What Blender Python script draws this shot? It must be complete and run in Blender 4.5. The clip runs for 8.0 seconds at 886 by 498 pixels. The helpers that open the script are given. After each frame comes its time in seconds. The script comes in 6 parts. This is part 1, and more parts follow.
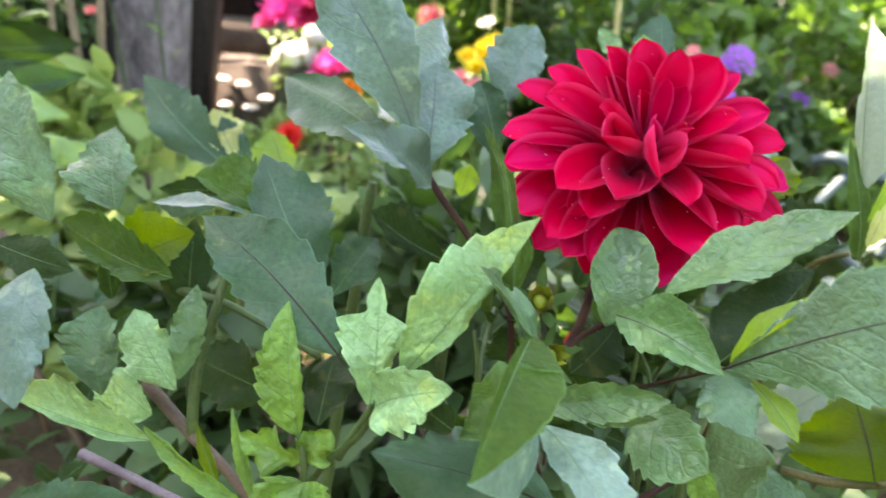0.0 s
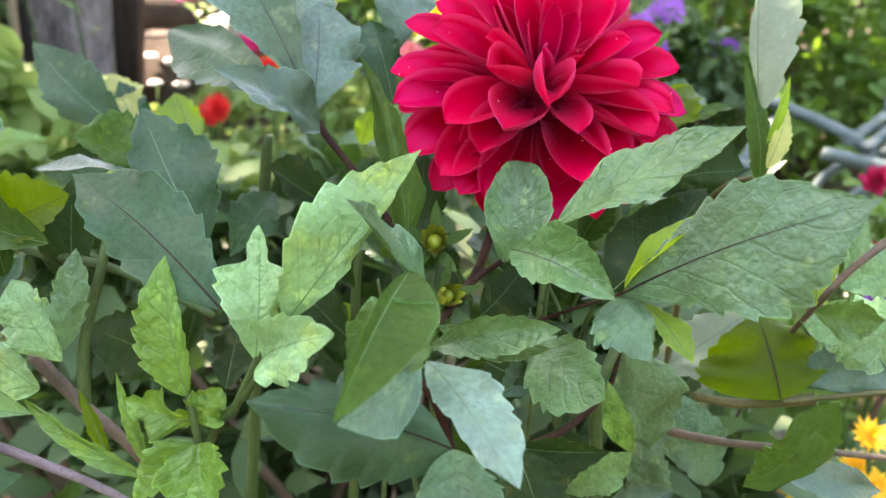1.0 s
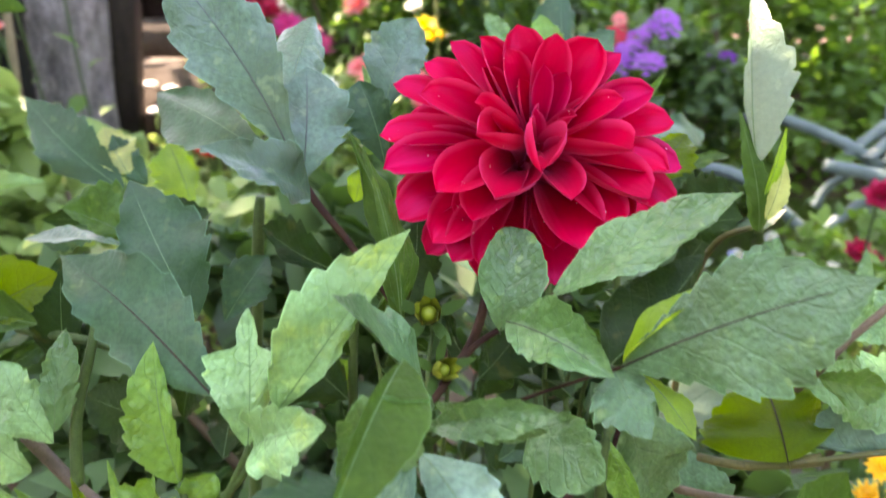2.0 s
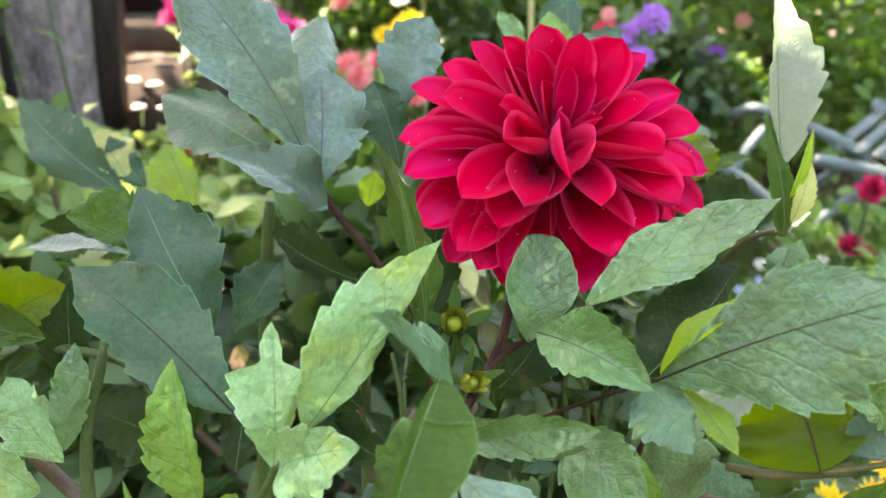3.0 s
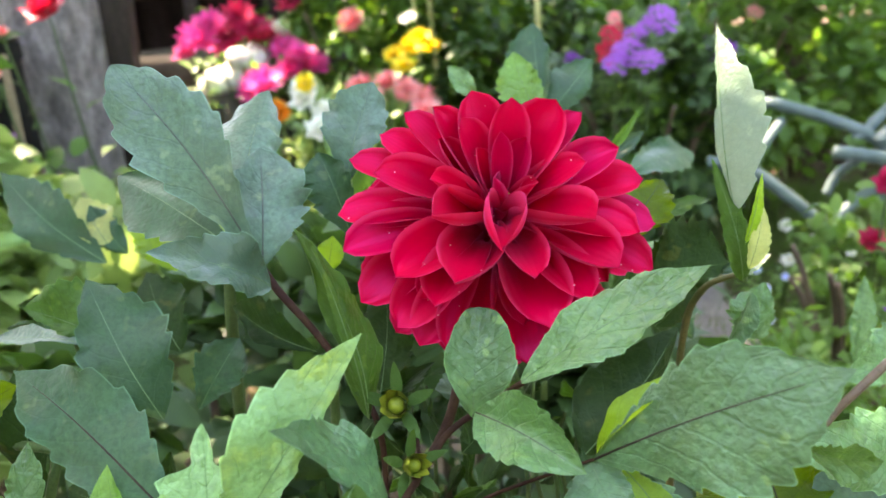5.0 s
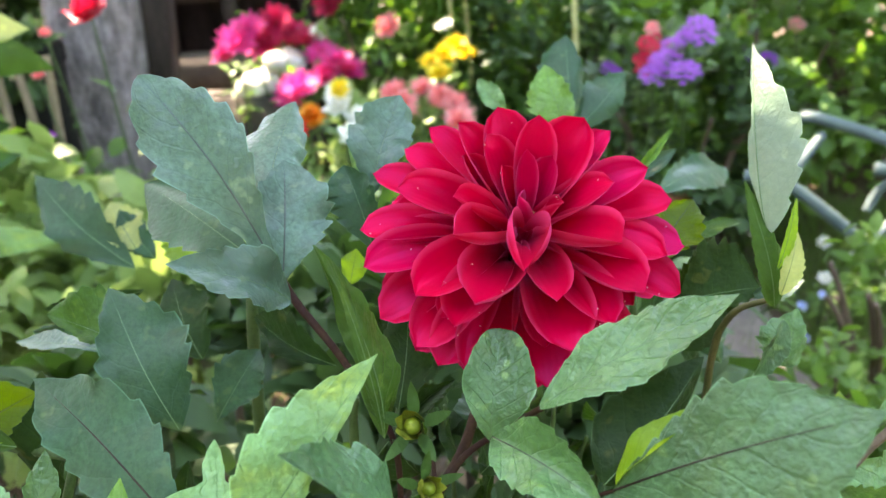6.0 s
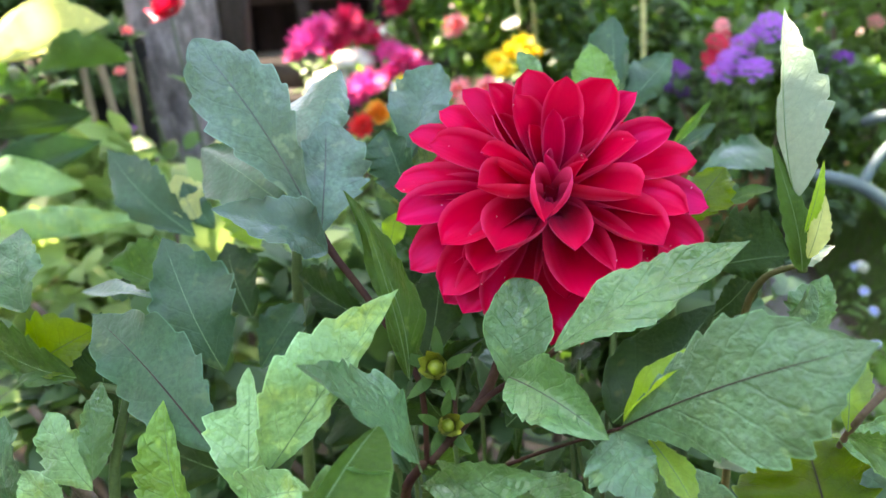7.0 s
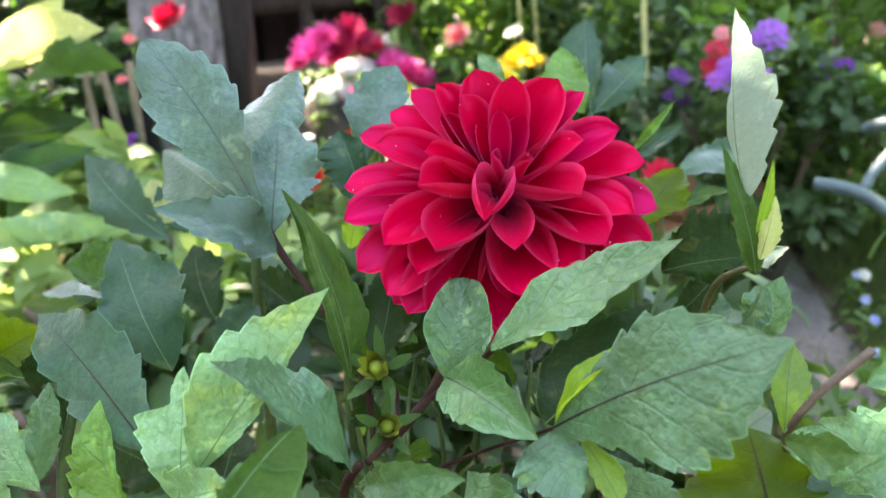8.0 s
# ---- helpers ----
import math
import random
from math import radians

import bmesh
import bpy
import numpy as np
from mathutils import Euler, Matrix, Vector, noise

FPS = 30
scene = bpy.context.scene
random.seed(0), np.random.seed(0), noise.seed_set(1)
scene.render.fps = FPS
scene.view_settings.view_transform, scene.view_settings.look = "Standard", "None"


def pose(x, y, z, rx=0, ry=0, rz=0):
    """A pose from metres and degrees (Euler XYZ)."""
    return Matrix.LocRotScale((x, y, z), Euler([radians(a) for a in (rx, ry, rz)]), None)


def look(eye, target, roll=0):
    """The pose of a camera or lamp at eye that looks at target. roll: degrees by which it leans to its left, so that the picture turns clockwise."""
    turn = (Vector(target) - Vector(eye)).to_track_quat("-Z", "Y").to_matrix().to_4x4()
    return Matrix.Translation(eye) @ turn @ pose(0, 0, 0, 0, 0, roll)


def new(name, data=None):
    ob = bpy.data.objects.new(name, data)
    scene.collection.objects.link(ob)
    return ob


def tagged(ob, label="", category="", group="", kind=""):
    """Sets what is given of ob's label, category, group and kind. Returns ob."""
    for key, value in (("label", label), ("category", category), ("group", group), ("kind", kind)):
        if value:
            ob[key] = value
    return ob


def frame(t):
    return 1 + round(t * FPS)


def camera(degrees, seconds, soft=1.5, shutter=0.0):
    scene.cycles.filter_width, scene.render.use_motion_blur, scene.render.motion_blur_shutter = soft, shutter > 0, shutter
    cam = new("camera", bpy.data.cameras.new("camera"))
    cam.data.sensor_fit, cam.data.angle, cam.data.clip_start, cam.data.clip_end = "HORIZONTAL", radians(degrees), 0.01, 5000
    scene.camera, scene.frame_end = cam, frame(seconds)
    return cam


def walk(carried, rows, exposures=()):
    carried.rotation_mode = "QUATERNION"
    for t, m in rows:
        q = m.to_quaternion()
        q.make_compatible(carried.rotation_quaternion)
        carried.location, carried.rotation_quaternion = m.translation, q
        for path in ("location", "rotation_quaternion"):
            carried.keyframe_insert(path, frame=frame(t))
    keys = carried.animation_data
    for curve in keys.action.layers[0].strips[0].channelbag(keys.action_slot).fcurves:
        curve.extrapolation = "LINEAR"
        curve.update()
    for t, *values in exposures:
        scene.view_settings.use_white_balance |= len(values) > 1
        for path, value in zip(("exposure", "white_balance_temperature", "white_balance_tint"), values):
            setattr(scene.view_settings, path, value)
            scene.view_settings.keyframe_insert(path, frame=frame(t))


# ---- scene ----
cam = camera(58.2, 8.0, 1.5, 0.3)
cam.data.dof.use_dof = True
cam.data.dof.focus_distance, cam.data.dof.aperture_fstop = 0.33, 11.5
PATH = [
    (0, (0.025, 0.0, 1.031), (-0.028, 1.833, 0.232), 3.8),
    (0.5, (0.046, 0.004, 1.022), (0.08, 1.818, 0.181), 2.3),
    (1, (0.053, 0.007, 1.016), (0.117, 1.809, 0.153), 1.6),
    (1.5, (0.047, 0.002, 1.02), (0.103, 1.804, 0.153), 1.0),
    (2, (0.058, 0.023, 1.036), (0.11, 1.84, 0.2), -0.2),
    (2.2, (0.051, 0.037, 1.045), (0.098, 1.836, 0.174), -0.6),
    (3.3, (0.041, 0.035, 1.023), (0.151, 1.845, 0.18), -0.2),
    (3.5, (0.042, 0.013, 1.013), (0.135, 1.808, 0.135), -1.3),
    (4, (0.07, 0.023, 1.017), (0.145, 1.814, 0.129), -3.0),
    (4.5, (0.09, 0.042, 1.061), (0.129, 1.851, 0.209), -4.4),
    (5, (0.084, 0.049, 1.061), (0.089, 1.868, 0.229), -5.0),
    (5.2, (0.073, 0.048, 1.066), (0.083, 1.868, 0.237), -4.6),
    (6.3, (0.098, 0.058, 1.059), (-0.037, 1.882, 0.251), -4.9),
    (6.5, (0.103, 0.046, 1.049), (-0.077, 1.867, 0.244), -5.2),
    (7, (0.106, 0.033, 1.048), (-0.136, 1.855, 0.258), -5.4),
    (7.5, (0.13, 0.043, 1.05), (-0.128, 1.868, 0.274), -6.0),
    (8, (0.134, 0.036, 1.041), (-0.132, 1.864, 0.275), -5.6),
]
walk(cam, [(t, look(eye, target, roll)) for t, eye, target, roll in PATH], ((0.0, 4.20, 8650, 30), (1.5, 4.19, 8750, 31), (4.0, 4.19, 9100, 30), (4.6, 4.15, 8950, 22), (6.0, 4.14, 8500, 22), (8.0, 4.12, 7950, 26)))

# ---------- world, sun, exposure ----------
SUN = Vector((-0.38, 0.42, 0.82)).normalized()
world = bpy.data.worlds.new("sky")
scene.world = world
world.use_nodes = True
wn = world.node_tree
sky = wn.nodes.new("ShaderNodeTexSky")
sky.sky_type = "NISHITA"
sky.sun_disc = False
sky.sun_elevation = math.asin(SUN.z)
sky.sun_rotation = math.atan2(SUN.x, SUN.y)
wn.links.new(sky.outputs[0], wn.nodes["Background"].inputs[0])
wn.nodes["Background"].inputs[1].default_value = 0.15
sun = new("sun", bpy.data.lights.new("sun", "SUN"))
sun.data.energy, sun.data.angle, sun.data.color = 3.0, radians(0.5), (1.0, 0.95, 0.86)
sun.matrix_world = look(SUN * 20, (0, 0, 0))


# ---------- materials ----------
def nodes_of(name):
    m = bpy.data.materials.new(name)
    m.use_nodes = True
    return m, m.node_tree.nodes, m.node_tree.links, m.node_tree.nodes["Principled BSDF"]


def mixed(n, l, a, b, fac):
    k = n.new("ShaderNodeMix")
    k.data_type = "RGBA"
    for i, v in ((6, a), (7, b), (0, fac)):
        if isinstance(v, (tuple, float, int)):
            k.inputs[i].default_value = (*v, 1) if isinstance(v, tuple) else v
        else:
            l.new(v, k.inputs[i])
    return k.outputs[2]


def maths(n, l, op, a, b=0.0, c=0.0):
    k = n.new("ShaderNodeMath")
    k.operation = op
    for i, v in enumerate((a, b, c)):
        if isinstance(v, (float, int)):
            k.inputs[i].default_value = v
        else:
            l.new(v, k.inputs[i])
    return k.outputs[0]


def ramp(n, l, v, lo, hi, a=0.0, b=1.0):
    k = n.new("ShaderNodeMapRange")
    l.new(v, k.inputs[0])
    for i, x in zip((1, 2, 3, 4), (lo, hi, a, b)):
        k.inputs[i].default_value = x
    return k.outputs[0]


def grain(n, l, scale, detail=3.0, rough=0.55, where="Object", tall=1.0):
    c = n.new("ShaderNodeTexCoord")
    k = n.new("ShaderNodeTexNoise")
    k.inputs["Scale"].default_value, k.inputs["Detail"].default_value, k.inputs["Roughness"].default_value = scale, detail, rough
    if tall != 1.0:
        stretch = n.new("ShaderNodeMapping")
        stretch.inputs["Scale"].default_value = (1.0, 1.0, 1.0 / tall)
        l.new(c.outputs[where], stretch.inputs["Vector"])
        l.new(stretch.outputs[0], k.inputs["Vector"])
    else:
        l.new(c.outputs[where], k.inputs["Vector"])
    return k.outputs["Fac"]


def leaf_material(name, top, vein, passed, rough=0.55, gloss=0.4, see=0.3, relief=0.25, blotch=0.15):
    """A dahlia leaf: pinnate veins by the leaf's own coordinates, mottling, light let through."""
    m, n, l, p = nodes_of(name)
    uv = n.new("ShaderNodeUVMap")
    sep = n.new("ShaderNodeSeparateXYZ")
    l.new(uv.outputs[0], sep.inputs[0])
    across = maths(n, l, "ABSOLUTE", sep.outputs[0])
    wob = grain(n, l, 60.0, 2.0)
    run = maths(n, l, "SUBTRACT", sep.outputs[1], maths(n, l, "MULTIPLY", across, 0.26))
    run = maths(n, l, "ADD", run, maths(n, l, "MULTIPLY", wob, 0.13))
    wave = maths(n, l, "ABSOLUTE", maths(n, l, "SINE", maths(n, l, "MULTIPLY", run, 20.0)))
    side = ramp(n, l, wave, 0.0, 0.09, 1.0, 0.0)
    mid = ramp(n, l, across, 0.012, 0.04, 1.0, 0.0)
    cell = n.new("ShaderNodeTexVoronoi")
    cell.feature = "DISTANCE_TO_EDGE"
    cell.inputs["Scale"].default_value = 230.0
    coord = n.new("ShaderNodeTexCoord")
    shift = n.new("ShaderNodeVectorMath")
    shift.operation = "ADD"
    drift = n.new("ShaderNodeTexNoise")
    drift.inputs["Scale"].default_value = 120.0
    scaled = n.new("ShaderNodeVectorMath")
    scaled.operation = "SCALE"
    scaled.inputs["Scale"].default_value = 0.006
    l.new(coord.outputs["Object"], drift.inputs["Vector"])
    l.new(drift.outputs["Color"], scaled.inputs[0])
    l.new(coord.outputs["Object"], shift.inputs[0])
    l.new(scaled.outputs[0], shift.inputs[1])
    l.new(shift.outputs[0], cell.inputs["Vector"])
    net = ramp(n, l, cell.outputs["Distance"], 0.0, 0.10, 1.0, 0.0)
    v = maths(n, l, "MAXIMUM", mid, maths(n, l, "MAXIMUM", maths(n, l, "MULTIPLY", side, 0.60), maths(n, l, "MULTIPLY", net, 0.22)))
    big, fine = grain(n, l, 22.0, 4.0), grain(n, l, 420.0, 3.0)
    info = n.new("ShaderNodeObjectInfo")
    tone = mixed(n, l, tuple(x * 0.55 for x in top), tuple(min(1.0, x * 1.4) for x in top), ramp(n, l, big, 0.32, 0.68))
    patchy = grain(n, l, 150.0, 5.0, 0.65)
    tone = mixed(n, l, tone, (top[0] * 0.55, top[1] * 0.62, top[2] * 0.5), ramp(n, l, patchy, 0.48, 0.70, 0.0, 0.85))
    warm = (top[0] * 1.6 + 0.01, top[1] * 1.2, top[2] * 0.7)
    yellow = grain(n, l, 42.0, 3.0, 0.6)
    tone = mixed(n, l, tone, (top[0] * 1.7 + 0.02, top[1] * 1.15, top[2] * 0.35), ramp(n, l, yellow, 0.52, 0.68, 0.0, blotch))
    tone = mixed(n, l, tone, warm, maths(n, l, "MULTIPLY", info.outputs["Random"], 0.22))
    tone = mixed(n, l, tone, tuple(x * 0.62 for x in top), ramp(n, l, fine, 0.40, 0.72, 0.0, 0.8))
    spot = grain(n, l, 95.0, 2.0)
    tone = mixed(n, l, tone, (top[0] * 2.0 + 0.03, top[1] * 1.7, top[2] * 1.3), ramp(n, l, spot, 0.64, 0.70, 0.0, 0.6))
    tone = mixed(n, l, tone, vein, v)
    hem = ramp(n, l, maths(n, l, "ADD", across, maths(n, l, "MULTIPLY", wob, 0.05)), 0.985, 1.02)
    tone = mixed(n, l, tone, tuple(min(1.0, x * 2.2 + 0.03) for x in top), maths(n, l, "MULTIPLY", hem, 0.6))
    l.new(tone, p.inputs["Base Color"])
    p.inputs["Roughness"].default_value = rough
    p.inputs["Specular IOR Level"].default_value = gloss * 1.2
    l.new(ramp(n, l, big, 0.2, 0.8, rough - 0.17, rough + 0.10), p.inputs["Roughness"])
    b = n.new("ShaderNodeBump")
    b.inputs["Strength"].default_value, b.inputs["Distance"].default_value = min(1.0, relief * 1.7), 0.0018
    pillow = maths(n, l, "ADD", ramp(n, l, wave, 0.0, 0.25, 0.0, 0.20), ramp(n, l, cell.outputs["Distance"], 0.0, 0.30, 0.0, 0.16))
    quilt = maths(n, l, "ADD", pillow, maths(n, l, "ADD", maths(n, l, "MULTIPLY", grain(n, l, 210.0, 3.0), 1.3), maths(n, l, "MULTIPLY", grain(n, l, 75.0, 2.0), 1.7)))
    l.new(quilt, b.inputs["Height"])
    l.new(b.outputs[0], p.inputs["Normal"])
    t = n.new("ShaderNodeBsdfTranslucent")
    l.new(mixed(n, l, passed, tuple(x * 0.45 for x in passed), maths(n, l, "MULTIPLY", v, 0.8)), t.inputs[0])
    mix = n.new("ShaderNodeMixShader")
    mix.inputs[0].default_value = see
    l.new(p.outputs[0], mix.inputs[1])
    l.new(t.outputs[0], mix.inputs[2])
    l.new(mix.outputs[0], n["Material Output"].inputs[0])
    return m


def plain(name, a, b, scale=30.0, rough=0.6, bump=0.3, depth=0.002, metal=0.0, fine=None, island=0.0, tall=1.0):
    """A surface of two tones with grain and relief; island varies it piece by piece."""
    m, n, l, p = nodes_of(name)
    g = grain(n, l, scale, 5.0, 0.6, tall=tall)
    tone = mixed(n, l, a, b, ramp(n, l, g, 0.32, 0.68))
    f = grain(n, l, fine or scale * 9.0, 3.0)
    tone = mixed(n, l, tone, tuple(x * 0.6 for x in a), ramp(n, l, f, 0.5, 0.8, 0.0, 0.7))
    if island:
        geo = n.new("ShaderNodeNewGeometry")
        tone = mixed(n, l, tone, tuple(min(1.0, x * 1.9 + 0.01) for x in b), maths(n, l, "MULTIPLY", geo.outputs["Random Per Island"], island))
    l.new(tone, p.inputs["Base Color"])
    p.inputs["Metallic"].default_value = metal
    p.inputs["Specular IOR Level"].default_value = 0.35 if rough < 0.7 else 0.15
    l.new(ramp(n, l, f, 0.2, 0.8, max(0.05, rough - 0.12), min(1.0, rough + 0.12)), p.inputs["Roughness"])
    bp = n.new("ShaderNodeBump")
    bp.inputs["Strength"].default_value, bp.inputs["Distance"].default_value = bump, depth
    l.new(maths(n, l, "ADD", g, maths(n, l, "MULTIPLY", f, 0.5)), bp.inputs["Height"])
    l.new(bp.outputs[0], p.inputs["Normal"])
    return m


def thin(name, a, b, passed, see=0.35, rough=0.5, scale=8.0):
    """Small far leaves and petals: tone varied leaf by leaf, light let through."""
    m = plain(name, a, b, scale, rough, 0.2, 0.002, island=0.5)
    n, l = m.node_tree.nodes, m.node_tree.links
    t = n.new("ShaderNodeBsdfTranslucent")
    t.inputs[0].default_value = (*passed, 1)
    mix = n.new("ShaderNodeMixShader")
    mix.inputs[0].default_value = see
    l.new(n["Principled BSDF"].outputs[0], mix.inputs[1])
    l.new(t.outputs[0], mix.inputs[2])
    l.new(mix.outputs[0], n["Material Output"].inputs[0])
    return m


def petal_material(name, deep, rim, passed):
    """A velvety petal, deeper in colour at its base, paler along its rim, with fine lengthwise veins."""
    m, n, l, p = nodes_of(name)
    uv = n.new("ShaderNodeUVMap")
    sep = n.new("ShaderNodeSeparateXYZ")
    l.new(uv.outputs[0], sep.inputs[0])
    across = maths(n, l, "ABSOLUTE", sep.outputs[0])
    g = grain(n, l, 55.0, 4.0)
    info = n.new("ShaderNodeObjectInfo")
    tone = mixed(n, l, tuple(x * 0.72 for x in deep), deep, ramp(n, l, g, 0.3, 0.7))
    tone = mixed(n, l, tone, tuple(x * 1.25 for x in deep), maths(n, l, "MULTIPLY", info.outputs["Random"], 0.6))
    edge = ramp(n, l, maths(n, l, "ADD", across, maths(n, l, "MULTIPLY", g, 0.10)), 0.84, 1.05)
    tone = mixed(n, l, tone, rim, maths(n, l, "MULTIPLY", edge, 0.50))
    l.new(tone, p.inputs["Base Color"])
    p.inputs["Roughness"].default_value = 0.42
    p.inputs["Specular IOR Level"].default_value = 0.0
    p.inputs["Sheen Weight"].default_value = 0.40
    p.inputs["Sheen Roughness"].default_value = 0.4
    p.inputs["Sheen Tint"].default_value = (1.0, 0.18, 0.55, 1)
    line = maths(n, l, "SINE", maths(n, l, "ADD", maths(n, l, "MULTIPLY", sep.outputs[0], 26.0), maths(n, l, "MULTIPLY", g, 3.0)))
    b = n.new("ShaderNodeBump")
    b.inputs["Strength"].default_value, b.inputs["Distance"].default_value = 0.07, 0.0006
    l.new(maths(n, l, "ADD", line, grain(n, l, 300.0)), b.inputs["Height"])
    l.new(b.outputs[0], p.inputs["Normal"])
    t = n.new("ShaderNodeBsdfTranslucent")
    t.inputs[0].default_value = (*passed, 1)
    mix = n.new("ShaderNodeMixShader")
    mix.inputs[0].default_value = 0.08
    l.new(p.outputs[0], mix.inputs[1])
    l.new(t.outputs[0], mix.inputs[2])
    g2 = n.new("ShaderNodeBsdfGlossy")
    g2.inputs["Color"].default_value, g2.inputs["Roughness"].default_value = (1.0, 0.12, 0.50, 1), 0.36
    l.new(b.outputs[0], g2.inputs["Normal"])
    gloss = n.new("ShaderNodeMixShader")
    gloss.inputs[0].default_value = 0.045
    l.new(mix.outputs[0], gloss.inputs[1])
    l.new(g2.outputs[0], gloss.inputs[2])
    l.new(gloss.outputs[0], n["Material Output"].inputs[0])
    return m


# tones of the same dahlia leaf, with light and shade put into some
LEAF = {
    "grey": leaf_material("grey_green_leaf", (0.055, 0.145, 0.066), (0.040, 0.105, 0.045), (0.09, 0.22, 0.03), 0.40, 0.42, 0.08, 0.36),
    # sheen and mist put skylight into the leaf colour, blue puts in shade
    "sheen": leaf_material("waxy_skylit_leaf", (0.048, 0.118, 0.087), (0.032, 0.080, 0.060), (0.08, 0.22, 0.04), 0.42, 0.45, 0.06, 0.20),
    "mist": leaf_material("skylit_silvery_leaf", (0.105, 0.215, 0.165), (0.070, 0.150, 0.115), (0.10, 0.24, 0.08), 0.40, 0.40, 0.06, 0.22),
    "blue": leaf_material("mature_shade_leaf", (0.019, 0.070, 0.034), (0.034, 0.092, 0.045), (0.06, 0.20, 0.03), 0.45, 0.22, 0.08, 0.14),
    "green": leaf_material("green_leaf", (0.074, 0.190, 0.074), (0.052, 0.140, 0.050), (0.13, 0.34, 0.02), 0.38, 0.44, 0.12, 0.42),
    "young": leaf_material("young_leaf", (0.195, 0.40, 0.178), (0.16, 0.33, 0.12), (0.22, 0.46, 0.08), 0.37, 0.36, 0.14, 0.46, 0.6),
    "fresh": leaf_material("fresh_leaf", (0.098, 0.245, 0.044), (0.085, 0.20, 0.035), (0.24, 0.48, 0.03), 0.37, 0.36, 0.16, 0.50, 0.5),
    "olive": leaf_material("olive_leaf", (0.031, 0.088, 0.019), (0.045, 0.105, 0.03), (0.12, 0.30, 0.02), 0.46, 0.16, 0.16, 0.30),
    "moss": leaf_material("moss_green_leaf", (0.024, 0.070, 0.011), (0.034, 0.085, 0.018), (0.10, 0.26, 0.01), 0.6, 0.08, 0.10, 0.24),
    # dark and shade hold the gloom inside the plant in their colour
    "dark": leaf_material("shade_toned_leaf", (0.011, 0.034, 0.010), (0.02, 0.05, 0.015), (0.06, 0.18, 0.01), 0.58, 0.10, 0.10, 0.26),
    "shade": leaf_material("deep_shade_leaf", (0.014, 0.040, 0.009), (0.024, 0.055, 0.013), (0.08, 0.18, 0.008), 0.6, 0.06, 0.07, 0.22),
    # lit: sun from behind is put into this yellow-green colour
    "lit": leaf_material("thin_backlit_leaf", (0.10, 0.23, 0.03), (0.08, 0.15, 0.02), (0.40, 0.64, 0.03), 0.42, 0.35, 0.5, 0.25),
    "amber": leaf_material("olive_thin_leaf", (0.050, 0.105, 0.004), (0.05, 0.05, 0.012), (0.24, 0.38, 0.003), 0.42, 0.16, 0.42, 0.30),
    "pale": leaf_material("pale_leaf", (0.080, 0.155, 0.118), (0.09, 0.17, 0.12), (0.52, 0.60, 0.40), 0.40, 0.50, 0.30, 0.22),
    # cream: a leaf blown pale by sun, held in its colour
    "cream": leaf_material("sunlit_cream_leaf", (0.34, 0.40, 0.14), (0.40, 0.46, 0.22), (0.70, 0.74, 0.24), 0.45, 0.35, 0.40, 0.22),
}
RIB_PURPLE = plain("purple_rib", (0.022, 0.014, 0.012), (0.045, 0.030, 0.022), 90, 0.75, 0.2, 0.0005)
RIB_TEAL = plain("teal_rib", (0.030, 0.038, 0.034), (0.062, 0.075, 0.064), 90, 0.6, 0.2, 0.0005)
RIB_GREEN = plain("green_rib", (0.07, 0.15, 0.06), (0.11, 0.20, 0.08), 90, 0.5, 0.2, 0.0005)
STEM_PURPLE = plain("purple_stem", (0.020, 0.006, 0.006), (0.042, 0.020, 0.010), 70, 0.8, 0.3, 0.0008)
STEM_GREEN = plain("green_stem", (0.030, 0.068, 0.018), (0.058, 0.105, 0.030), 70, 0.55, 0.3, 0.0008)
STEM_OLIVE = plain("olive_stem", (0.045, 0.055, 0.012), (0.10, 0.085, 0.030), 60, 0.55, 0.3, 0.0008)
STEM_BROWN = plain("brown_stem", (0.075, 0.05, 0.034), (0.13, 0.088, 0.062), 60, 0.6, 0.3, 0.0008)
STEM_MAUVE = plain("mauve_stem", (0.10, 0.075, 0.085), (0.19, 0.15, 0.165), 60, 0.6, 0.3, 0.0008)
PETAL = petal_material("crimson_petal", (0.50, 0.0004, 0.026), (0.84, 0.06, 0.21), (0.54, 0.0002, 0.020))
PETAL_MAGENTA = petal_material("magenta_petal", (0.49, 0.0012, 0.046), (0.84, 0.08, 0.27), (0.52, 0.001, 0.035))
SPECK = plain("pale_speck", (0.62, 0.42, 0.46), (0.78, 0.62, 0.64), 300, 0.3, 0.2, 0.0003)
DISC = plain("flower_disc", (0.35, 0.28, 0.06), (0.5, 0.42, 0.15), 300, 0.6, 0.5, 0.001)
BUD = plain("bud_scale", (0.16, 0.21, 0.02), (0.34, 0.36, 0.04), 120, 0.45, 0.3, 0.0008)


# ---------- helpers of the plants ----------
def part(name, bm, material, parent=None, label="", smooth=True):
    """Links a bmesh as one mesh object under a thing or a part."""
    me = bpy.data.meshes.new(name)
    bm.to_mesh(me)
    bm.free()
    me.materials.append(material)
    if smooth:
        me.shade_smooth()
    ob = new(name, me)
    ob.parent = parent
    if parent:
        ob.matrix_parent_inverse = Matrix.Translation(-parent.location)
    return tagged(ob, label)


def basis(u, side):
    """A frame whose y runs along u, x to the side and z out of the face."""
    u = Vector(u).normalized()
    side = Vector(side)
    side = (side - side.dot(u) * u).normalized()
    n = side.cross(u)
    return Matrix((side, u, n)).transposed()


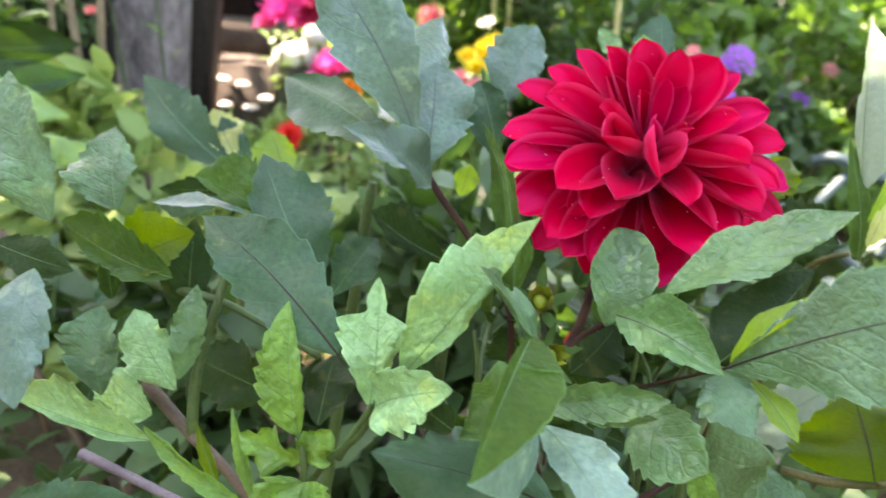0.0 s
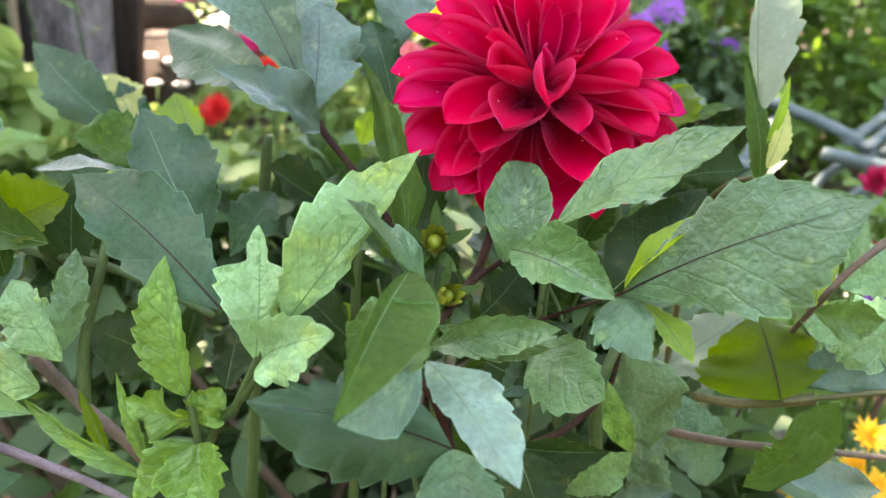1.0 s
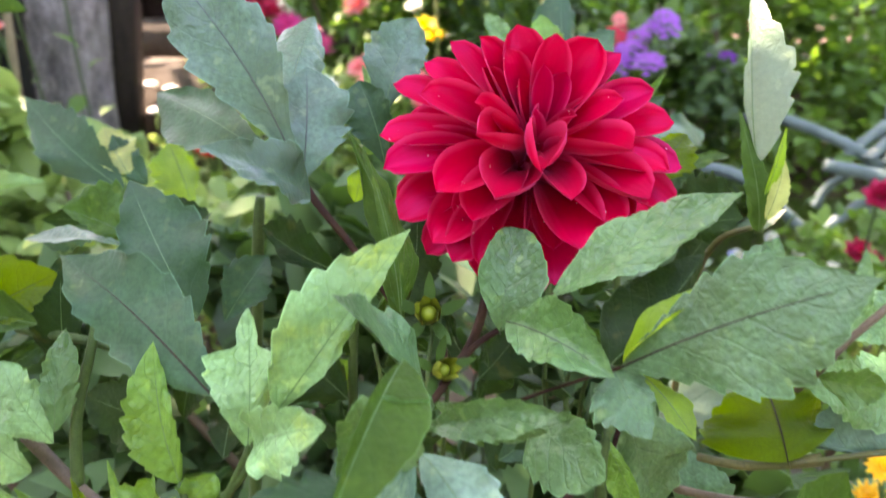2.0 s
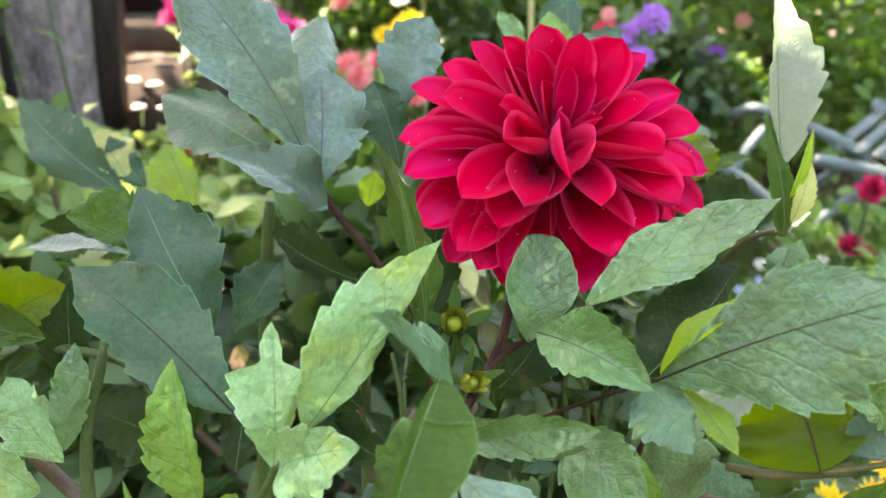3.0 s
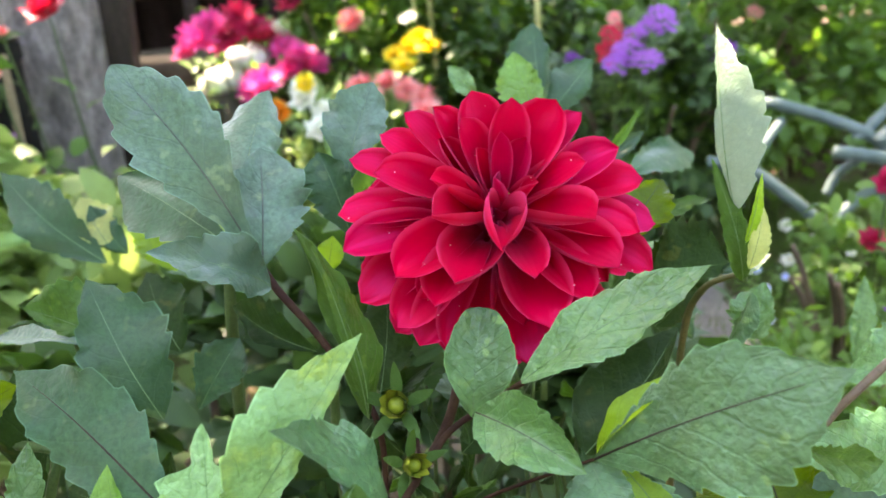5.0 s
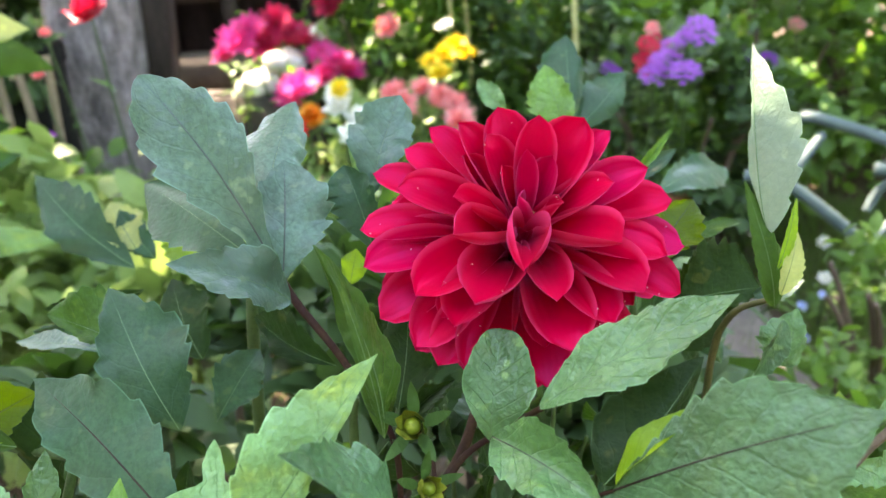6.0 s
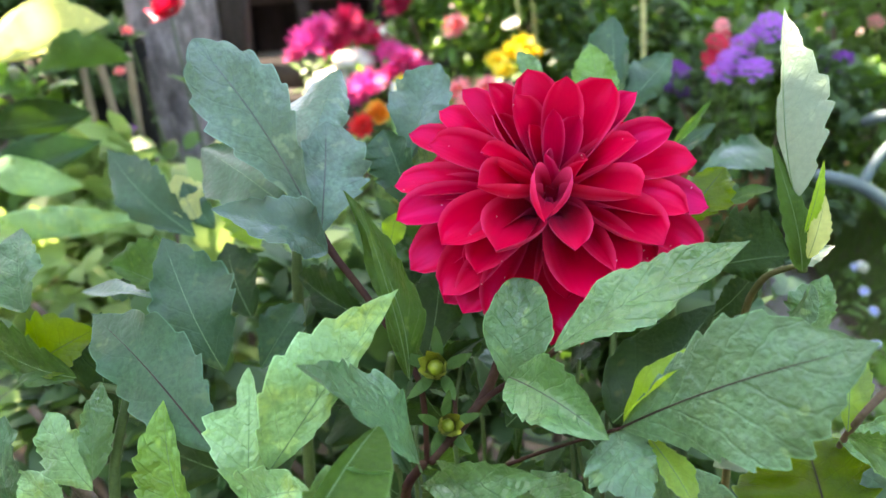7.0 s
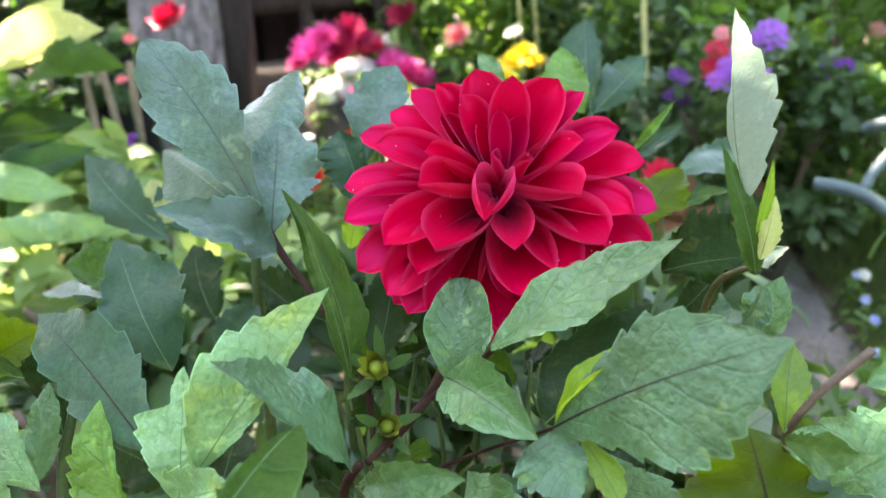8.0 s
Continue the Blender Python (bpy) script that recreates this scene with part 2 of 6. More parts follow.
def tube(bm, points, radii, sides=7):
    """A smooth tapered tube through points, added to bm."""
    pts = [Vector(p) for p in points]
    fine, rad = [], []
    for i in range(len(pts) - 1):
        a, b, c, d = pts[max(i - 1, 0)], pts[i], pts[i + 1], pts[min(i + 2, len(pts) - 1)]
        for k in range(6):
            t = k / 6
            fine.append(0.5 * (2 * b + (c - a) * t + (2 * a - 5 * b + 4 * c - d) * t * t + (3 * b - a - 3 * c + d) * t ** 3))
            rad.append(radii[i] + (radii[i + 1] - radii[i]) * t)
    fine.append(pts[-1])
    rad.append(radii[-1])
    rings = []
    for i, p in enumerate(fine):
        d = (fine[min(i + 1, len(fine) - 1)] - fine[max(i - 1, 0)]).normalized()
        x = d.cross(Vector((0.31, 0.2, 0.93))).normalized()
        y = d.cross(x)
        rings.append([bm.verts.new(p + rad[i] * (math.cos(a) * x + math.sin(a) * y)) for a in (2 * math.pi * k / sides for k in range(sides))])
    for r, s in zip(rings, rings[1:]):
        for k in range(sides):
            bm.faces.new((r[k], r[(k + 1) % sides], s[(k + 1) % sides], s[k]))
    bm.faces.new(rings[0][::-1])
    bm.faces.new(rings[-1])


SEED = [7]


def rnd():
    SEED[0] += 1
    return random.Random(SEED[0] * 7919)


def leaf(plant, base, tip, side, wl, wr, hl=0.0, hr=0.0, look_of="blue", arch=0.06, teeth=7, widest=0.42, rib=None, ripple=1.5, bite=0.18, nib=0.0, vee=0.10, blunt=0.95):
    """One dahlia leaflet from base to tip. side: the way to its right edge; wl, wr: half widths; hl, hr: how far each half is folded up."""
    r = rnd()
    base, tip = Vector(base), Vector(tip)
    size = (tip - base).length
    turn = basis(tip - base, side)
    power = math.log(0.5) / math.log(widest)
    rows, half, bm = 66, 4, bmesh.new()
    uv = bm.loops.layers.uv.new("UVMap")
    ph, ph2 = r.uniform(0, 6), r.uniform(0, 6)
    swing = r.uniform(-0.04, 0.04) * size
    nod = r.uniform(0.0, 0.10) * size
    grid, place = [], {}
    mid = []
    for i in range(rows + 1):
        s = i / rows
        o = max(0.0, math.sin(math.pi * s ** power)) ** (0.82 if s < widest else blunt)
        if nib and s > 0.62:
            o *= 1 - nib * min(1.0, (s - 0.62) / 0.10) * min(1.0, (1.25 - s) * 2)
        z0 = arch * size * 4 * s * (1 - s) + nod * math.sin(math.pi * s) * (0.5 - s)
        x0 = swing * math.sin(math.pi * s)
        mid.append(Vector((x0, s * size, z0)))
        line = []
        for j in range(-half, half + 1):
            u = j / half
            w, h = (wr, hr) if u > 0 else (wl, hl)
            run = s * teeth + (0.35 if u > 0 else 0.0) + 0.28 * math.sin(6 * s + ph + (2 if u > 0 else 0))
            f = run % 1.0
            f = f if f < 0.8 else (1 - f) * 4
            deep = bite * (0.6 + 0.8 * abs(math.sin(math.floor(run) * 2.3 + ph2 + (1.7 if u > 0 else 0))))
            cut = 1.0 if s < 0.14 else 1.0 + deep * (f - 0.7) - 0.05 * math.sin(9 * s + ph)
            a = abs(u)
            x = u * w * (o * (1 + (cut - 1) * a ** 3) + 0.012)
            y = s * size + a ** 3 * bite * 0.32 * o * w * f + a * 0.06 * w * o
            z = z0 + h * o * a ** 1.2 + vee * w * o * a
            z += ripple * 0.16 * (wl + wr) * o * a * noise.noise(Vector((s * 2.6 + ph, u * 1.3, ph2)))
            z += ripple * 0.045 * (wl + wr) * o * (a ** 2 * math.sin(s * 15 + ph + 2.2 * (u > 0)) * 0.8 + a * math.sin((s - 0.26 * a) * 25 + ph2) * 0.12 + 0.6 * a * noise.noise(Vector((x * 45, y * 45, ph2))))
            v = bm.verts.new(base + turn @ Vector((x0 + x, y, z)))
            place[v] = (u, s)
            line.append(v)
        grid.append(line)
    for a, b in zip(grid, grid[1:]):
        for k in range(2 * half):
            f = bm.faces.new((a[k], a[k + 1], b[k + 1], b[k]))
            for lp in f.loops:
                lp[uv].uv = place[lp.vert]
    blade = part("leaf", bm, LEAF[look_of], plant)
    bm = bmesh.new()
    thick = (0.0002 + 0.0025 * size) if rib else (0.00012 + 0.0013 * size)
    tube(bm, [base + turn @ mid[k] for k in range(0, 62, 8)], [thick * (1.15 - k / 8) for k in range(8)], 6)
    part("midrib", bm, rib or RIB_GREEN, blade)
    return blade


def stem(plant, material, radius, *points, name="stem", end=0.6):
    bm = bmesh.new()
    k = len(points)
    tube(bm, points, [radius * (1 + (end - 1) * i / (k - 1)) for i in range(k)], 8)
    return part(name, bm, material, plant)


SPECKS = []


def petal(flower, centre, axis, azimuth, polar, reach, width, cup=0.5, twist=0.0, skin=None):
    """One ray petal: it leaves the receptacle, bends outwards and ends at polar degrees from the flower's axis, reach metres out."""
    r = rnd()
    axis = Vector(axis).normalized()
    ref = (Vector((1, 0, 0)) - axis.x * axis).normalized()
    out = math.cos(radians(azimuth)) * ref + math.sin(radians(azimuth)) * axis.cross(ref)
    side = axis.cross(out)
    p = radians(polar)
    root = Vector(centre) + out * 0.011 * math.sin(min(p, 1.57)) + axis * 0.008 * math.cos(p)
    tip = Vector(centre) + reach * (math.sin(p) * out + math.cos(p) * axis)
    knee = root + 0.52 * (tip - root) + 0.27 * reach * (axis * math.sin(p) - out * math.cos(p)) * min(1.0, 0.4 + polar / 100)
    rows, half, bm = 16, 5, bmesh.new()
    uv = bm.loops.layers.uv.new("UVMap")
    grid, place = [], {}
    tw = radians(twist + r.uniform(-7, 7))
    w0 = width * r.uniform(0.94, 1.06) / 2
    for i in range(rows + 1):
        s = i / rows
        c = (1 - s) ** 2 * root + 2 * s * (1 - s) * knee + s * s * tip
        d = (2 * (1 - s) * (knee - root) + 2 * s * (tip - knee)).normalized()
        sd = (side - side.dot(d) * d).normalized()
        n = d.cross(sd)
        if n.dot(axis) < 0 and polar < 90:
            n = -n
        if polar >= 90 and n.dot(axis * 0.6 - out * 0.2) < 0:
            n = -n
        sd, n = math.cos(tw) * sd + math.sin(tw) * n, math.cos(tw) * n - math.sin(tw) * sd
        q = s / 0.65 if s < 0.65 else (s - 0.65) / 0.35
        o = 0.34 + 0.66 * math.sin(q * math.pi / 2) if s < 0.65 else max(0.0, 1 - q ** 2.7) ** 0.66
        bend = 2.3 * (1 - s) ** 2 + 0.30 + 0.65 * cup
        spoon = (0.0 if cup > 2.3 else 1.0) * w0 * (0.20 + 0.30 * min(cup, 1.6)) * max(0.0, (s - 0.55) / 0.45) ** 2
        line = []
        for j in range(-half, half + 1):
            u = j / half
            a = u * bend
            rr = w0 * o / bend
            x, z = rr * math.sin(a) , rr * (1 - math.cos(a))
            z += 0.16 * w0 * o * abs(u) ** 5 * s + 0.05 * w0 * math.sin(6 * s + 3 * u + azimuth)
            v = bm.verts.new(c + sd * x + n * (z + spoon))
            place[v] = (u, s)
            line.append(v)
            if 8 < i < 16 and r.random() < 0.012:
                SPECKS.append((v.co + n * 0.0002, r.uniform(0.00012, 0.0004)))
        grid.append(line)
    for a, b in zip(grid, grid[1:]):
        for k in range(2 * half):
            f = bm.faces.new((a[k], a[k + 1], b[k + 1], b[k]))
            for lp in f.loops:
                lp[uv].uv = (place[lp.vert][0], place[lp.vert][1])
    return part("petal", bm, skin or PETAL, flower)


def thing(name, place, label, category, group="", kind=""):
    ob = new(name)
    ob.location = place
    ob.empty_display_size = 0.02
    return tagged(ob, label, category, group, kind)

TRUNK = (-1.122, 2.7, 0.150)
CROWN = ((-1.1, 2.8, 4.1), (2.7, 2.4, 0.8), 7000)
POT = (0.579, 2.25)
# gaps and clumps placed in the unseen crown to steer sun and shade
GAPS = ((0.232, 0.420, 0.975, 0.072), (0.940, 1.650, 0.311, 0.11), (-0.668, 1.220, 0.957, 0.08), (-0.663, 1.100, 0.653, 0.09), (0.232, 0.420, 0.755, 0.058), (0.647, 1.000, 0.517, 0.09), (-0.64, 2.95, 0.46, 0.15), (1.25, 2.5, 0.80, 0.16), (1.0, 2.3, 0.62, 0.08), (-0.06, 3.05, 0.80, 0.26), (0.26, 3.1, 0.80, 0.20))  # where the sun comes through the crown
TUFTS = ((-0.22, 0.63, 0.85), (-0.245, 0.65, 0.865), (-0.195, 0.61, 0.83), (-0.0733, 0.31, 0.8744), (-0.0862, 0.32, 0.8749), (-0.1443, 0.27, 0.8627), (0.1097, 0.4, 0.9557), (0.0725, 0.4, 0.9527), (-0.0501, 0.27, 0.8184), (-0.0263, 0.245, 0.7945), (0.2461, 0.3, 0.8523), (0.1918, 0.43, 0.9047), (0.1905, 0.4275, 0.900), (0.205, 0.43, 0.896), (0.2264, 0.29, 0.7637), (-0.1421, 0.275, 0.8299))  # and where its leaves are thick


# ---------- ground ----------
SOIL = plain("garden_soil", (0.055, 0.038, 0.026), (0.13, 0.095, 0.065), 6.0, 0.9, 0.8, 0.02, fine=60)
EARTH = plain("trodden_earth", (0.12, 0.104, 0.094), (0.22, 0.19, 0.176), 9.0, 0.9, 0.7, 0.012, fine=70)
LAWN = plain("lawn_floor", (0.035, 0.055, 0.018), (0.07, 0.085, 0.03), 5.0, 0.9, 0.8, 0.02, fine=60)
BARK = plain("grey_bark", (0.125, 0.105, 0.108), (0.40, 0.345, 0.355), 30.0, 0.85, 1.0, 0.03, fine=110, tall=2.2)
TIMBER = plain("weathered_timber", (0.045, 0.038, 0.032), (0.095, 0.082, 0.070), 9.0, 0.8, 0.5, 0.004, fine=120)
# dark timber, also used for the trunk's shaded side
DARKWOOD_SHADE = plain("dark_timber_trunk_shade", (0.020, 0.014, 0.012), (0.050, 0.036, 0.032), 14.0, 0.85, 0.6, 0.006, fine=90, tall=5.0)
STONE = plain("pale_stone", (0.50, 0.48, 0.44), (0.72, 0.68, 0.62), 12.0, 0.8, 0.6, 0.006)
DARKPOT = plain("black_plastic", (0.004, 0.004, 0.004), (0.008, 0.008, 0.008), 20.0, 0.75, 0.1, 0.001)
CANE = plain("dry_cane", (0.20, 0.15, 0.10), (0.30, 0.235, 0.16), 30.0, 0.7, 0.3, 0.002)
STRAW = plain("pale_bamboo", (0.42, 0.40, 0.16), (0.58, 0.54, 0.26), 25.0, 0.6, 0.2, 0.001)
PAINT = plain("grey_green_paint", (0.060, 0.095, 0.098), (0.105, 0.150, 0.152), 18.0, 0.5, 0.3, 0.001)
CLAY = plain("terracotta", (0.28, 0.11, 0.06), (0.38, 0.17, 0.10), 22.0, 0.8, 0.3, 0.002)
FOLIAGE = {
    "mid": thin("shrub_leaf", (0.034, 0.084, 0.019), (0.070, 0.148, 0.034), (0.19, 0.40, 0.035)),
    # deep and bright put shade and sun into the shrub leaf's colour
    "deep": thin("shaded_shrub_leaf", (0.018, 0.045, 0.016), (0.035, 0.08, 0.026), (0.07, 0.18, 0.02), 0.25),
    "bright": thin("sunlit_shrub_leaf", (0.10, 0.17, 0.05), (0.17, 0.26, 0.085), (0.29, 0.42, 0.11), 0.36),
    "grass": thin("grass_blade", (0.045, 0.085, 0.022), (0.075, 0.13, 0.035), (0.16, 0.30, 0.04), 0.3),
}
BLOOM = {
    "magenta": thin("magenta_petal", (0.66, 0.03, 0.19), (0.80, 0.07, 0.30), (0.85, 0.05, 0.28)),
    "crimson": thin("dark_red_petal", (0.30, 0.006, 0.045), (0.45, 0.015, 0.08), (0.45, 0.01, 0.05)),
    "red": thin("red_petal", (0.62, 0.012, 0.012), (0.75, 0.03, 0.03), (0.8, 0.03, 0.02)),
    "scarlet": thin("scarlet_petal", (0.46, 0.006, 0.030), (0.60, 0.015, 0.055), (0.6, 0.01, 0.04)),
    "salmon": thin("salmon_petal", (0.78, 0.07, 0.11), (0.88, 0.36, 0.34), (0.9, 0.15, 0.15)),
    "yellow": thin("yellow_petal", (0.80, 0.52, 0.02), (0.88, 0.64, 0.05), (0.9, 0.6, 0.02)),
    "orange": thin("orange_petal", (0.80, 0.20, 0.02), (0.88, 0.30, 0.03), (0.9, 0.3, 0.02)),
    "gold": thin("gold_petal", (0.80, 0.38, 0.03), (0.88, 0.50, 0.05), (0.9, 0.45, 0.02)),
    "white": thin("white_petal", (0.78, 0.76, 0.68), (0.84, 0.82, 0.76), (0.8, 0.8, 0.7)),
    "purple": thin("purple_petal", (0.25, 0.055, 0.38), (0.36, 0.11, 0.50), (0.35, 0.07, 0.44)),
    "violet": thin("violet_petal", (0.16, 0.03, 0.26), (0.24, 0.05, 0.36), (0.2, 0.03, 0.3)),
    "pale_blue": thin("pale_blue_petal", (0.40, 0.50, 0.80), (0.55, 0.62, 0.86), (0.5, 0.6, 0.9)),
}


def sheet(name, x0, x1, y0, y1, n, height, material, label, category):
    bm = bmesh.new()
    rows = [[bm.verts.new((x0 + (x1 - x0) * i / n, y0 + (y1 - y0) * j / n, height(x0 + (x1 - x0) * i / n, y0 + (y1 - y0) * j / n))) for i in range(n + 1)] for j in range(n + 1)]
    for j in range(n):
        for i in range(n):
            bm.faces.new((rows[j][i], rows[j][i + 1], rows[j + 1][i + 1], rows[j + 1][i]))
    return tagged(part(name, bm, material), label, category, kind="structure")


def bumpy(x, y):
    return 0.02 * noise.noise(Vector((x * 1.7, y * 1.7, 0))) + 0.012 * noise.noise(Vector((x * 6, y * 6, 4))) if abs(x) < 12 and abs(y) < 12 else 0.0


# one sheet of ground, fine in the garden and coarse out to the horizon
bm = bmesh.new()
steps = [-900, -200, -60, -20] + [-8 + 0.2 * i for i in range(81)] + [20, 60, 200, 900]
rows = [[bm.verts.new((x, y, bumpy(x, y))) for x in steps] for y in steps]
for a, b in zip(rows, rows[1:]):
    for i in range(len(steps) - 1):
        bm.faces.new((a[i], a[i + 1], b[i + 1], b[i]))
ground = tagged(part("ground", bm, SOIL), "dark brown garden soil under the plants", "ground", kind="structure")


def blade_quad(bm, p, u, side, length, width, fold=0.25):
    """A small leaf of four faces, folded along its middle and bent."""
    n = side.cross(u)
    a = bm.verts.new(p)
    m1 = bm.verts.new(p + u * length * 0.5 + n * length * 0.06)
    t = bm.verts.new(p + u * length - n * length * 0.10)
    l1 = bm.verts.new(p + u * length * 0.42 - side * width * 0.5 + n * width * fold)
    r1 = bm.verts.new(p + u * length * 0.42 + side * width * 0.5 + n * width * fold)
    bm.faces.new((a, m1, l1))
    bm.faces.new((a, r1, m1))
    bm.faces.new((m1, t, l1))
    bm.faces.new((r1, t, m1))


def leaf_cloud(centre, radii, count, length, seed, hollow=0.55, low=None, wide=0.5, gaps=(), tufts=()):
    """Leaves round clumps inside an ellipsoid, with an uneven outline and gaps."""
    r = random.Random(seed)
    verts, faces = [], []
    centre, clumps = Vector(centre), []
    spots = [g + SUN * ((centre.z - g.z) / SUN.z) for g in tufts for _ in range(16)]
    for k in range(max(12, count // 60)):
        while True:
            d = Vector((r.uniform(-1, 1), r.uniform(-1, 1), r.uniform(-1, 1)))
            if hollow < d.length < 1:
                break
        clumps.append((d, r.uniform(0.12, 0.3)))
    for k in range(count + len(spots)):
        d, spread = clumps[k % len(clumps)]
        off = Vector((r.gauss(0, 1), r.gauss(0, 1), r.gauss(0, 1))) * spread * 0.55
        q = d + off
        p = centre + Vector((q.x * radii[0], q.y * radii[1], q.z * radii[2]))
        if k >= count:
            p = spots[k - count] + 0.35 * Vector((off.x, off.y, off.z))
        if low is not None and p.z < low:
            p.z = low + r.uniform(0, 0.1)
        u = (d * 0.7 + Vector((r.gauss(0, 0.6), r.gauss(0, 0.6), r.gauss(0, 0.5) - 0.05))).normalized()
        side = u.cross(Vector((r.gauss(0, 0.5), r.gauss(0, 0.5), 1))).normalized()
        n = side.cross(u)
        ln = length * r.uniform(0.6, 1.25)
        wd = ln * wide
        if any((p + u * ln * 0.5 - g).cross(SUN).length < w for g, w in gaps):
            continue
        i = len(verts)
        ridge = [p, p + u * ln * 0.30 + n * ln * 0.04, p + u * ln * 0.65 + n * ln * 0.04, p + u * ln - n * ln * 0.1]
        rim = [p + u * ln * f + side * (e * wd * w) + n * wd * 0.25 * w for e in (-1, 1) for f, w in ((0.18, 0.30), (0.48, 0.43), (0.80, 0.24))]
        verts += ridge + rim
        for o, flip in ((4, False), (7, True)):
            for q in ((0, 1, o), (1, o + 1, o), (1, 2, o + 1), (2, o + 2, o + 1), (2, 3, o + 2)):
                faces.append(tuple(i + c for c in (q[::-1] if flip else q)))
    me = bpy.data.meshes.new("crown")
    me.from_pydata(verts, [], faces)
    me.shade_smooth()
    return me


def shrub(name, place, radii, count, length, look_of, seed, label, category="shrub", wide=0.5, twigs=7):
    """A bush on the ground: woody twigs and a crown of separate leaves."""
    r = random.Random(seed)
    ob = thing(name, (place[0], place[1], 0.0), label, category)
    me = leaf_cloud(place, radii, count, length, seed, 0.45, 0.03, wide)
    me.materials.append(FOLIAGE[look_of])
    crown = new("crown", me)
    crown.parent = ob
    crown.matrix_parent_inverse = Matrix.Translation(-ob.location)
    for k in range(twigs):
        a = r.uniform(0, 6.28)
        end = Vector(place) + Vector((math.cos(a) * radii[0] * 0.7, math.sin(a) * radii[1] * 0.7, radii[2] * r.uniform(0.1, 0.7)))
        foot = Vector((place[0] + 0.08 * math.cos(a), place[1] + 0.08 * math.sin(a), 0))
        stem(ob, STEM_BROWN, 0.008, foot, (foot + end) / 2 + Vector((0, 0, 0.1)), end, name="twig")
    return ob


def flower_mesh(kind, size, seed):
    """A far flower head of many petals: zinnia (layered rays), phlox (a cluster of small stars) or rose (a loose cup)."""
    r = random.Random(seed)
    bm = bmesh.new()
    if kind == "phlox":
        for k in range(26):
            a, q = k * 2.4, math.sqrt(k / 26)
            c = Vector((q * size * math.cos(a), q * size * math.sin(a), size * 0.55 * (1 - q * q) + r.uniform(-0.1, 0.1) * size))
            for j in range(5):
                b = j * 1.2566 + r.uniform(-0.2, 0.2)
                u = Vector((math.cos(b), math.sin(b), 0.25 + r.uniform(-0.2, 0.2))).normalized()
                blade_quad(bm, c, u, u.cross(Vector((0, 0, 1))).normalized(), size * 0.27, size * 0.25)
    else:
        rings = ((13, 0.15, 1.0), (12, 0.45, 0.85), (9, 0.8, 0.65), (7, 1.15, 0.42)) if kind == "zinnia" else ((6, 0.1, 1.0), (6, 0.6, 0.95), (5, 1.0, 0.8), (4, 1.3, 0.6))
        for n, lift, ln in rings:
            for j in range(n):
                b = 6.283 * j / n + lift * 3 + r.uniform(-0.1, 0.1)
                u = Vector((math.cos(b) * math.cos(lift), math.sin(b) * math.cos(lift), math.sin(lift) * 0.8)).normalized()
                side = Vector((-math.sin(b), math.cos(b), 0))
                blade_quad(bm, u * size * 0.08, u, side, size * ln * r.uniform(0.9, 1.1), size * (0.42 if kind == "zinnia" else 0.9), 0.1)
    return bm


def flower_patch(name, label, items, kind, look_of, size, seed, group, leafy=10, leaf_look="mid", leaf_len=0.07):
    """Flowers on stems, each plant a thing with stem, leaves and head, at the given head places."""
    for k, head in enumerate(items):
        r = random.Random(seed + k)
        foot = Vector((head[0] + r.uniform(-0.08, 0.08), head[1] + r.uniform(-0.03, 0.08), 0))
        ob = thing(name, foot, label, "flower", group)
        top = Vector(head[:3])
        mid = (foot + top) / 2 + Vector((r.uniform(-0.03, 0.03), r.uniform(-0.03, 0.03), 0))
        stem(ob, STEM_GREEN, 0.004, foot, mid, top)
        bm = flower_mesh(kind, size * r.uniform(0.85, 1.15), seed + k)
        tilt = Matrix.Translation(top) @ pose(0, 0, 0, r.uniform(15, 55), r.uniform(-20, 20), 0) @ pose(0, 0, 0, 0, 0, r.uniform(0, 360))
        bm.transform(tilt)
        part("flower_head", bm, BLOOM[look_of], ob)
        bm = bmesh.new()
        for j in range(leafy):
            s = r.uniform(0.15, 0.9)
            p = foot.lerp(top, s)
            a = r.uniform(0, 6.28)
            u = Vector((math.cos(a), math.sin(a), r.uniform(0.0, 0.8))).normalized()
            blade_quad(bm, p, u, u.cross(Vector((0, 0, 1))).normalized(), leaf_len * r.uniform(0.7, 1.3), leaf_len * 0.42)
        part("leaves", bm, FOLIAGE[leaf_look], ob)


# ---------- the tree ----------
tree = thing("tree", (TRUNK[0], TRUNK[1], 0), "old garden tree with a grey furrowed trunk", "tree")
bm = bmesh.new()
rings = []
for i in range(45):
    z = -0.1 + i * 0.075
    flare = 0.09 * math.exp(-max(z, 0) * 7)
    ring = []
    for k in range(40):
        a = 2 * math.pi * k / 40
        d = Vector((math.cos(a), math.sin(a), 0))
        rad = TRUNK[2] * (1 - 0.03 * z) + flare * (1 + 0.5 * math.sin(4 * a + 1)) + 0.02 * noise.noise(Vector((d.x * 2.2, d.y * 2.2, z * 1.2))) + 0.008 * noise.noise(Vector((d.x * 9, d.y * 9, z * 2.5)))
        ring.append(bm.verts.new(Vector((TRUNK[0] + 0.13 * (z - 0.5), TRUNK[1], z)) + d * rad))
    rings.append(ring)
for a, b in zip(rings, rings[1:]):
    for k in range(40):
        bm.faces.new((a[k], a[(k + 1) % 40], b[(k + 1) % 40], b[k]))
part("trunk", bm, BARK, tree)
fork = Vector((TRUNK[0] + 0.325, TRUNK[1], 3.0))
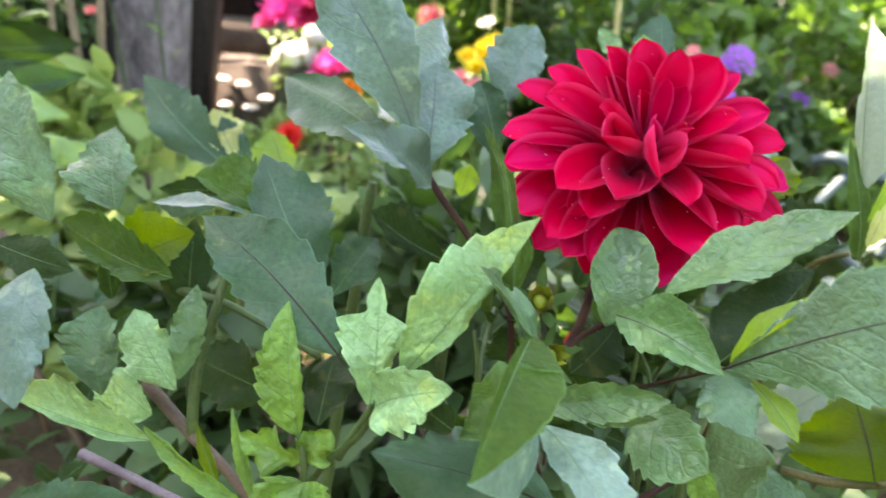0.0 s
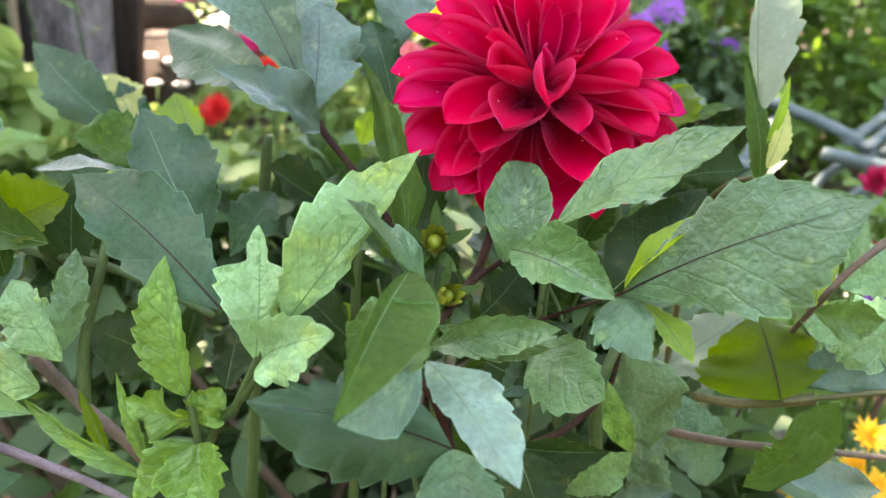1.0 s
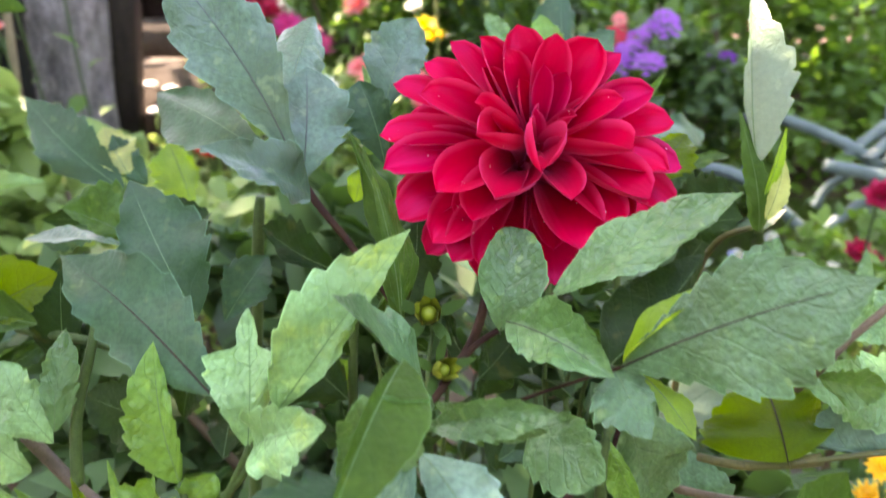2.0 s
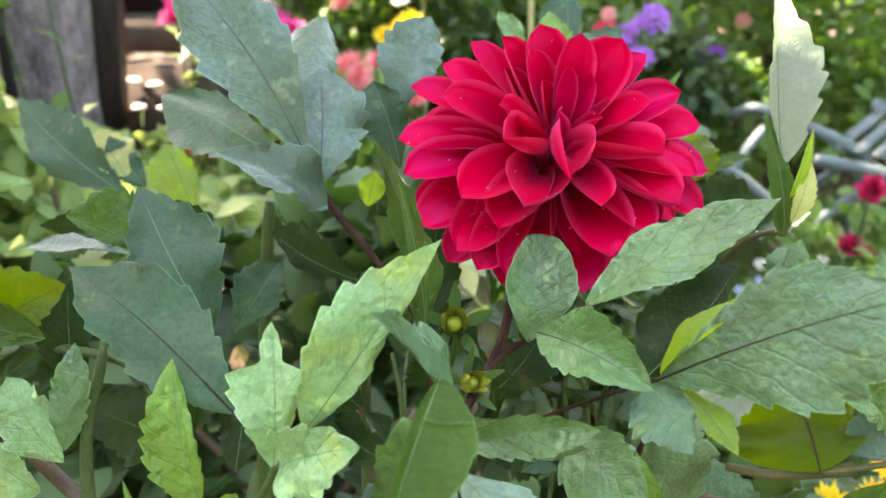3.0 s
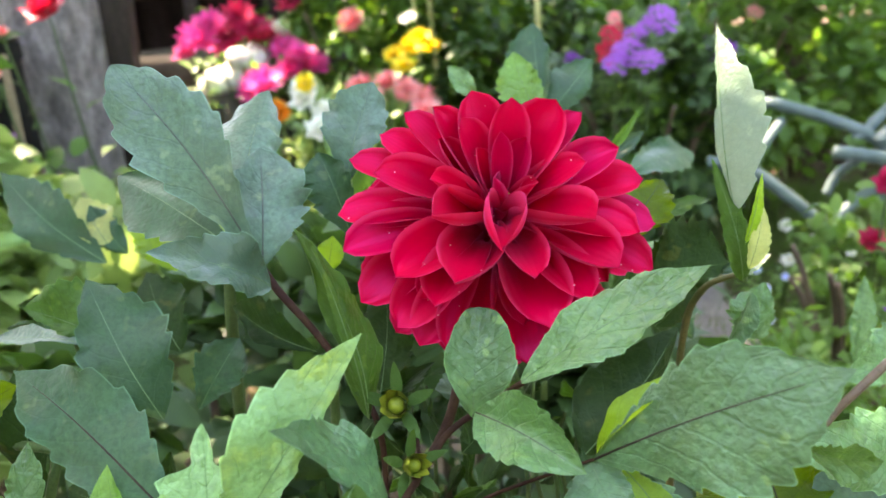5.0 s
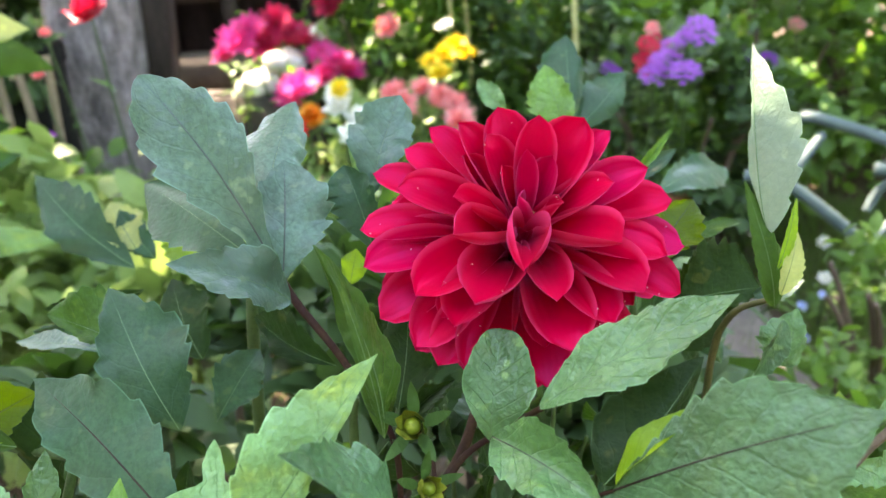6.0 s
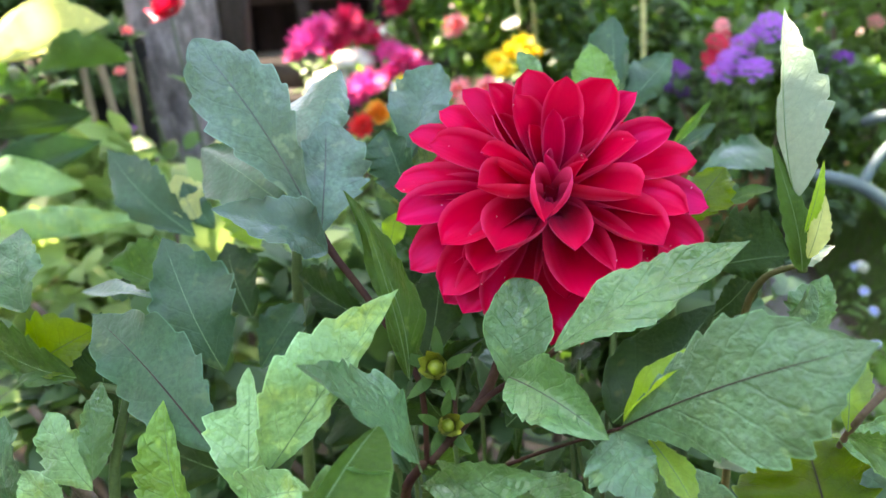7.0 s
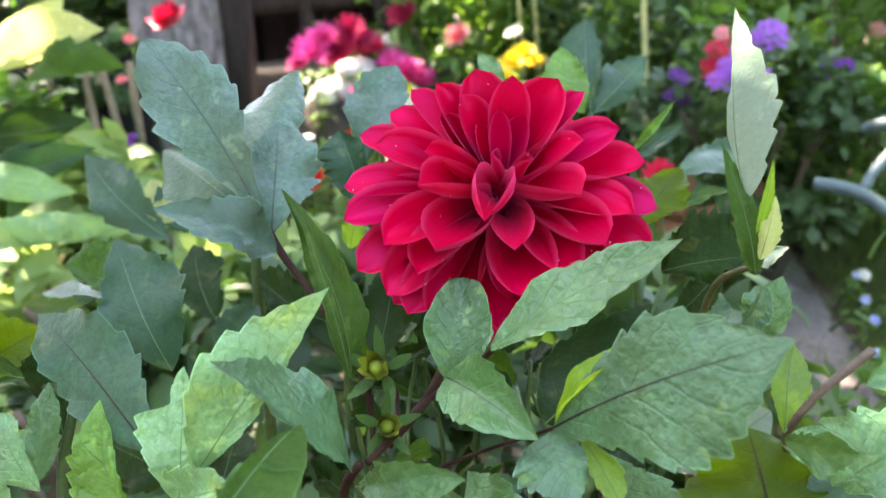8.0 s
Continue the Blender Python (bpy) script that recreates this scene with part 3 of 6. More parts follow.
for end in ((-0.2, 1.6, 4.2), (-0.9, 1.0, 4.4), (-2.4, 3.4, 4.3), (-0.2, 3.4, 4.5), (-2.6, 1.8, 4.2)):
    stem(tree, BARK, 0.12, fork - Vector((0, 0, 0.2)), (fork + Vector(end)) / 2 + Vector((0, 0, 0.25)), end, name="limb", end=0.25)
me = leaf_cloud(CROWN[0], CROWN[1], CROWN[2], 0.16, 5, 0.0, None, 0.6, [(Vector(g[:3]), g[3]) for g in GAPS], [Vector(g) for g in TUFTS])
me.materials.append(FOLIAGE["mid"])
crown = new("crown", me)
crown.parent = tree
crown.matrix_parent_inverse = Matrix.Translation(-tree.location)

# a second crown, out of view, added to shade the back border
me = leaf_cloud((-0.5, 4.75, 4.1), (1.9, 0.9, 0.6), 3600, 0.16, 6, 0.0, None, 0.6, [(Vector(g[:3]), g[3]) for g in GAPS])
me.materials.append(FOLIAGE["mid"])
crown = new("crown", me)
crown.parent = tree
crown.matrix_parent_inverse = Matrix.Translation(-tree.location)
stem(tree, BARK, 0.10, fork - Vector((0, 0, 0.2)), (-0.65, 3.6, 3.7), (-0.5, 4.8, 4.2), name="limb", end=0.25)

# unseen added twig; its last leaf shades the pale leaf's lower half below
twig_side = Vector((0.7122, -0.6288, 0.3121))
twig_side = (twig_side - twig_side.dot(SUN) * SUN).normalized()
droop = Vector((0.2245, 0.3875, 0.9110)) + 0.008 * twig_side + 0.35 * SUN
stem(tree, BARK, 0.020, (-0.55, 1.75, 3.9), (-0.45, 1.3, 3.3), (-0.32, 1.02, 2.5), droop + 0.04 * twig_side, name="twig", end=0.10)
leaf(tree, droop + 0.04 * twig_side, droop - 0.04 * twig_side, SUN.cross(twig_side), 0.0078, 0.0078, 0.0, 0.0, "olive", widest=0.5, bite=0.03, ripple=0.3, arch=0.0, vee=0.0)
for k in range(14):
    r = random.Random(k + 900)
    root = Vector((-0.45, 1.3, 3.3)).lerp(Vector((-0.32, 1.02, 2.5)), k / 13)
    tip = root + Vector((r.uniform(-1, 1), r.uniform(-1, 1), r.uniform(-0.9, 0.1))).normalized() * r.uniform(0.09, 0.14)
    leaf(tree, root, tip, (tip - root).cross(Vector((0.1, 0.2, 1))), 0.028, 0.028, 0.0, 0.0, "olive", bite=0.05)

# ---------- behind: ledge of timber, pale stones, dark hedge ----------


def box(bm, lo, hi, bevel=0.006, turn=0.0, about=(0, 0, 0)):
    lo, hi = Vector(lo), Vector(hi)
    made = bmesh.ops.create_cube(bm, size=1, matrix=Matrix.Translation(about) @ Matrix.Rotation(turn, 4, "Z") @ Matrix.Translation((lo + hi) / 2 - Vector(about)) @ Matrix.Diagonal((*(hi - lo), 1)))["verts"]
    edges = list({e for v in made for e in v.link_edges})
    bmesh.ops.bevel(bm, geom=edges, offset=bevel, segments=2, affect="EDGES")

# ---------- flowers of the border ----------
flower_patch("zinnia", "magenta garden zinnia on a tall green stem", [(-0.6791, 2.85, 0.6461), (-0.6447, 2.9, 0.6812), (-0.4644, 2.75, 0.5025), (-0.3429, 2.85, 0.5631), (-0.4086, 2.95, 0.5698), (-0.5091, 2.8, 0.4646), (-0.3141, 2.9, 0.5115), (-0.3786, 2.85, 0.5157), (-0.7161, 2.85, 0.6091), (-0.6333, 2.95, 0.6265)], "zinnia", "magenta", 0.07, 100, "flowers of the border", 10, "mid", 0.07)
flower_patch("zinnia", "dark red garden zinnia on a tall green stem", [(-0.5566, 2.95, 0.6913), (-0.5248, 3.05, 0.6338), (-0.6004, 2.95, 0.6343), (-0.4579, 3, 0.6161), (-0.3903, 3.15, 0.7182)], "zinnia", "crimson", 0.07, 120, "flowers of the border", 10, "mid", 0.07)
flower_patch("zinnia", "red zinnia with paler petal tips", [(-0.1588, 2.9, 0.6534)], "zinnia", "salmon", 0.062, 140, "flowers of the border", 10, "mid", 0.07)
flower_patch("rose", "red rose in front of the tree trunk", [(-0.7792, 2, 0.8672)], "rose", "scarlet", 0.060, 150, "flowers of the border", 6, "mid", 0.07)
flower_patch("marigold", "yellow marigold in the border", [(-0.0088, 2.7, 0.5617), (0.0768, 2.75, 0.6025), (0.0389, 2.7, 0.5824), (0.0168, 2.6, 0.5426), (0.113, 2.8, 0.5595)], "zinnia", "yellow", 0.042, 160, "flowers of the border", 10, "mid", 0.07)
flower_patch("zinnia", "small white zinnia in the border", [(0.0413, 2.8, 0.6587), (-0.4197, 3, 0.6337), (-0.232, 2.1, 0.6117)], "zinnia", "white", 0.036, 170, "flowers of the border", 10, "mid", 0.07)
flower_patch("zinnia", "salmon pink zinnia with white tips", [(-0.1165, 2.4, 0.5357), (-0.0363, 2.5, 0.5199), (0.0242, 2.4, 0.5122), (0.0643, 2.4, 0.4867), (-0.0804, 2.3, 0.52), (0.077, 2.2, 0.4922)], "zinnia", "salmon", 0.05, 180, "flowers of the border", 10, "mid", 0.07)
flower_patch("zinnia", "yellow and white flower low in the border", [(-0.1953, 1.9, 0.6662)], "zinnia", "yellow", 0.028, 190, "flowers of the border", 10, "mid", 0.07)
flower_patch("zinnia", "white flower low in the border", [(-0.2045, 1.9, 0.6296), (-0.163, 1.9, 0.5922), (-0.1618, 1.8, 0.5796)], "rose", "white", 0.036, 193, "flowers of the border", 10, "mid", 0.07)
flower_patch("marigold", "orange marigold low in the border", [(-0.3542, 2.3, 0.5171), (-0.3395, 2.3, 0.4993)], "zinnia", "orange", 0.034, 200, "flowers of the border", 10, "mid", 0.07)
flower_patch("phlox", "purple phlox cluster in a leafy pot", [(0.6578, 2.1, 0.6817), (0.6896, 2.1, 0.7038), (0.6067, 2.1, 0.6342), (0.643, 2.05, 0.6135), (0.5812, 2.1, 0.6008), (0.6377, 2.15, 0.6584)], "phlox", "purple", 0.040, 210, "flowers of the border", 14, "mid", 0.07)
flower_patch("phlox", "violet phlox cluster fading into leaves", [(0.877, 2.3, 0.5863), (0.9167, 2.3, 0.5531), (0.9811, 2.4, 0.5484), (0.8532, 2.3, 0.5267), (0.5054, 2.3, 0.5736), (0.4993, 2.3, 0.5189)], "phlox", "violet", 0.035, 220, "flowers of the border", 14, "mid", 0.07)
flower_patch("geranium", "red geranium head beside purple phlox", [(0.5722, 2.15, 0.6659), (0.566, 2.15, 0.6179), (0.6256, 2.25, 0.6574)], "phlox", "scarlet", 0.03, 230, "flowers of the border", 14, "mid", 0.07)
flower_patch("geranium", "pink geranium head among leaves", [(0.5951, 2.2, 0.7019), (1.0919, 2.5, 0.6319)], "phlox", "salmon", 0.024, 235, "flowers of the border", 14, "mid", 0.07)
flower_patch("marigold", "orange-yellow marigold low beside the dahlia", [(0.453, 0.56, 0.574), (0.458, 0.57, 0.529), (0.464, 0.55, 0.526)], "zinnia", "gold", 0.017, 240, "flowers of the border", 8, "mid", 0.05)
flower_patch("petunia", "violet petunia beside the path", [(0.6933, 0.95, 0.4962), (0.7189, 0.95, 0.4695)], "rose", "violet", 0.03, 250, "flowers of the border", 8, "mid", 0.07)
flower_patch("petunia", "small violet petunia in front of the planter", [(-0.984, 2.05, 0.558)], "rose", "purple", 0.022, 251, "flowers of the border", 6, "deep", 0.05)
flower_patch("petunia", "small pink petunia in front of the planter", [(-0.971, 2.05, 0.720), (-0.926, 2.05, 0.821)], "rose", "salmon", 0.017, 252, "flowers of the border", 6, "deep", 0.05)
flower_patch("petunia", "dark red petunia beside the path", [(0.8557, 1.3, 0.5386), (0.8423, 1.3, 0.4284), (0.8704, 1.3, 0.4091)], "rose", "crimson", 0.026, 255, "flowers of the border", 8, "mid", 0.07)
flower_patch("lobelia", "pale blue lobelia flower near the path", [(0.867, 1.813, 0.12), (0.851, 1.714, 0.12), (0.802, 1.57, 0.12), (0.893, 1.949, 0.12), (0.919, 1.764, 0.12)], "rose", "pale_blue", 0.012, 260, "flowers of the border", 8, "mid", 0.04)
flower_patch("zinnia", "orange-red zinnia glimpsed between the dahlia leaves", [(0.1594, 0.9, 0.527), (0.1301, 0.9, 0.4695)], "zinnia", "red", 0.016, 270, "flowers of the border", 6, "mid", 0.07)
flower_patch("zinnia", "small pink zinnia glimpsed between the dahlia leaves", [(0.2577, 0.9, 0.4893), (-0.0175, 1, 0.4642)], "zinnia", "salmon", 0.025, 275, "flowers of the border", 6, "mid", 0.07)
flower_patch("zinnia", "red zinnia low behind the dahlia leaves", [(-0.3756, 1.6, 0.5482), (-0.3572, 1.6, 0.5603), (-0.3122, 1.9, 0.5727)], "zinnia", "red", 0.035, 280, "flowers of the border", 8, "mid", 0.07)
flower_patch("zinnia", "small red zinnia behind the dahlia bloom", [(0.300, 1.2, 0.655)], "zinnia", "scarlet", 0.027, 283, "flowers of the border", 8, "mid", 0.05)
flower_patch("lobelia", "white alyssum flower near the path", [(1.057, 1.914, 0.14), (1.111, 1.831, 0.14), (1.083, 1.708, 0.14), (0.972, 1.777, 0.14), (1.052, 1.613, 0.14), (1.027, 2.016, 0.14), (0.995, 1.681, 0.14), (1.116, 1.976, 0.14), (0.91, 1.947, 0.12), (0.96, 1.849, 0.12)], "rose", "white", 0.017, 290, "flowers of the border", 8, "mid", 0.04)
flower_patch("marigold", "yellow marigold low beside the dahlia", [(0.406, 0.56, 0.51), (0.426, 0.58, 0.508), (0.441, 0.6, 0.462)], "zinnia", "yellow", 0.021, 246, "flowers of the border", 8, "mid", 0.05)

# ---------- shrubs ----------
shrub("shrub", (1.0525, 2.55, 0.42), (0.42, 0.35, 0.42), 2600, 0.06, "mid", 301, "rounded green shrub behind the garden chair", "shrub", wide=0.7)
shrub("shrub", (0.6943, 2.25, 0.4), (0.30, 0.25, 0.28), 1900, 0.05, "deep", 302, "leafy potted plant under purple phlox", "shrub", wide=0.7)
shrub("shrub", (1.6244, 2.9, 0.5), (0.60, 0.40, 0.50), 3200, 0.06, "mid", 303, "fresh green shrub at the edge of the garden", "shrub", wide=0.7)
shrub("shrub", (0.2398, 3.3, 0.5), (0.75, 0.40, 0.55), 3600, 0.08, "mid", 304, "dense green border shrub behind the flowers", "shrub", wide=0.5)
shrub("shrub", (-0.205, 3.2, 0.42), (0.55, 0.35, 0.45), 2600, 0.07, "mid", 305, "leafy green border plants among zinnias", "shrub", wide=0.5)
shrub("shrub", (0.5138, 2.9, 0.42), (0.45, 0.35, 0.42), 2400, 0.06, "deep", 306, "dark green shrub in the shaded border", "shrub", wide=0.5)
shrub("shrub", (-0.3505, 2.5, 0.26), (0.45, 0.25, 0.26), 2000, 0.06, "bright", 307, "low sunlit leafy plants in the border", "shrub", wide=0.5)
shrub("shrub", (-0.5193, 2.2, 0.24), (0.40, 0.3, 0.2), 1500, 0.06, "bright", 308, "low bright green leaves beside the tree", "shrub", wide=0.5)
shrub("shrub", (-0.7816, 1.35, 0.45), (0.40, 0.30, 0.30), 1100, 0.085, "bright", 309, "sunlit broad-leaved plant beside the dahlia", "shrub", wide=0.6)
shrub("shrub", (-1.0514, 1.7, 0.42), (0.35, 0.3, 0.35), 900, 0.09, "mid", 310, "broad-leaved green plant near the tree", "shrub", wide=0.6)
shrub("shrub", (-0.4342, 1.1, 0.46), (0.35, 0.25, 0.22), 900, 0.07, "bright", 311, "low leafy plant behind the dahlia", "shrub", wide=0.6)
shrub("shrub", (0.7186, 1.05, 0.24), (0.20, 0.25, 0.16), 500, 0.035, "mid", 312, "low spreading green plants beside the path", "shrub", wide=0.6)
shrub("shrub", (0.8509, 1.25, 0.3), (0.22, 0.25, 0.2), 500, 0.045, "mid", 313, "bright leafy plants with small flowers", "shrub", wide=0.6)
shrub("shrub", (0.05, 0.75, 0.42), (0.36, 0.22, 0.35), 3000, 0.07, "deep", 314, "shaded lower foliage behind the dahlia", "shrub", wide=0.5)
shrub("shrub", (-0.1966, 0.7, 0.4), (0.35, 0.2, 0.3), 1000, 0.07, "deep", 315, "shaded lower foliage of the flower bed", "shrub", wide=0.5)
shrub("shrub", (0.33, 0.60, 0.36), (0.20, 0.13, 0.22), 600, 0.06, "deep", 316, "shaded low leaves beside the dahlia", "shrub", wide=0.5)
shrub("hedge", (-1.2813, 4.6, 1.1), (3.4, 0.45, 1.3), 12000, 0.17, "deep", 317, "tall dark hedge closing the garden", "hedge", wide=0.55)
shrub("hedge", (2.6529, 4.2, 1), (1.2, 0.8, 1.1), 5000, 0.09, "mid", 318, "tall green hedge closing the garden", "hedge", wide=0.6)
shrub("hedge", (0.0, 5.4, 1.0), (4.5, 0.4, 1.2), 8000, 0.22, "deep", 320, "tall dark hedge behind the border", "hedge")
# three hedges added out of view to block low sky and deepen contrast
shrub("hedge", (-3.2, 0.8, 2.1), (0.6, 3.2, 2.4), 6000, 0.24, "deep", 321, "tall dark hedge added along the side to block low skylight", "hedge")
shrub("hedge", (3.4, 0.8, 2.1), (0.6, 3.2, 2.4), 6000, 0.24, "mid", 322, "tall green hedge added along the side to block low skylight", "hedge")
shrub("hedge", (0.0, -2.6, 2.1), (3.4, 0.6, 2.4), 6000, 0.24, "mid", 323, "tall unseen green hedge added at the near end to block low skylight", "hedge")

# a broad-leaved plant by the tree
broad = thing("hydrangea_plant", (-0.62, 1.25, 0.0), "broad-leaved plant with pale sunlit leaves", "plant")
LEAF_BIG = dict(ripple=1.8, teeth=12, bite=0.07)
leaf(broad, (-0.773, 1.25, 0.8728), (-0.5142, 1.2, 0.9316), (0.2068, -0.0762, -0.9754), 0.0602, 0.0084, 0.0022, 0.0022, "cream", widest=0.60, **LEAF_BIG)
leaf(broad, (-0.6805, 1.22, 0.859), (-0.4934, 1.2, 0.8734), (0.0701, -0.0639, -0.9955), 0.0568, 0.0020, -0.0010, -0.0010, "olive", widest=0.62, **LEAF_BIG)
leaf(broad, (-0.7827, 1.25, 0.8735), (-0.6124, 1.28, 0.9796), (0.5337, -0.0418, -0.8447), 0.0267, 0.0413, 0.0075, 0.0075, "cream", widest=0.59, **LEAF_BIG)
leaf(broad, (-0.8376, 1.25, 0.7738), (-0.5779, 1.2, 0.7987), (0.086, -0.0494, -0.9951), 0.0429, 0.0243, 0.0009, 0.0009, "dark", widest=0.59, **LEAF_BIG)
leaf(broad, (-0.8721, 1.25, 0.6758), (-0.5762, 1.2, 0.753), (0.2455, -0.0437, -0.9684), 0.0422, 0.0229, 0.0011, 0.0011, "blue", widest=0.59, **LEAF_BIG)
leaf(broad, (-0.7242, 1.1, 0.747), (-0.5315, 1.05, 0.7272), (-0.1145, -0.0489, -0.9922), 0.0289, 0.0283, -0.0057, -0.0057, "young", widest=0.51, **LEAF_BIG)
leaf(broad, (-0.7804, 1.1, 0.6394), (-0.4246, 1, 0.69), (0.1072, -0.1179, -0.9872), 0.0448, 0.0048, -0.0026, -0.0026, "young", widest=0.55, **LEAF_BIG)
stem(broad, STEM_GREEN, 0.008, (-1.3625, 1.3, -0.0746), (-0.9189, 1.25, 0.6043), (-0.7951, 1.25, 0.8376), (-0.7527, 1.26, 0.9233))

# ---------- timber ledge and pale stones by the tree ----------
bm = bmesh.new()
box(bm, (-2.2, 3.25, 0.386), (0.1, 3.45, 0.535), 0.01)
plank = part("plank", bm, TIMBER)
ledge = tagged(plank, "weathered grey timber beam of a low raised bed", "beam")
plank.name = "timber_beam"
for k in range(4):
    bm = bmesh.new()
    box(bm, (-2.1 + 0.7 * k, 3.28, -0.02), (-2.02 + 0.7 * k, 3.42, 0.381), 0.008)
    part("post", bm, TIMBER, ledge)


def stone(place, size, seed):
    r = random.Random(seed)
    bm = bmesh.new()
    bmesh.ops.create_icosphere(bm, subdivisions=3, radius=1.0)
    for v in bm.verts:
        v.co *= 1 + 0.22 * noise.noise(v.co * 1.3 + Vector((seed, 0, 0)))
        v.co = Vector((v.co.x * size[0], v.co.y * size[1], v.co.z * size[2])) + Vector(place)
    ob = part("stone", bm, STONE)
    return tagged(ob, "pale stone marking a sunlit patch of the raised bed", "stone", "stones of the raised bed")


# pale stones put sun patches into colour; the small five mark lit soil
for k, (place, size) in enumerate((((-0.555, 3, 0.5473), (0.085, 0.08, 0.045)), ((-0.600, 3, 0.4785), (0.11, 0.08, 0.05)), ((-0.675, 3, 0.4647), (0.07, 0.08, 0.05)), ((-0.53, 3, 0.4838), (0.07, 0.07, 0.06)), ((-0.823, 2.85, 0.378), (0.028, 0.03, 0.011)), ((-0.742, 2.85, 0.332), (0.028, 0.03, 0.011)), ((-0.89, 2.85, 0.3), (0.028, 0.03, 0.011)), ((-0.795, 2.85, 0.296), (0.028, 0.03, 0.011)), ((-0.895, 2.85, 0.393), (0.028, 0.03, 0.011)))):
    stone(place, size, k + 3)
bm = bmesh.new()
box(bm, (-1.0, 2.9, -0.05), (-0.45, 3.14, 0.435), 0.02)
tagged(part("low_wall", bm, TIMBER), "low weathered timber edging of the raised bed", "wall", kind="structure")


# its dark back panel stands in for a black, unlit opening
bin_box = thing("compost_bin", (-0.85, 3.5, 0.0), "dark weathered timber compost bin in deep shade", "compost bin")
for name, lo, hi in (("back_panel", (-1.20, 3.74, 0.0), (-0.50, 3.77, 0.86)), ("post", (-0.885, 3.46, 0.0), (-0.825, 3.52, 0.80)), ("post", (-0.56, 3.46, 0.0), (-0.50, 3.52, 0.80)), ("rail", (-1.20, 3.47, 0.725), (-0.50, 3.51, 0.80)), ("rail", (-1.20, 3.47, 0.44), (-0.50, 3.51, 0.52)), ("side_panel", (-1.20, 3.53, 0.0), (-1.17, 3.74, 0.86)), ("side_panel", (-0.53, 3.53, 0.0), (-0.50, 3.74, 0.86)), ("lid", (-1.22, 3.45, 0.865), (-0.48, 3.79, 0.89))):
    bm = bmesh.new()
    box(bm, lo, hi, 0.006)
    part(name, bm, DARKWOOD_SHADE, bin_box)


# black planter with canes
# dark slab standing in for the shaded right side of the trunk
post = thing("trunk_shade_side", (TRUNK[0] + 0.17, 2.78, 0.0), "dark leaning slab standing in for the shaded side of the trunk", "post")
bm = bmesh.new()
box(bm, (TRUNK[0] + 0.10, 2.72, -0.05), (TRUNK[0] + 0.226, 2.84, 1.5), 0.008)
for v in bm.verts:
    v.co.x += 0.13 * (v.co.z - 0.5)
part("shaft", bm, DARKWOOD_SHADE, post)
PLANTER = (-1.24, 2.33)
planter = thing("planter", (PLANTER[0], PLANTER[1], 0.0), "black plastic planter with dry bamboo canes", "planter")
bm = bmesh.new()
bmesh.ops.create_cone(bm, cap_ends=False, segments=40, radius1=0.155, radius2=0.185, depth=0.74, matrix=Matrix.Translation((*PLANTER, 0.37)))
bmesh.ops.create_cone(bm, cap_ends=False, segments=40, radius1=0.194, radius2=0.194, depth=0.05, matrix=Matrix.Translation((*PLANTER, 0.73)))
bmesh.ops.create_circle(bm, cap_ends=True, segments=40, radius=0.18, matrix=Matrix.Translation((*PLANTER, 0.68)))
part("pot", bm, DARKPOT, planter)
for foot, top in ((-1.03, -0.965), (-1.04, -1.05), (-1.14, -1.10), (-1.20, -1.21), (-1.28, -1.25)):
    stem(planter, CANE, 0.012, (foot, 2.09, 0.0), (foot * 0.55 + top * 0.45 + 0.008, 2.095, 0.42), (top, 2.10, 0.76), name="cane", end=0.85)
me = leaf_cloud((PLANTER[0] + 0.05, PLANTER[1] - 0.10, 0.72), (0.20, 0.12, 0.10), 420, 0.055, 77, 0.2, 0.66, 0.6)
me.materials.append(FOLIAGE["deep"])
spill = new("foliage", me)
spill.parent = planter
spill.matrix_parent_inverse = Matrix.Translation(-planter.location)

# pale flower stakes in the border
for x, y, z in ((0.449, 2.60, 0.86), (0.118, 2.90, 0.84), (0.065, 2.95, 0.80)):
    stake = thing("garden_stake", (x, y, 0.0), "thin pale bamboo stake standing among the border plants", "stake", "stakes in the border")
    stem(stake, STRAW, 0.010, (x, y, 0.0), (x + 0.006, y, 0.4), (x - 0.004, y, z), name="pole", end=0.8)


# ---------- the garden chair ----------
chair = thing("garden_chair", (1.02, 1.72, 0.0), "grey-green slatted metal garden chair standing on the lawn", "chair")


def bar(name, radius, *points):
    return stem(chair, PAINT, radius, *points, name=name, end=1.0)


bar("armrest", 0.014, (0.8782, 1.95, 0.498), (0.8999, 1.9, 0.5225), (0.9612, 1.88, 0.5055), (1.0312, 1.85, 0.4824), (1.0967, 1.8, 0.4536), (1.1782, 1.75, 0.388))
bar("front_rail", 0.015, (0.9644, 1.7, 0.4564), (1.028, 1.68, 0.449), (1.1645, 1.65, 0.4228))
bar("side_rail", 0.014, (0.7226, 1.8, 0.4223), (0.7674, 1.78, 0.4192), (0.8161, 1.75, 0.4042), (0.8941, 1.72, 0.3428), (0.9652, 1.7, 0.2794))
bar("brace", 0.012, (0.821, 1.78, 0.4086), (0.8545, 1.82, 0.4369), (0.9253, 1.88, 0.4824))
bar("leg", 0.014, (0.9656, 1.7, 0.2766), (1.0406, 1.72, 0.3218), (1.1377, 1.75, 0.378))
bar("brace", 0.011, (0.9875, 1.75, 0.3365), (1.0081, 1.75, 0.3833), (1.0386, 1.72, 0.4312))
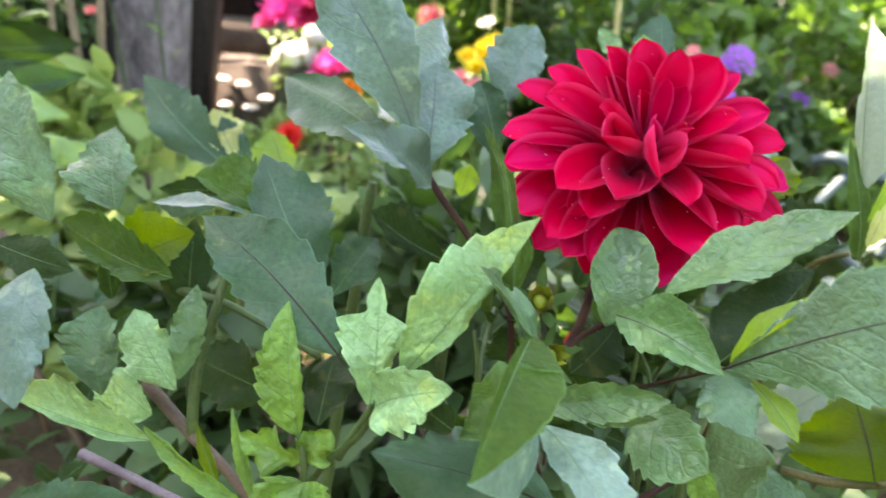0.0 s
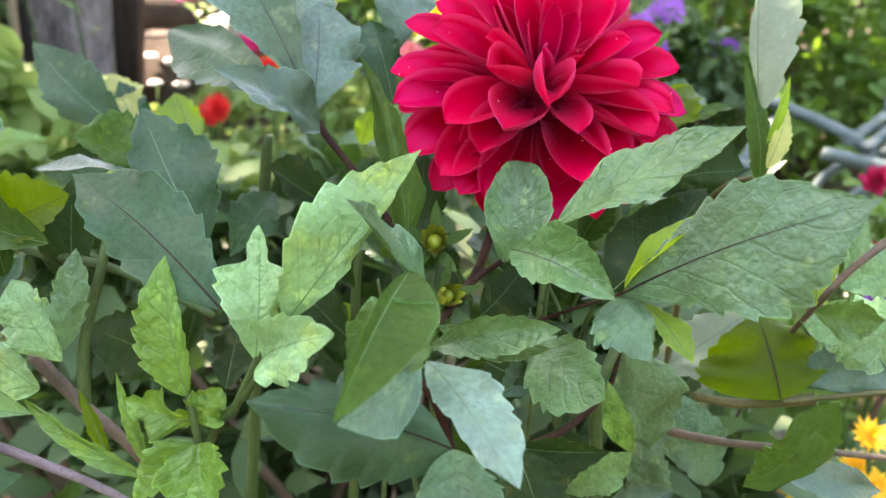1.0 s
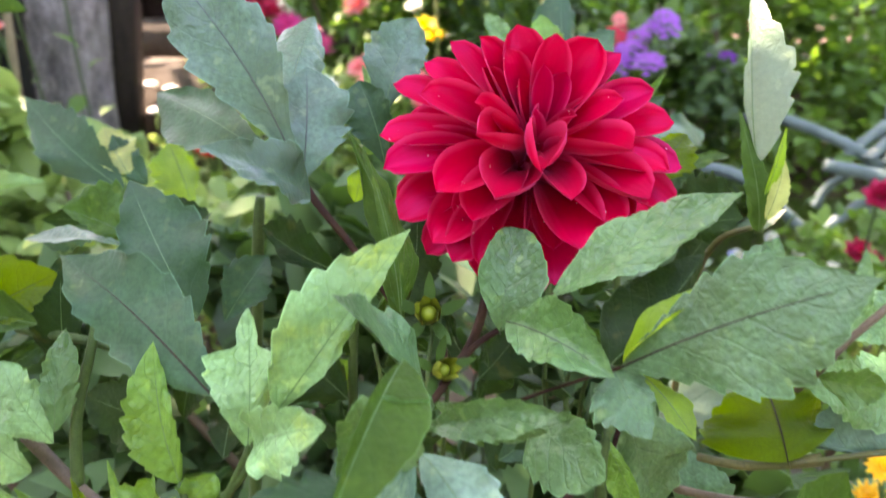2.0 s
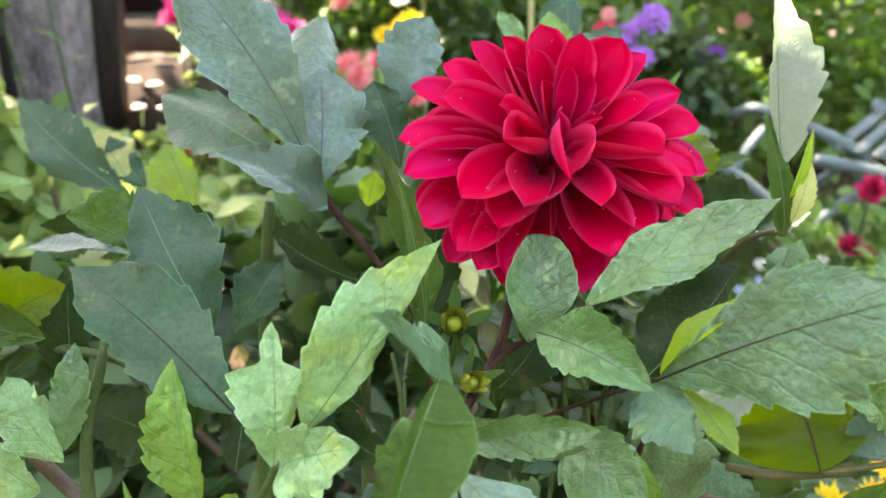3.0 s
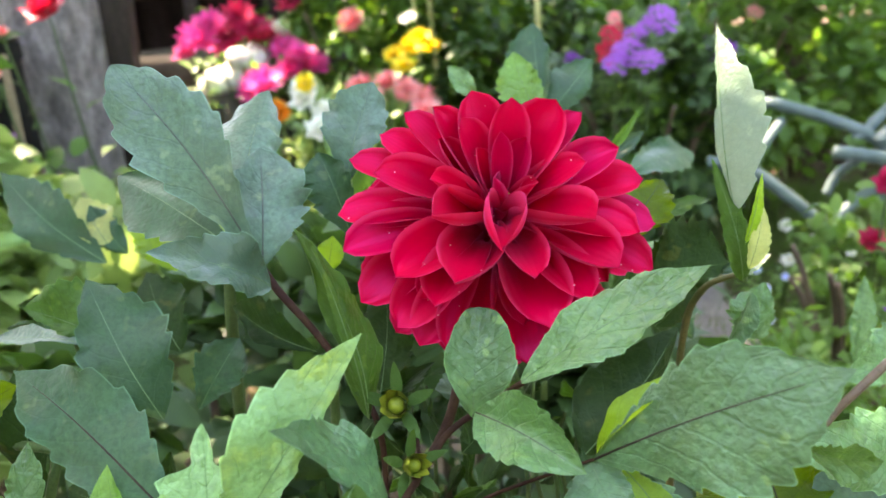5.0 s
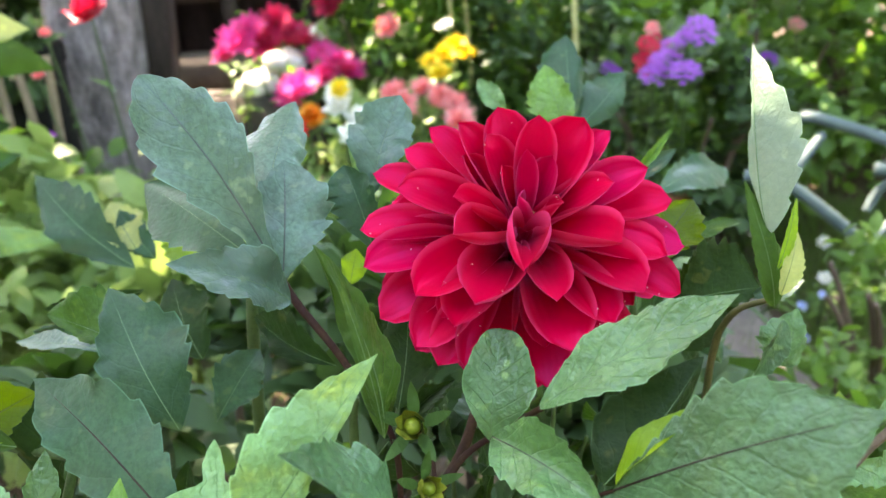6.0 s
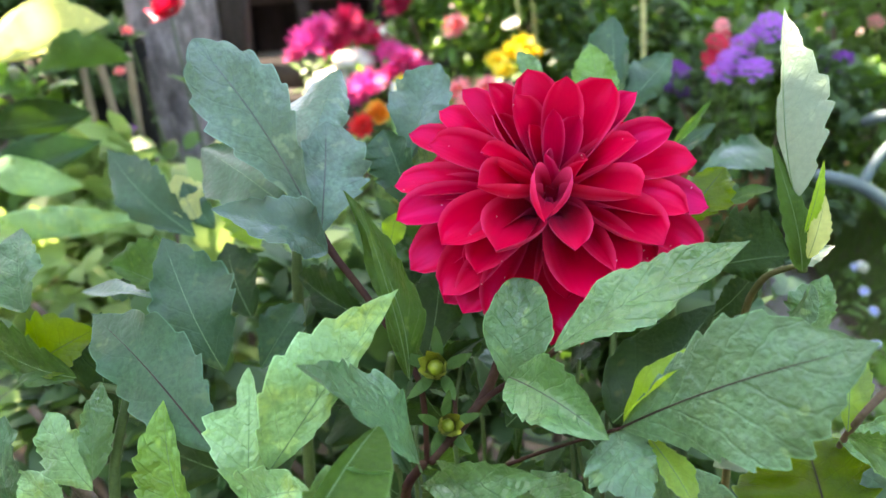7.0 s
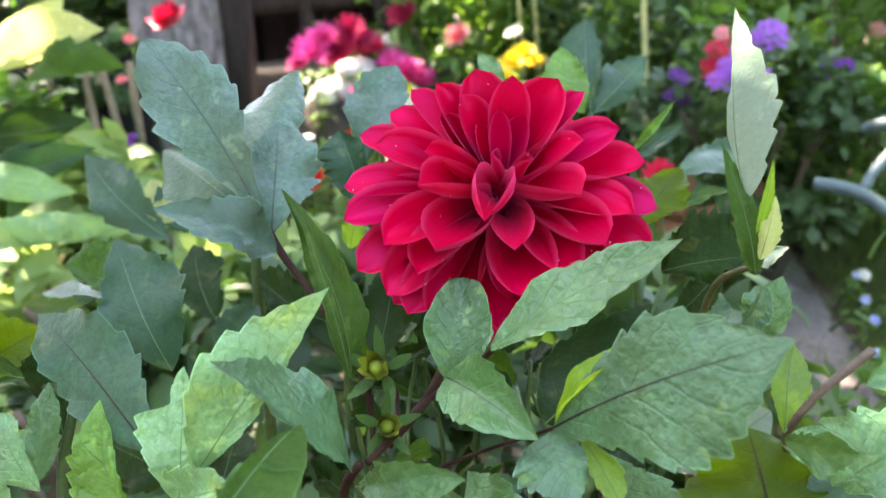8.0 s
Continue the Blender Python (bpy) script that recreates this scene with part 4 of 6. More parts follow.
for k in range(8):
    a = Vector((1.0706, 1.8, 0.4506)) + k * Vector((0.030, -0.034, 0.0))
    b = a + 0.46 * Vector((0.6898, 0.724, 0.0316))
    bm = bmesh.new()
    u = (b - a).normalized()
    sd = u.cross(Vector((0, 0, 1))).normalized()
    bmesh.ops.create_cube(bm, size=1, matrix=Matrix.Translation((a + b) / 2) @ basis(u, sd).to_4x4() @ Matrix.Diagonal((0.030, (b - a).length, 0.012, 1)))
    bmesh.ops.bevel(bm, geom=list(bm.edges), offset=0.003, segments=2, affect="EDGES")
    part("slat", bm, PAINT, chair)
for x, y in ((1.30, 1.62), (1.30, 2.05), (1.62, 1.75)):
    stem(chair, PAINT, 0.013, (x, y, 0.0), (x, y, 0.24), (x, y, 0.5), name="leg", end=1.0)

# ---------- lawn and path ----------


def grass(x0, x1, y0, y1, count, seed):
    r = random.Random(seed)
    verts, faces = [], []
    for k in range(count):
        x, y = r.uniform(x0, x1), r.uniform(y0, y1)
        if abs(x - 0.67 - 0.055 * y) < 0.10 and r.random() < 0.93:
            continue
        a, h, q = r.uniform(0, 6.28), r.uniform(0.03, 0.09), r.uniform(0.0, 0.05)
        b = r.uniform(0, 6.28)
        z = bumpy(x, y)
        i = len(verts)
        verts += [(x - 0.002 * math.cos(a), y - 0.002 * math.sin(a), z), (x + 0.002 * math.cos(a), y + 0.002 * math.sin(a), z), (x + 0.5 * q * math.cos(b), y + 0.5 * q * math.sin(b), z + h * 0.6), (x + q * math.cos(b), y + q * math.sin(b), z + h)]
        faces += [(i, i + 1, i + 2), (i + 1, i + 3, i + 2)]
    me = bpy.data.meshes.new("grass")
    me.from_pydata(verts, [], faces)
    me.materials.append(FOLIAGE["grass"])
    return tagged(new("grass", me), "short green lawn grass beside the path", "grass", kind="stuff")


bm = bmesh.new()
rows = []
for j in range(41):
    y = 0.7 + 0.06 * j
    half = 0.085 + 0.015 * math.sin(5 * y) + 0.012 * noise.noise(Vector((y * 3, 1, 0)))
    rows.append([bm.verts.new((0.67 + 0.055 * y + half * u, y, bumpy(0.67 + 0.055 * y + half * u, y) + 0.012 * (1 - u * u) + 0.003)) for u in (-1, -0.6, -0.2, 0.2, 0.6, 1)])
for a, b in zip(rows, rows[1:]):
    for i in range(5):
        bm.faces.new((a[i], a[i + 1], b[i + 1], b[i]))
tagged(part("path", bm, EARTH), "narrow trodden path of pale grey earth", "path", kind="structure")
grass(0.3, 2.2, 0.9, 2.6, 26000, 11)
grass(-1.9, 0.3, 1.6, 2.8, 9000, 12)

pot = thing("flower_pot", (POT[0], POT[1], 0.0), "terracotta flower pot holding a leafy plant", "pot")
bm = bmesh.new()
bmesh.ops.create_cone(bm, cap_ends=True, segments=40, radius1=0.10, radius2=0.15, depth=0.24, matrix=Matrix.Translation((POT[0], POT[1], 0.12)))
part("body", bm, CLAY, pot)
bm = bmesh.new()
bmesh.ops.create_cone(bm, cap_ends=True, segments=40, radius1=0.162, radius2=0.165, depth=0.045, matrix=Matrix.Translation((POT[0], POT[1], 0.245)))
part("rim", bm, CLAY, pot)


# ---------- the dahlias ----------
dahlia = thing("dahlia_plant", (0.07, 0.36, 0.0), "bushy dahlia with one crimson flower among serrated leaves", "flower plant")
dahlia_side = thing("dahlia_plant", (-0.06, 0.45, 0.0), "leafy dahlia with upright blue-green compound leaves and no flower", "flower plant")
dahlia_low = thing("dahlia_plant", (-0.13, 0.36, 0.0), "low dahlia shoot with pale crinkled young leaves", "flower plant")
dahlia_far = thing("dahlia_plant", (0.26, 0.46, 0.0), "dahlia shoot with a half-rolled pale leaf on top", "flower plant")

leaf(dahlia, (0.1094, 0.302, 0.8863), (0.1809, 0.305, 0.9282), (0.2581, -0.8897, -0.3766), 0.0134, 0.0125, 0.0004, 0.0004, "green", widest=0.50, blunt=1.1, bite=0.12, teeth=9)
leaf(dahlia, (0.0917, 0.302, 0.8749), (0.1273, 0.265, 0.8721), (-0.5761, -0.5055, -0.6423), 0.0123, 0.0133, 0.0101, 0.0101, "green", widest=0.50, rib=RIB_PURPLE, bite=0.12, arch=0.1)
leaf(dahlia, (0.0909, 0.318, 0.8607), (0.0979, 0.339, 0.9005), (0.9692, -0.2425, -0.0428), 0.0114, 0.0167, 0.0049, 0.0049, "green", widest=0.52, bite=0.05, ripple=0.8, teeth=5, vee=0.10, blunt=0.40, arch=0.10)
leaf(dahlia, (0.1323, 0.276, 0.869), (0.2012, 0.24, 0.9236), (0.2505, -0.6328, -0.7327), 0.0201, 0.0277, -0.0031, -0.0031, "grey", widest=0.58, rib=RIB_PURPLE, bite=0.17, teeth=10, ripple=1.1, blunt=1.25)
leaf(dahlia, (0.1299, 0.28, 0.8682), (0.1713, 0.309, 0.9006), (0.7212, -0.3953, -0.5689), 0.0176, 0.0088, -0.0090, -0.0090, "dark", widest=0.39, bite=0.08)
leaf(dahlia, (0.1334, 0.277, 0.8704), (0.1627, 0.268, 0.9084), (-0.1078, -0.9828, -0.1498), 0.0085, 0.0040, 0.0030, 0.0030, "lit", widest=0.48, bite=0.08)
leaf(dahlia, (0.131, 0.277, 0.8666), (0.1402, 0.255, 0.8518), (-0.9425, -0.3081, -0.1296), 0.0109, 0.0169, -0.0008, -0.0008, "grey", widest=0.39)
leaf(dahlia, (0.1418, 0.28, 0.8631), (0.1546, 0.25, 0.8547), (-0.8885, -0.2793, -0.3641), 0.0062, 0.0047, 0.0006, 0.0006, "lit", widest=0.60)
leaf(dahlia, (0.219, 0.3, 0.8018), (0.2141, 0.33, 0.8296), (0.9528, -0.1071, 0.2841), 0.0344, 0.0256, -0.0110, -0.0110, "amber", widest=0.40, rib=RIB_PURPLE, bite=0.10, ripple=1.6)
leaf(dahlia, (0.2005, 0.28, 0.7687), (0.2231, 0.265, 0.8264), (0.8623, -0.2932, -0.4129), 0.0158, 0.0123, 0.0062, 0.0062, "olive", widest=0.58, ripple=3.0, bite=0.22)
leaf(dahlia_far, (0.1924, 0.43, 0.8566), (0.2183, 0.44, 0.8775), (0.6651, -0.2987, -0.6844), 0.0113, 0.0104, 0.0028, 0.0028, "shade", widest=0.49)
leaf(dahlia_far, (0.2507, 0.42, 0.7756), (0.2011, 0.42, 0.7349), (-0.531, 0.546, 0.648), 0.0184, 0.0183, -0.0000, -0.0000, "pale", widest=0.46)
leaf(dahlia, (0.0989, 0.285, 0.843), (0.1223, 0.245, 0.8415), (-0.5404, -0.2861, -0.7913), 0.0139, 0.0180, -0.0007, -0.0007, "green", widest=0.59)
leaf(dahlia, (0.1558, 0.345, 0.8055), (0.1776, 0.34, 0.7413), (-0.9387, -0.155, -0.3079), 0.0285, 0.0137, -0.0042, -0.0042, "grey", widest=0.56)
leaf(dahlia, (0.0617, 0.285, 0.848), (0.1013, 0.249, 0.8607), (0.0154, -0.3184, -0.9478), 0.0052, 0.0083, 0.0002, 0.0002, "green", widest=0.51)
leaf(dahlia, (0.051, 0.245, 0.8941), (0.0314, 0.175, 0.8851), (-0.9276, 0.2215, 0.3008), 0.0159, 0.0030, 0.0027, 0.0027, "moss", widest=0.47, bite=0.05, ripple=0.6)
leaf(dahlia, (0.0546, 0.225, 0.8709), (0.0312, 0.186, 0.8757), (-0.1733, 0.2223, 0.9594), 0.0127, 0.0059, -0.0005, -0.0005, "mist", widest=0.44, bite=0.05, ripple=0.6)
leaf(dahlia, (0.0565, 0.232, 0.8663), (0.0826, 0.18, 0.8582), (-0.8959, -0.4365, -0.0827), 0.0149, 0.0077, -0.0037, -0.0037, "mist", widest=0.46, bite=0.14)
leaf(dahlia, (0.0658, 0.225, 0.835), (-0.0006, 0.215, 0.8617), (0.0627, 0.8732, 0.4834), 0.0179, 0.0213, -0.0134, -0.0134, "blue", widest=0.43, rib=RIB_PURPLE, bite=0.22)
leaf(dahlia, (0.0658, 0.225, 0.835), (0.0707, 0.195, 0.8201), (-0.9623, -0.0211, -0.2713), 0.0150, 0.0142, 0.0028, 0.0028, "grey", widest=0.51)
leaf(dahlia, (0.0949, 0.29, 0.7828), (0.1381, 0.28, 0.7882), (-0.0086, -0.5039, -0.8637), 0.0066, 0.0099, 0.0052, 0.0052, "dark", widest=0.49)
leaf(dahlia, (0.0973, 0.28, 0.788), (0.1058, 0.25, 0.7691), (-0.9441, -0.0639, -0.3234), 0.0157, 0.0120, -0.0030, -0.0030, "dark", widest=0.48)
leaf(dahlia, (0.1442, 0.335, 0.7935), (0.1644, 0.325, 0.75), (-0.8907, 0.1164, -0.4395), 0.0051, 0.0099, -0.0003, -0.0003, "fresh", widest=0.56, bite=0.08)
leaf(dahlia, (0.1278, 0.31, 0.7375), (0.1562, 0.305, 0.7674), (0.6787, -0.258, -0.6876), 0.0102, 0.0094, -0.0002, -0.0002, "green", widest=0.55)
leaf(dahlia, (0.1585, 0.35, 0.687), (0.1979, 0.345, 0.7072), (0.3351, -0.5232, -0.7836), 0.0124, 0.0068, 0.0044, 0.0044, "sheen", widest=0.55)
leaf(dahlia, (0.1917, 0.36, 0.6774), (0.1838, 0.37, 0.7295), (0.989, 0.0417, 0.1416), 0.0131, 0.0131, 0.0001, 0.0001, "grey", widest=0.51)
leaf(dahlia, (0.0933, 0.33, 0.7814), (0.1161, 0.34, 0.7949), (0.5831, -0.3154, -0.7486), 0.0111, 0.0086, 0.0038, 0.0038, "blue", widest=0.55)
leaf(dahlia, (0.0055, 0.257, 0.8662), (0.0538, 0.291, 0.9208), (0.7077, 0.1135, -0.6973), 0.0215, 0.0068, -0.0003, -0.0003, "young", widest=0.44, ripple=1.2, bite=0.17, teeth=7, blunt=1.15)
leaf(dahlia, (-0.0073, 0.26, 0.8475), (-0.0082, 0.289, 0.8903), (0.9631, 0.2317, -0.1368), 0.0172, 0.0104, 0.0003, 0.0003, "young", widest=0.56, ripple=2.0, teeth=7, bite=0.15, nib=0.68)
leaf(dahlia, (-0.0052, 0.26, 0.848), (0.0248, 0.242, 0.8704), (0.0658, -0.7323, -0.6778), 0.0100, 0.0158, 0.0038, 0.0038, "young", widest=0.40, ripple=2.6, teeth=6, bite=0.24, blunt=0.62)
leaf(dahlia, (-0.0372, 0.268, 0.8249), (-0.0446, 0.286, 0.878), (0.9556, 0.2925, 0.0349), 0.0148, 0.0053, 0.0009, 0.0009, "fresh", widest=0.45, ripple=1.4)
leaf(dahlia, (-0.0356, 0.268, 0.813), (-0.0638, 0.272, 0.8206), (0.2827, 0.2225, 0.933), 0.0083, 0.0122, 0.0042, 0.0042, "fresh", widest=0.44, ripple=3.4, bite=0.25, teeth=5)
leaf(dahlia, (-0.0357, 0.268, 0.8122), (-0.0246, 0.272, 0.8265), (0.7998, -0.0826, -0.5945), 0.0089, 0.0104, 0.0007, 0.0007, "fresh", widest=0.44, ripple=3.4, bite=0.25, teeth=5)
leaf(dahlia, (-0.0348, 0.262, 0.8065), (-0.0574, 0.25, 0.7874), (-0.7045, 0.4344, 0.5612), 0.0080, 0.0105, 0.0052, 0.0052, "fresh", widest=0.40, ripple=3.0, bite=0.25, teeth=5)
leaf(dahlia, (-0.0336, 0.262, 0.8065), (-0.0262, 0.24, 0.7834), (-0.9394, 0.0411, -0.3403), 0.0180, 0.0122, 0.0083, 0.0083, "fresh", widest=0.31, ripple=1.6)
leaf(dahlia_low, (-0.1051, 0.31, 0.8128), (-0.1304, 0.33, 0.8433), (0.8219, 0.2856, 0.4929), 0.0153, 0.0119, -0.0025, -0.0025, "young", widest=0.54, ripple=1.8)
leaf(dahlia_low, (-0.118, 0.31, 0.7974), (-0.1487, 0.32, 0.8179), (0.591, 0.2142, 0.7777), 0.0149, 0.0086, 0.0008, 0.0008, "young", widest=0.39, ripple=1.8)
leaf(dahlia_low, (-0.1036, 0.31, 0.8188), (-0.0987, 0.33, 0.8593), (0.9782, 0.113, -0.1741), 0.0076, 0.0096, -0.0027, -0.0027, "green", widest=0.50)
leaf(dahlia_low, (-0.1076, 0.34, 0.8058), (-0.1085, 0.36, 0.8805), (0.9924, 0.1207, -0.0216), 0.0146, 0.0104, 0.0006, 0.0006, "dark", widest=0.62)
leaf(dahlia_low, (-0.1415, 0.336, 0.8616), (-0.1037, 0.344, 0.8795), (0.4555, -0.1987, -0.8678), 0.0199, 0.0106, 0.0010, 0.0010, "amber", widest=0.51)
leaf(dahlia_low, (-0.055, 0.27, 0.7804), (-0.1088, 0.28, 0.8147), (0.5516, 0.3005, 0.7781), 0.0052, 0.0045, 0.0018, 0.0018, "fresh", widest=0.53, ripple=2.0)
leaf(dahlia_low, (-0.0569, 0.27, 0.7835), (-0.0689, 0.28, 0.8276), (0.8933, 0.4249, 0.1466), 0.0034, 0.0026, -0.0020, -0.0020, "fresh", widest=0.49, ripple=2.0)
leaf(dahlia_low, (-0.0728, 0.27, 0.7864), (-0.0851, 0.28, 0.8192), (0.8642, 0.4701, 0.1793), 0.0035, 0.0026, -0.0024, -0.0024, "amber", widest=0.47, ripple=2.0)
leaf(dahlia_low, (-0.1651, 0.33, 0.8857), (-0.1921, 0.36, 0.9471), (0.9196, 0.0251, 0.3919), 0.0244, 0.0159, 0.0002, 0.0002, "grey", widest=0.51)
leaf(dahlia_low, (-0.1485, 0.36, 0.8813), (-0.1581, 0.39, 0.9149), (0.9747, 0.0785, 0.2094), 0.0245, 0.0108, -0.0018, -0.0018, "grey", widest=0.47)
leaf(dahlia_low, (-0.1105, 0.33, 0.8617), (-0.1716, 0.35, 0.8773), (0.294, 0.1607, 0.9422), 0.0088, 0.0201, 0.0006, 0.0006, "olive", widest=0.48)
leaf(dahlia_low, (-0.1522, 0.29, 0.8815), (-0.1448, 0.25, 0.8399), (-0.9897, -0.1346, -0.0481), 0.0123, 0.0173, -0.0029, -0.0029, "sheen", widest=0.48)
leaf(dahlia_low, (-0.1805, 0.31, 0.8822), (-0.1411, 0.3, 0.8765), (-0.2314, -0.4188, -0.8781), 0.0104, 0.0091, 0.0003, 0.0003, "dark", widest=0.50)
leaf(dahlia_low, (-0.1305, 0.29, 0.821), (-0.1357, 0.31, 0.8554), (0.9871, -0.0162, 0.1594), 0.0170, 0.0137, 0.0007, 0.0007, "grey", widest=0.53)
leaf(dahlia_low, (-0.1038, 0.275, 0.8105), (-0.1653, 0.28, 0.8243), (0.2314, 0.2536, 0.9392), 0.0020, 0.0203, 0.0029, 0.0029, "young", widest=0.51, ripple=1.8)
leaf(dahlia_low, (-0.165, 0.27, 0.7741), (-0.1105, 0.27, 0.7832), (0.15, -0.418, -0.896), 0.0130, 0.0110, 0.0005, 0.0005, "blue", widest=0.41)
leaf(dahlia_side, (0.0024, 0.378, 0.9096), (-0.0530, 0.405, 1.0005), (0.8337, 0.357, 0.4213), 0.0218, 0.0207, 0.0002, 0.0002, "sheen", widest=0.66, bite=0.19, teeth=8, rib=RIB_TEAL, blunt=0.80)
leaf(dahlia_side, (-0.0073, 0.39, 0.9251), (0.0026, 0.46, 0.9717), (0.9823, -0.0149, -0.1865), 0.0225, 0.0121, -0.0078, -0.0078, "sheen", widest=0.62)
leaf(dahlia_side, (0.0022, 0.378, 0.9082), (0.0033, 0.412, 0.9553), (0.982, 0.1412, -0.1256), 0.0160, 0.0233, -0.0020, -0.0020, "sheen", widest=0.58, rib=RIB_TEAL, bite=0.22)
leaf(dahlia_side, (0.0065, 0.37, 0.9032), (-0.032, 0.338, 0.9387), (-0.0758, 0.7803, 0.6208), 0.0134, 0.0132, 0.0036, 0.0036, "sheen", widest=0.43)
leaf(dahlia_side, (-0.0075, 0.39, 0.9107), (-0.0893, 0.47, 0.9296), (0.573, 0.4201, 0.7037), 0.0219, 0.0140, -0.0060, -0.0060, "blue", widest=0.60, bite=0.14)
leaf(dahlia_side, (-0.0459, 0.345, 0.8545), (-0.0798, 0.382, 0.909), (0.8818, 0.3589, 0.306), 0.0175, 0.0240, -0.0036, -0.0036, "blue", widest=0.50)
leaf(dahlia_side, (-0.0834, 0.39, 0.8751), (-0.1218, 0.398, 0.889), (0.385, 0.3743, 0.8436), 0.0060, 0.0225, 0.0014, 0.0014, "olive", widest=0.42)
leaf(dahlia_side, (-0.0221, 0.275, 0.8607), (-0.0957, 0.333, 0.8935), (0.6509, 0.5054, 0.5666), 0.0183, 0.0216, -0.0030, -0.0030, "blue", widest=0.51, blunt=1.35, rib=RIB_PURPLE)
leaf(dahlia_side, (-0.0876, 0.38, 0.8763), (-0.1561, 0.42, 0.863), (0.4393, 0.849, 0.2935), 0.0056, 0.0070, 0.0006, 0.0006, "sheen", widest=0.49)
leaf(dahlia_side, (0.0378, 0.44, 0.9219), (0.0564, 0.463, 0.9704), (0.9435, -0.1854, -0.2746), 0.0204, 0.0147, -0.0003, -0.0003, "sheen", widest=0.62)
leaf(dahlia_side, (0.0395, 0.42, 0.9016), (0.0261, 0.44, 0.9421), (0.9571, 0.0751, 0.2798), 0.0158, 0.0114, 0.0022, 0.0022, "blue", widest=0.61)
leaf(dahlia_side, (0.02, 0.45, 0.87), (0.025, 0.455, 0.889), (0.97, 0.0, 0.24), 0.0075, 0.0080, 0.0, 0.0, "lit", widest=0.5, bite=0.05)
leaf(dahlia_side, (0.0348, 0.46, 0.9116), (0.0268, 0.46, 0.946), (0.9745, 0, 0.2244), 0.0029, 0.0040, 0.0000, 0.0000, "young", widest=0.53)
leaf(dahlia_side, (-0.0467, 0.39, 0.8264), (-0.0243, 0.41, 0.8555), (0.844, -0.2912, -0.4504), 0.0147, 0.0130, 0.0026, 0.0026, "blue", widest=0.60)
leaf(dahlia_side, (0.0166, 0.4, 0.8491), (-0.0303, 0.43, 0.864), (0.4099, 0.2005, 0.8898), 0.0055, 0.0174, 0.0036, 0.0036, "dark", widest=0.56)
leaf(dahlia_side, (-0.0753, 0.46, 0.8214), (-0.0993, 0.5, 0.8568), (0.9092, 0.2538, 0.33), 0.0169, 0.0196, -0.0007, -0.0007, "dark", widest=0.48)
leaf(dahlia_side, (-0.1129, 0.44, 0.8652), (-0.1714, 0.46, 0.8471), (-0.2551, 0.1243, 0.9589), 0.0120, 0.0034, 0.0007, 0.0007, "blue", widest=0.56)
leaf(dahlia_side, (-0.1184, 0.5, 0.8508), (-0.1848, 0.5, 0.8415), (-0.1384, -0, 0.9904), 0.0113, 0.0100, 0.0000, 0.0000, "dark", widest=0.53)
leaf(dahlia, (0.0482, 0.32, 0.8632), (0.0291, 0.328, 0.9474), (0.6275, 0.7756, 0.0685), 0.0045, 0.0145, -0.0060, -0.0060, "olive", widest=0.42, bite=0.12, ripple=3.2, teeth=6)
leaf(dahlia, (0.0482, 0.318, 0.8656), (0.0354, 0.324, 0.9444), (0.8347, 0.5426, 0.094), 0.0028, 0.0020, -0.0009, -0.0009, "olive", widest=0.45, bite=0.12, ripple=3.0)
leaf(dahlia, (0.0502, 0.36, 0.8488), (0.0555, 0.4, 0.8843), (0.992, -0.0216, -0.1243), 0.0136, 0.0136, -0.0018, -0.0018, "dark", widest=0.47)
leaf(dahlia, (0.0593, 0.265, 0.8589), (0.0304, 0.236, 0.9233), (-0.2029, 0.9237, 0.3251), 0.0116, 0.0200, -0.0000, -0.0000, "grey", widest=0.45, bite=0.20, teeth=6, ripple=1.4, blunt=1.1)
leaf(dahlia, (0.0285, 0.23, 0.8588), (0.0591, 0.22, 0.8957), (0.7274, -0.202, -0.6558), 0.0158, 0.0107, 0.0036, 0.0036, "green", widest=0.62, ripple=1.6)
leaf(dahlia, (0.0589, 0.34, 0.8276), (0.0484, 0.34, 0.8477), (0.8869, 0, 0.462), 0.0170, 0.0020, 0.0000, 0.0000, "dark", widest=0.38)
leaf(dahlia, (0.0566, 0.275, 0.844), (0.1036, 0.245, 0.8714), (0.0777, -0.6024, -0.7944), 0.0079, 0.0084, 0.0030, 0.0030, "green", widest=0.60)
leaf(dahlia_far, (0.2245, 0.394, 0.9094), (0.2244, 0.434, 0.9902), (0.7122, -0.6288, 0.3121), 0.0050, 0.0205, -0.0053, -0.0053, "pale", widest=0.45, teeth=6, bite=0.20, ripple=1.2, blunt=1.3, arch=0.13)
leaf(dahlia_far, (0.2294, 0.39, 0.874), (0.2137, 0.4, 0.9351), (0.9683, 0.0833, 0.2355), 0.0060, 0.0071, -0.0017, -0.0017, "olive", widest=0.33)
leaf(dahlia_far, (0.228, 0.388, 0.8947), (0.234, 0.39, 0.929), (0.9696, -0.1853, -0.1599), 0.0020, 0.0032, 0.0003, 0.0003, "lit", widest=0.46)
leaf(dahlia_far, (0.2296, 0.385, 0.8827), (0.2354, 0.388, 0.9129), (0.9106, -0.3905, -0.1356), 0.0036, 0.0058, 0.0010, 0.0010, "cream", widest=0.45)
leaf(dahlia_far, (0.2335, 0.388, 0.868), (0.2180, 0.382, 0.836), (-0.88, -0.2, 0.42), 0.0080, 0.0065, 0.002, 0.002, "grey", widest=0.40, teeth=5)
leaf(dahlia_far, (0.2277, 0.42, 0.8631), (0.2468, 0.4, 0.882), (-0.117, -0.7396, -0.6628), 0.0027, 0.0087, 0.0014, 0.0014, "sheen", widest=0.62)
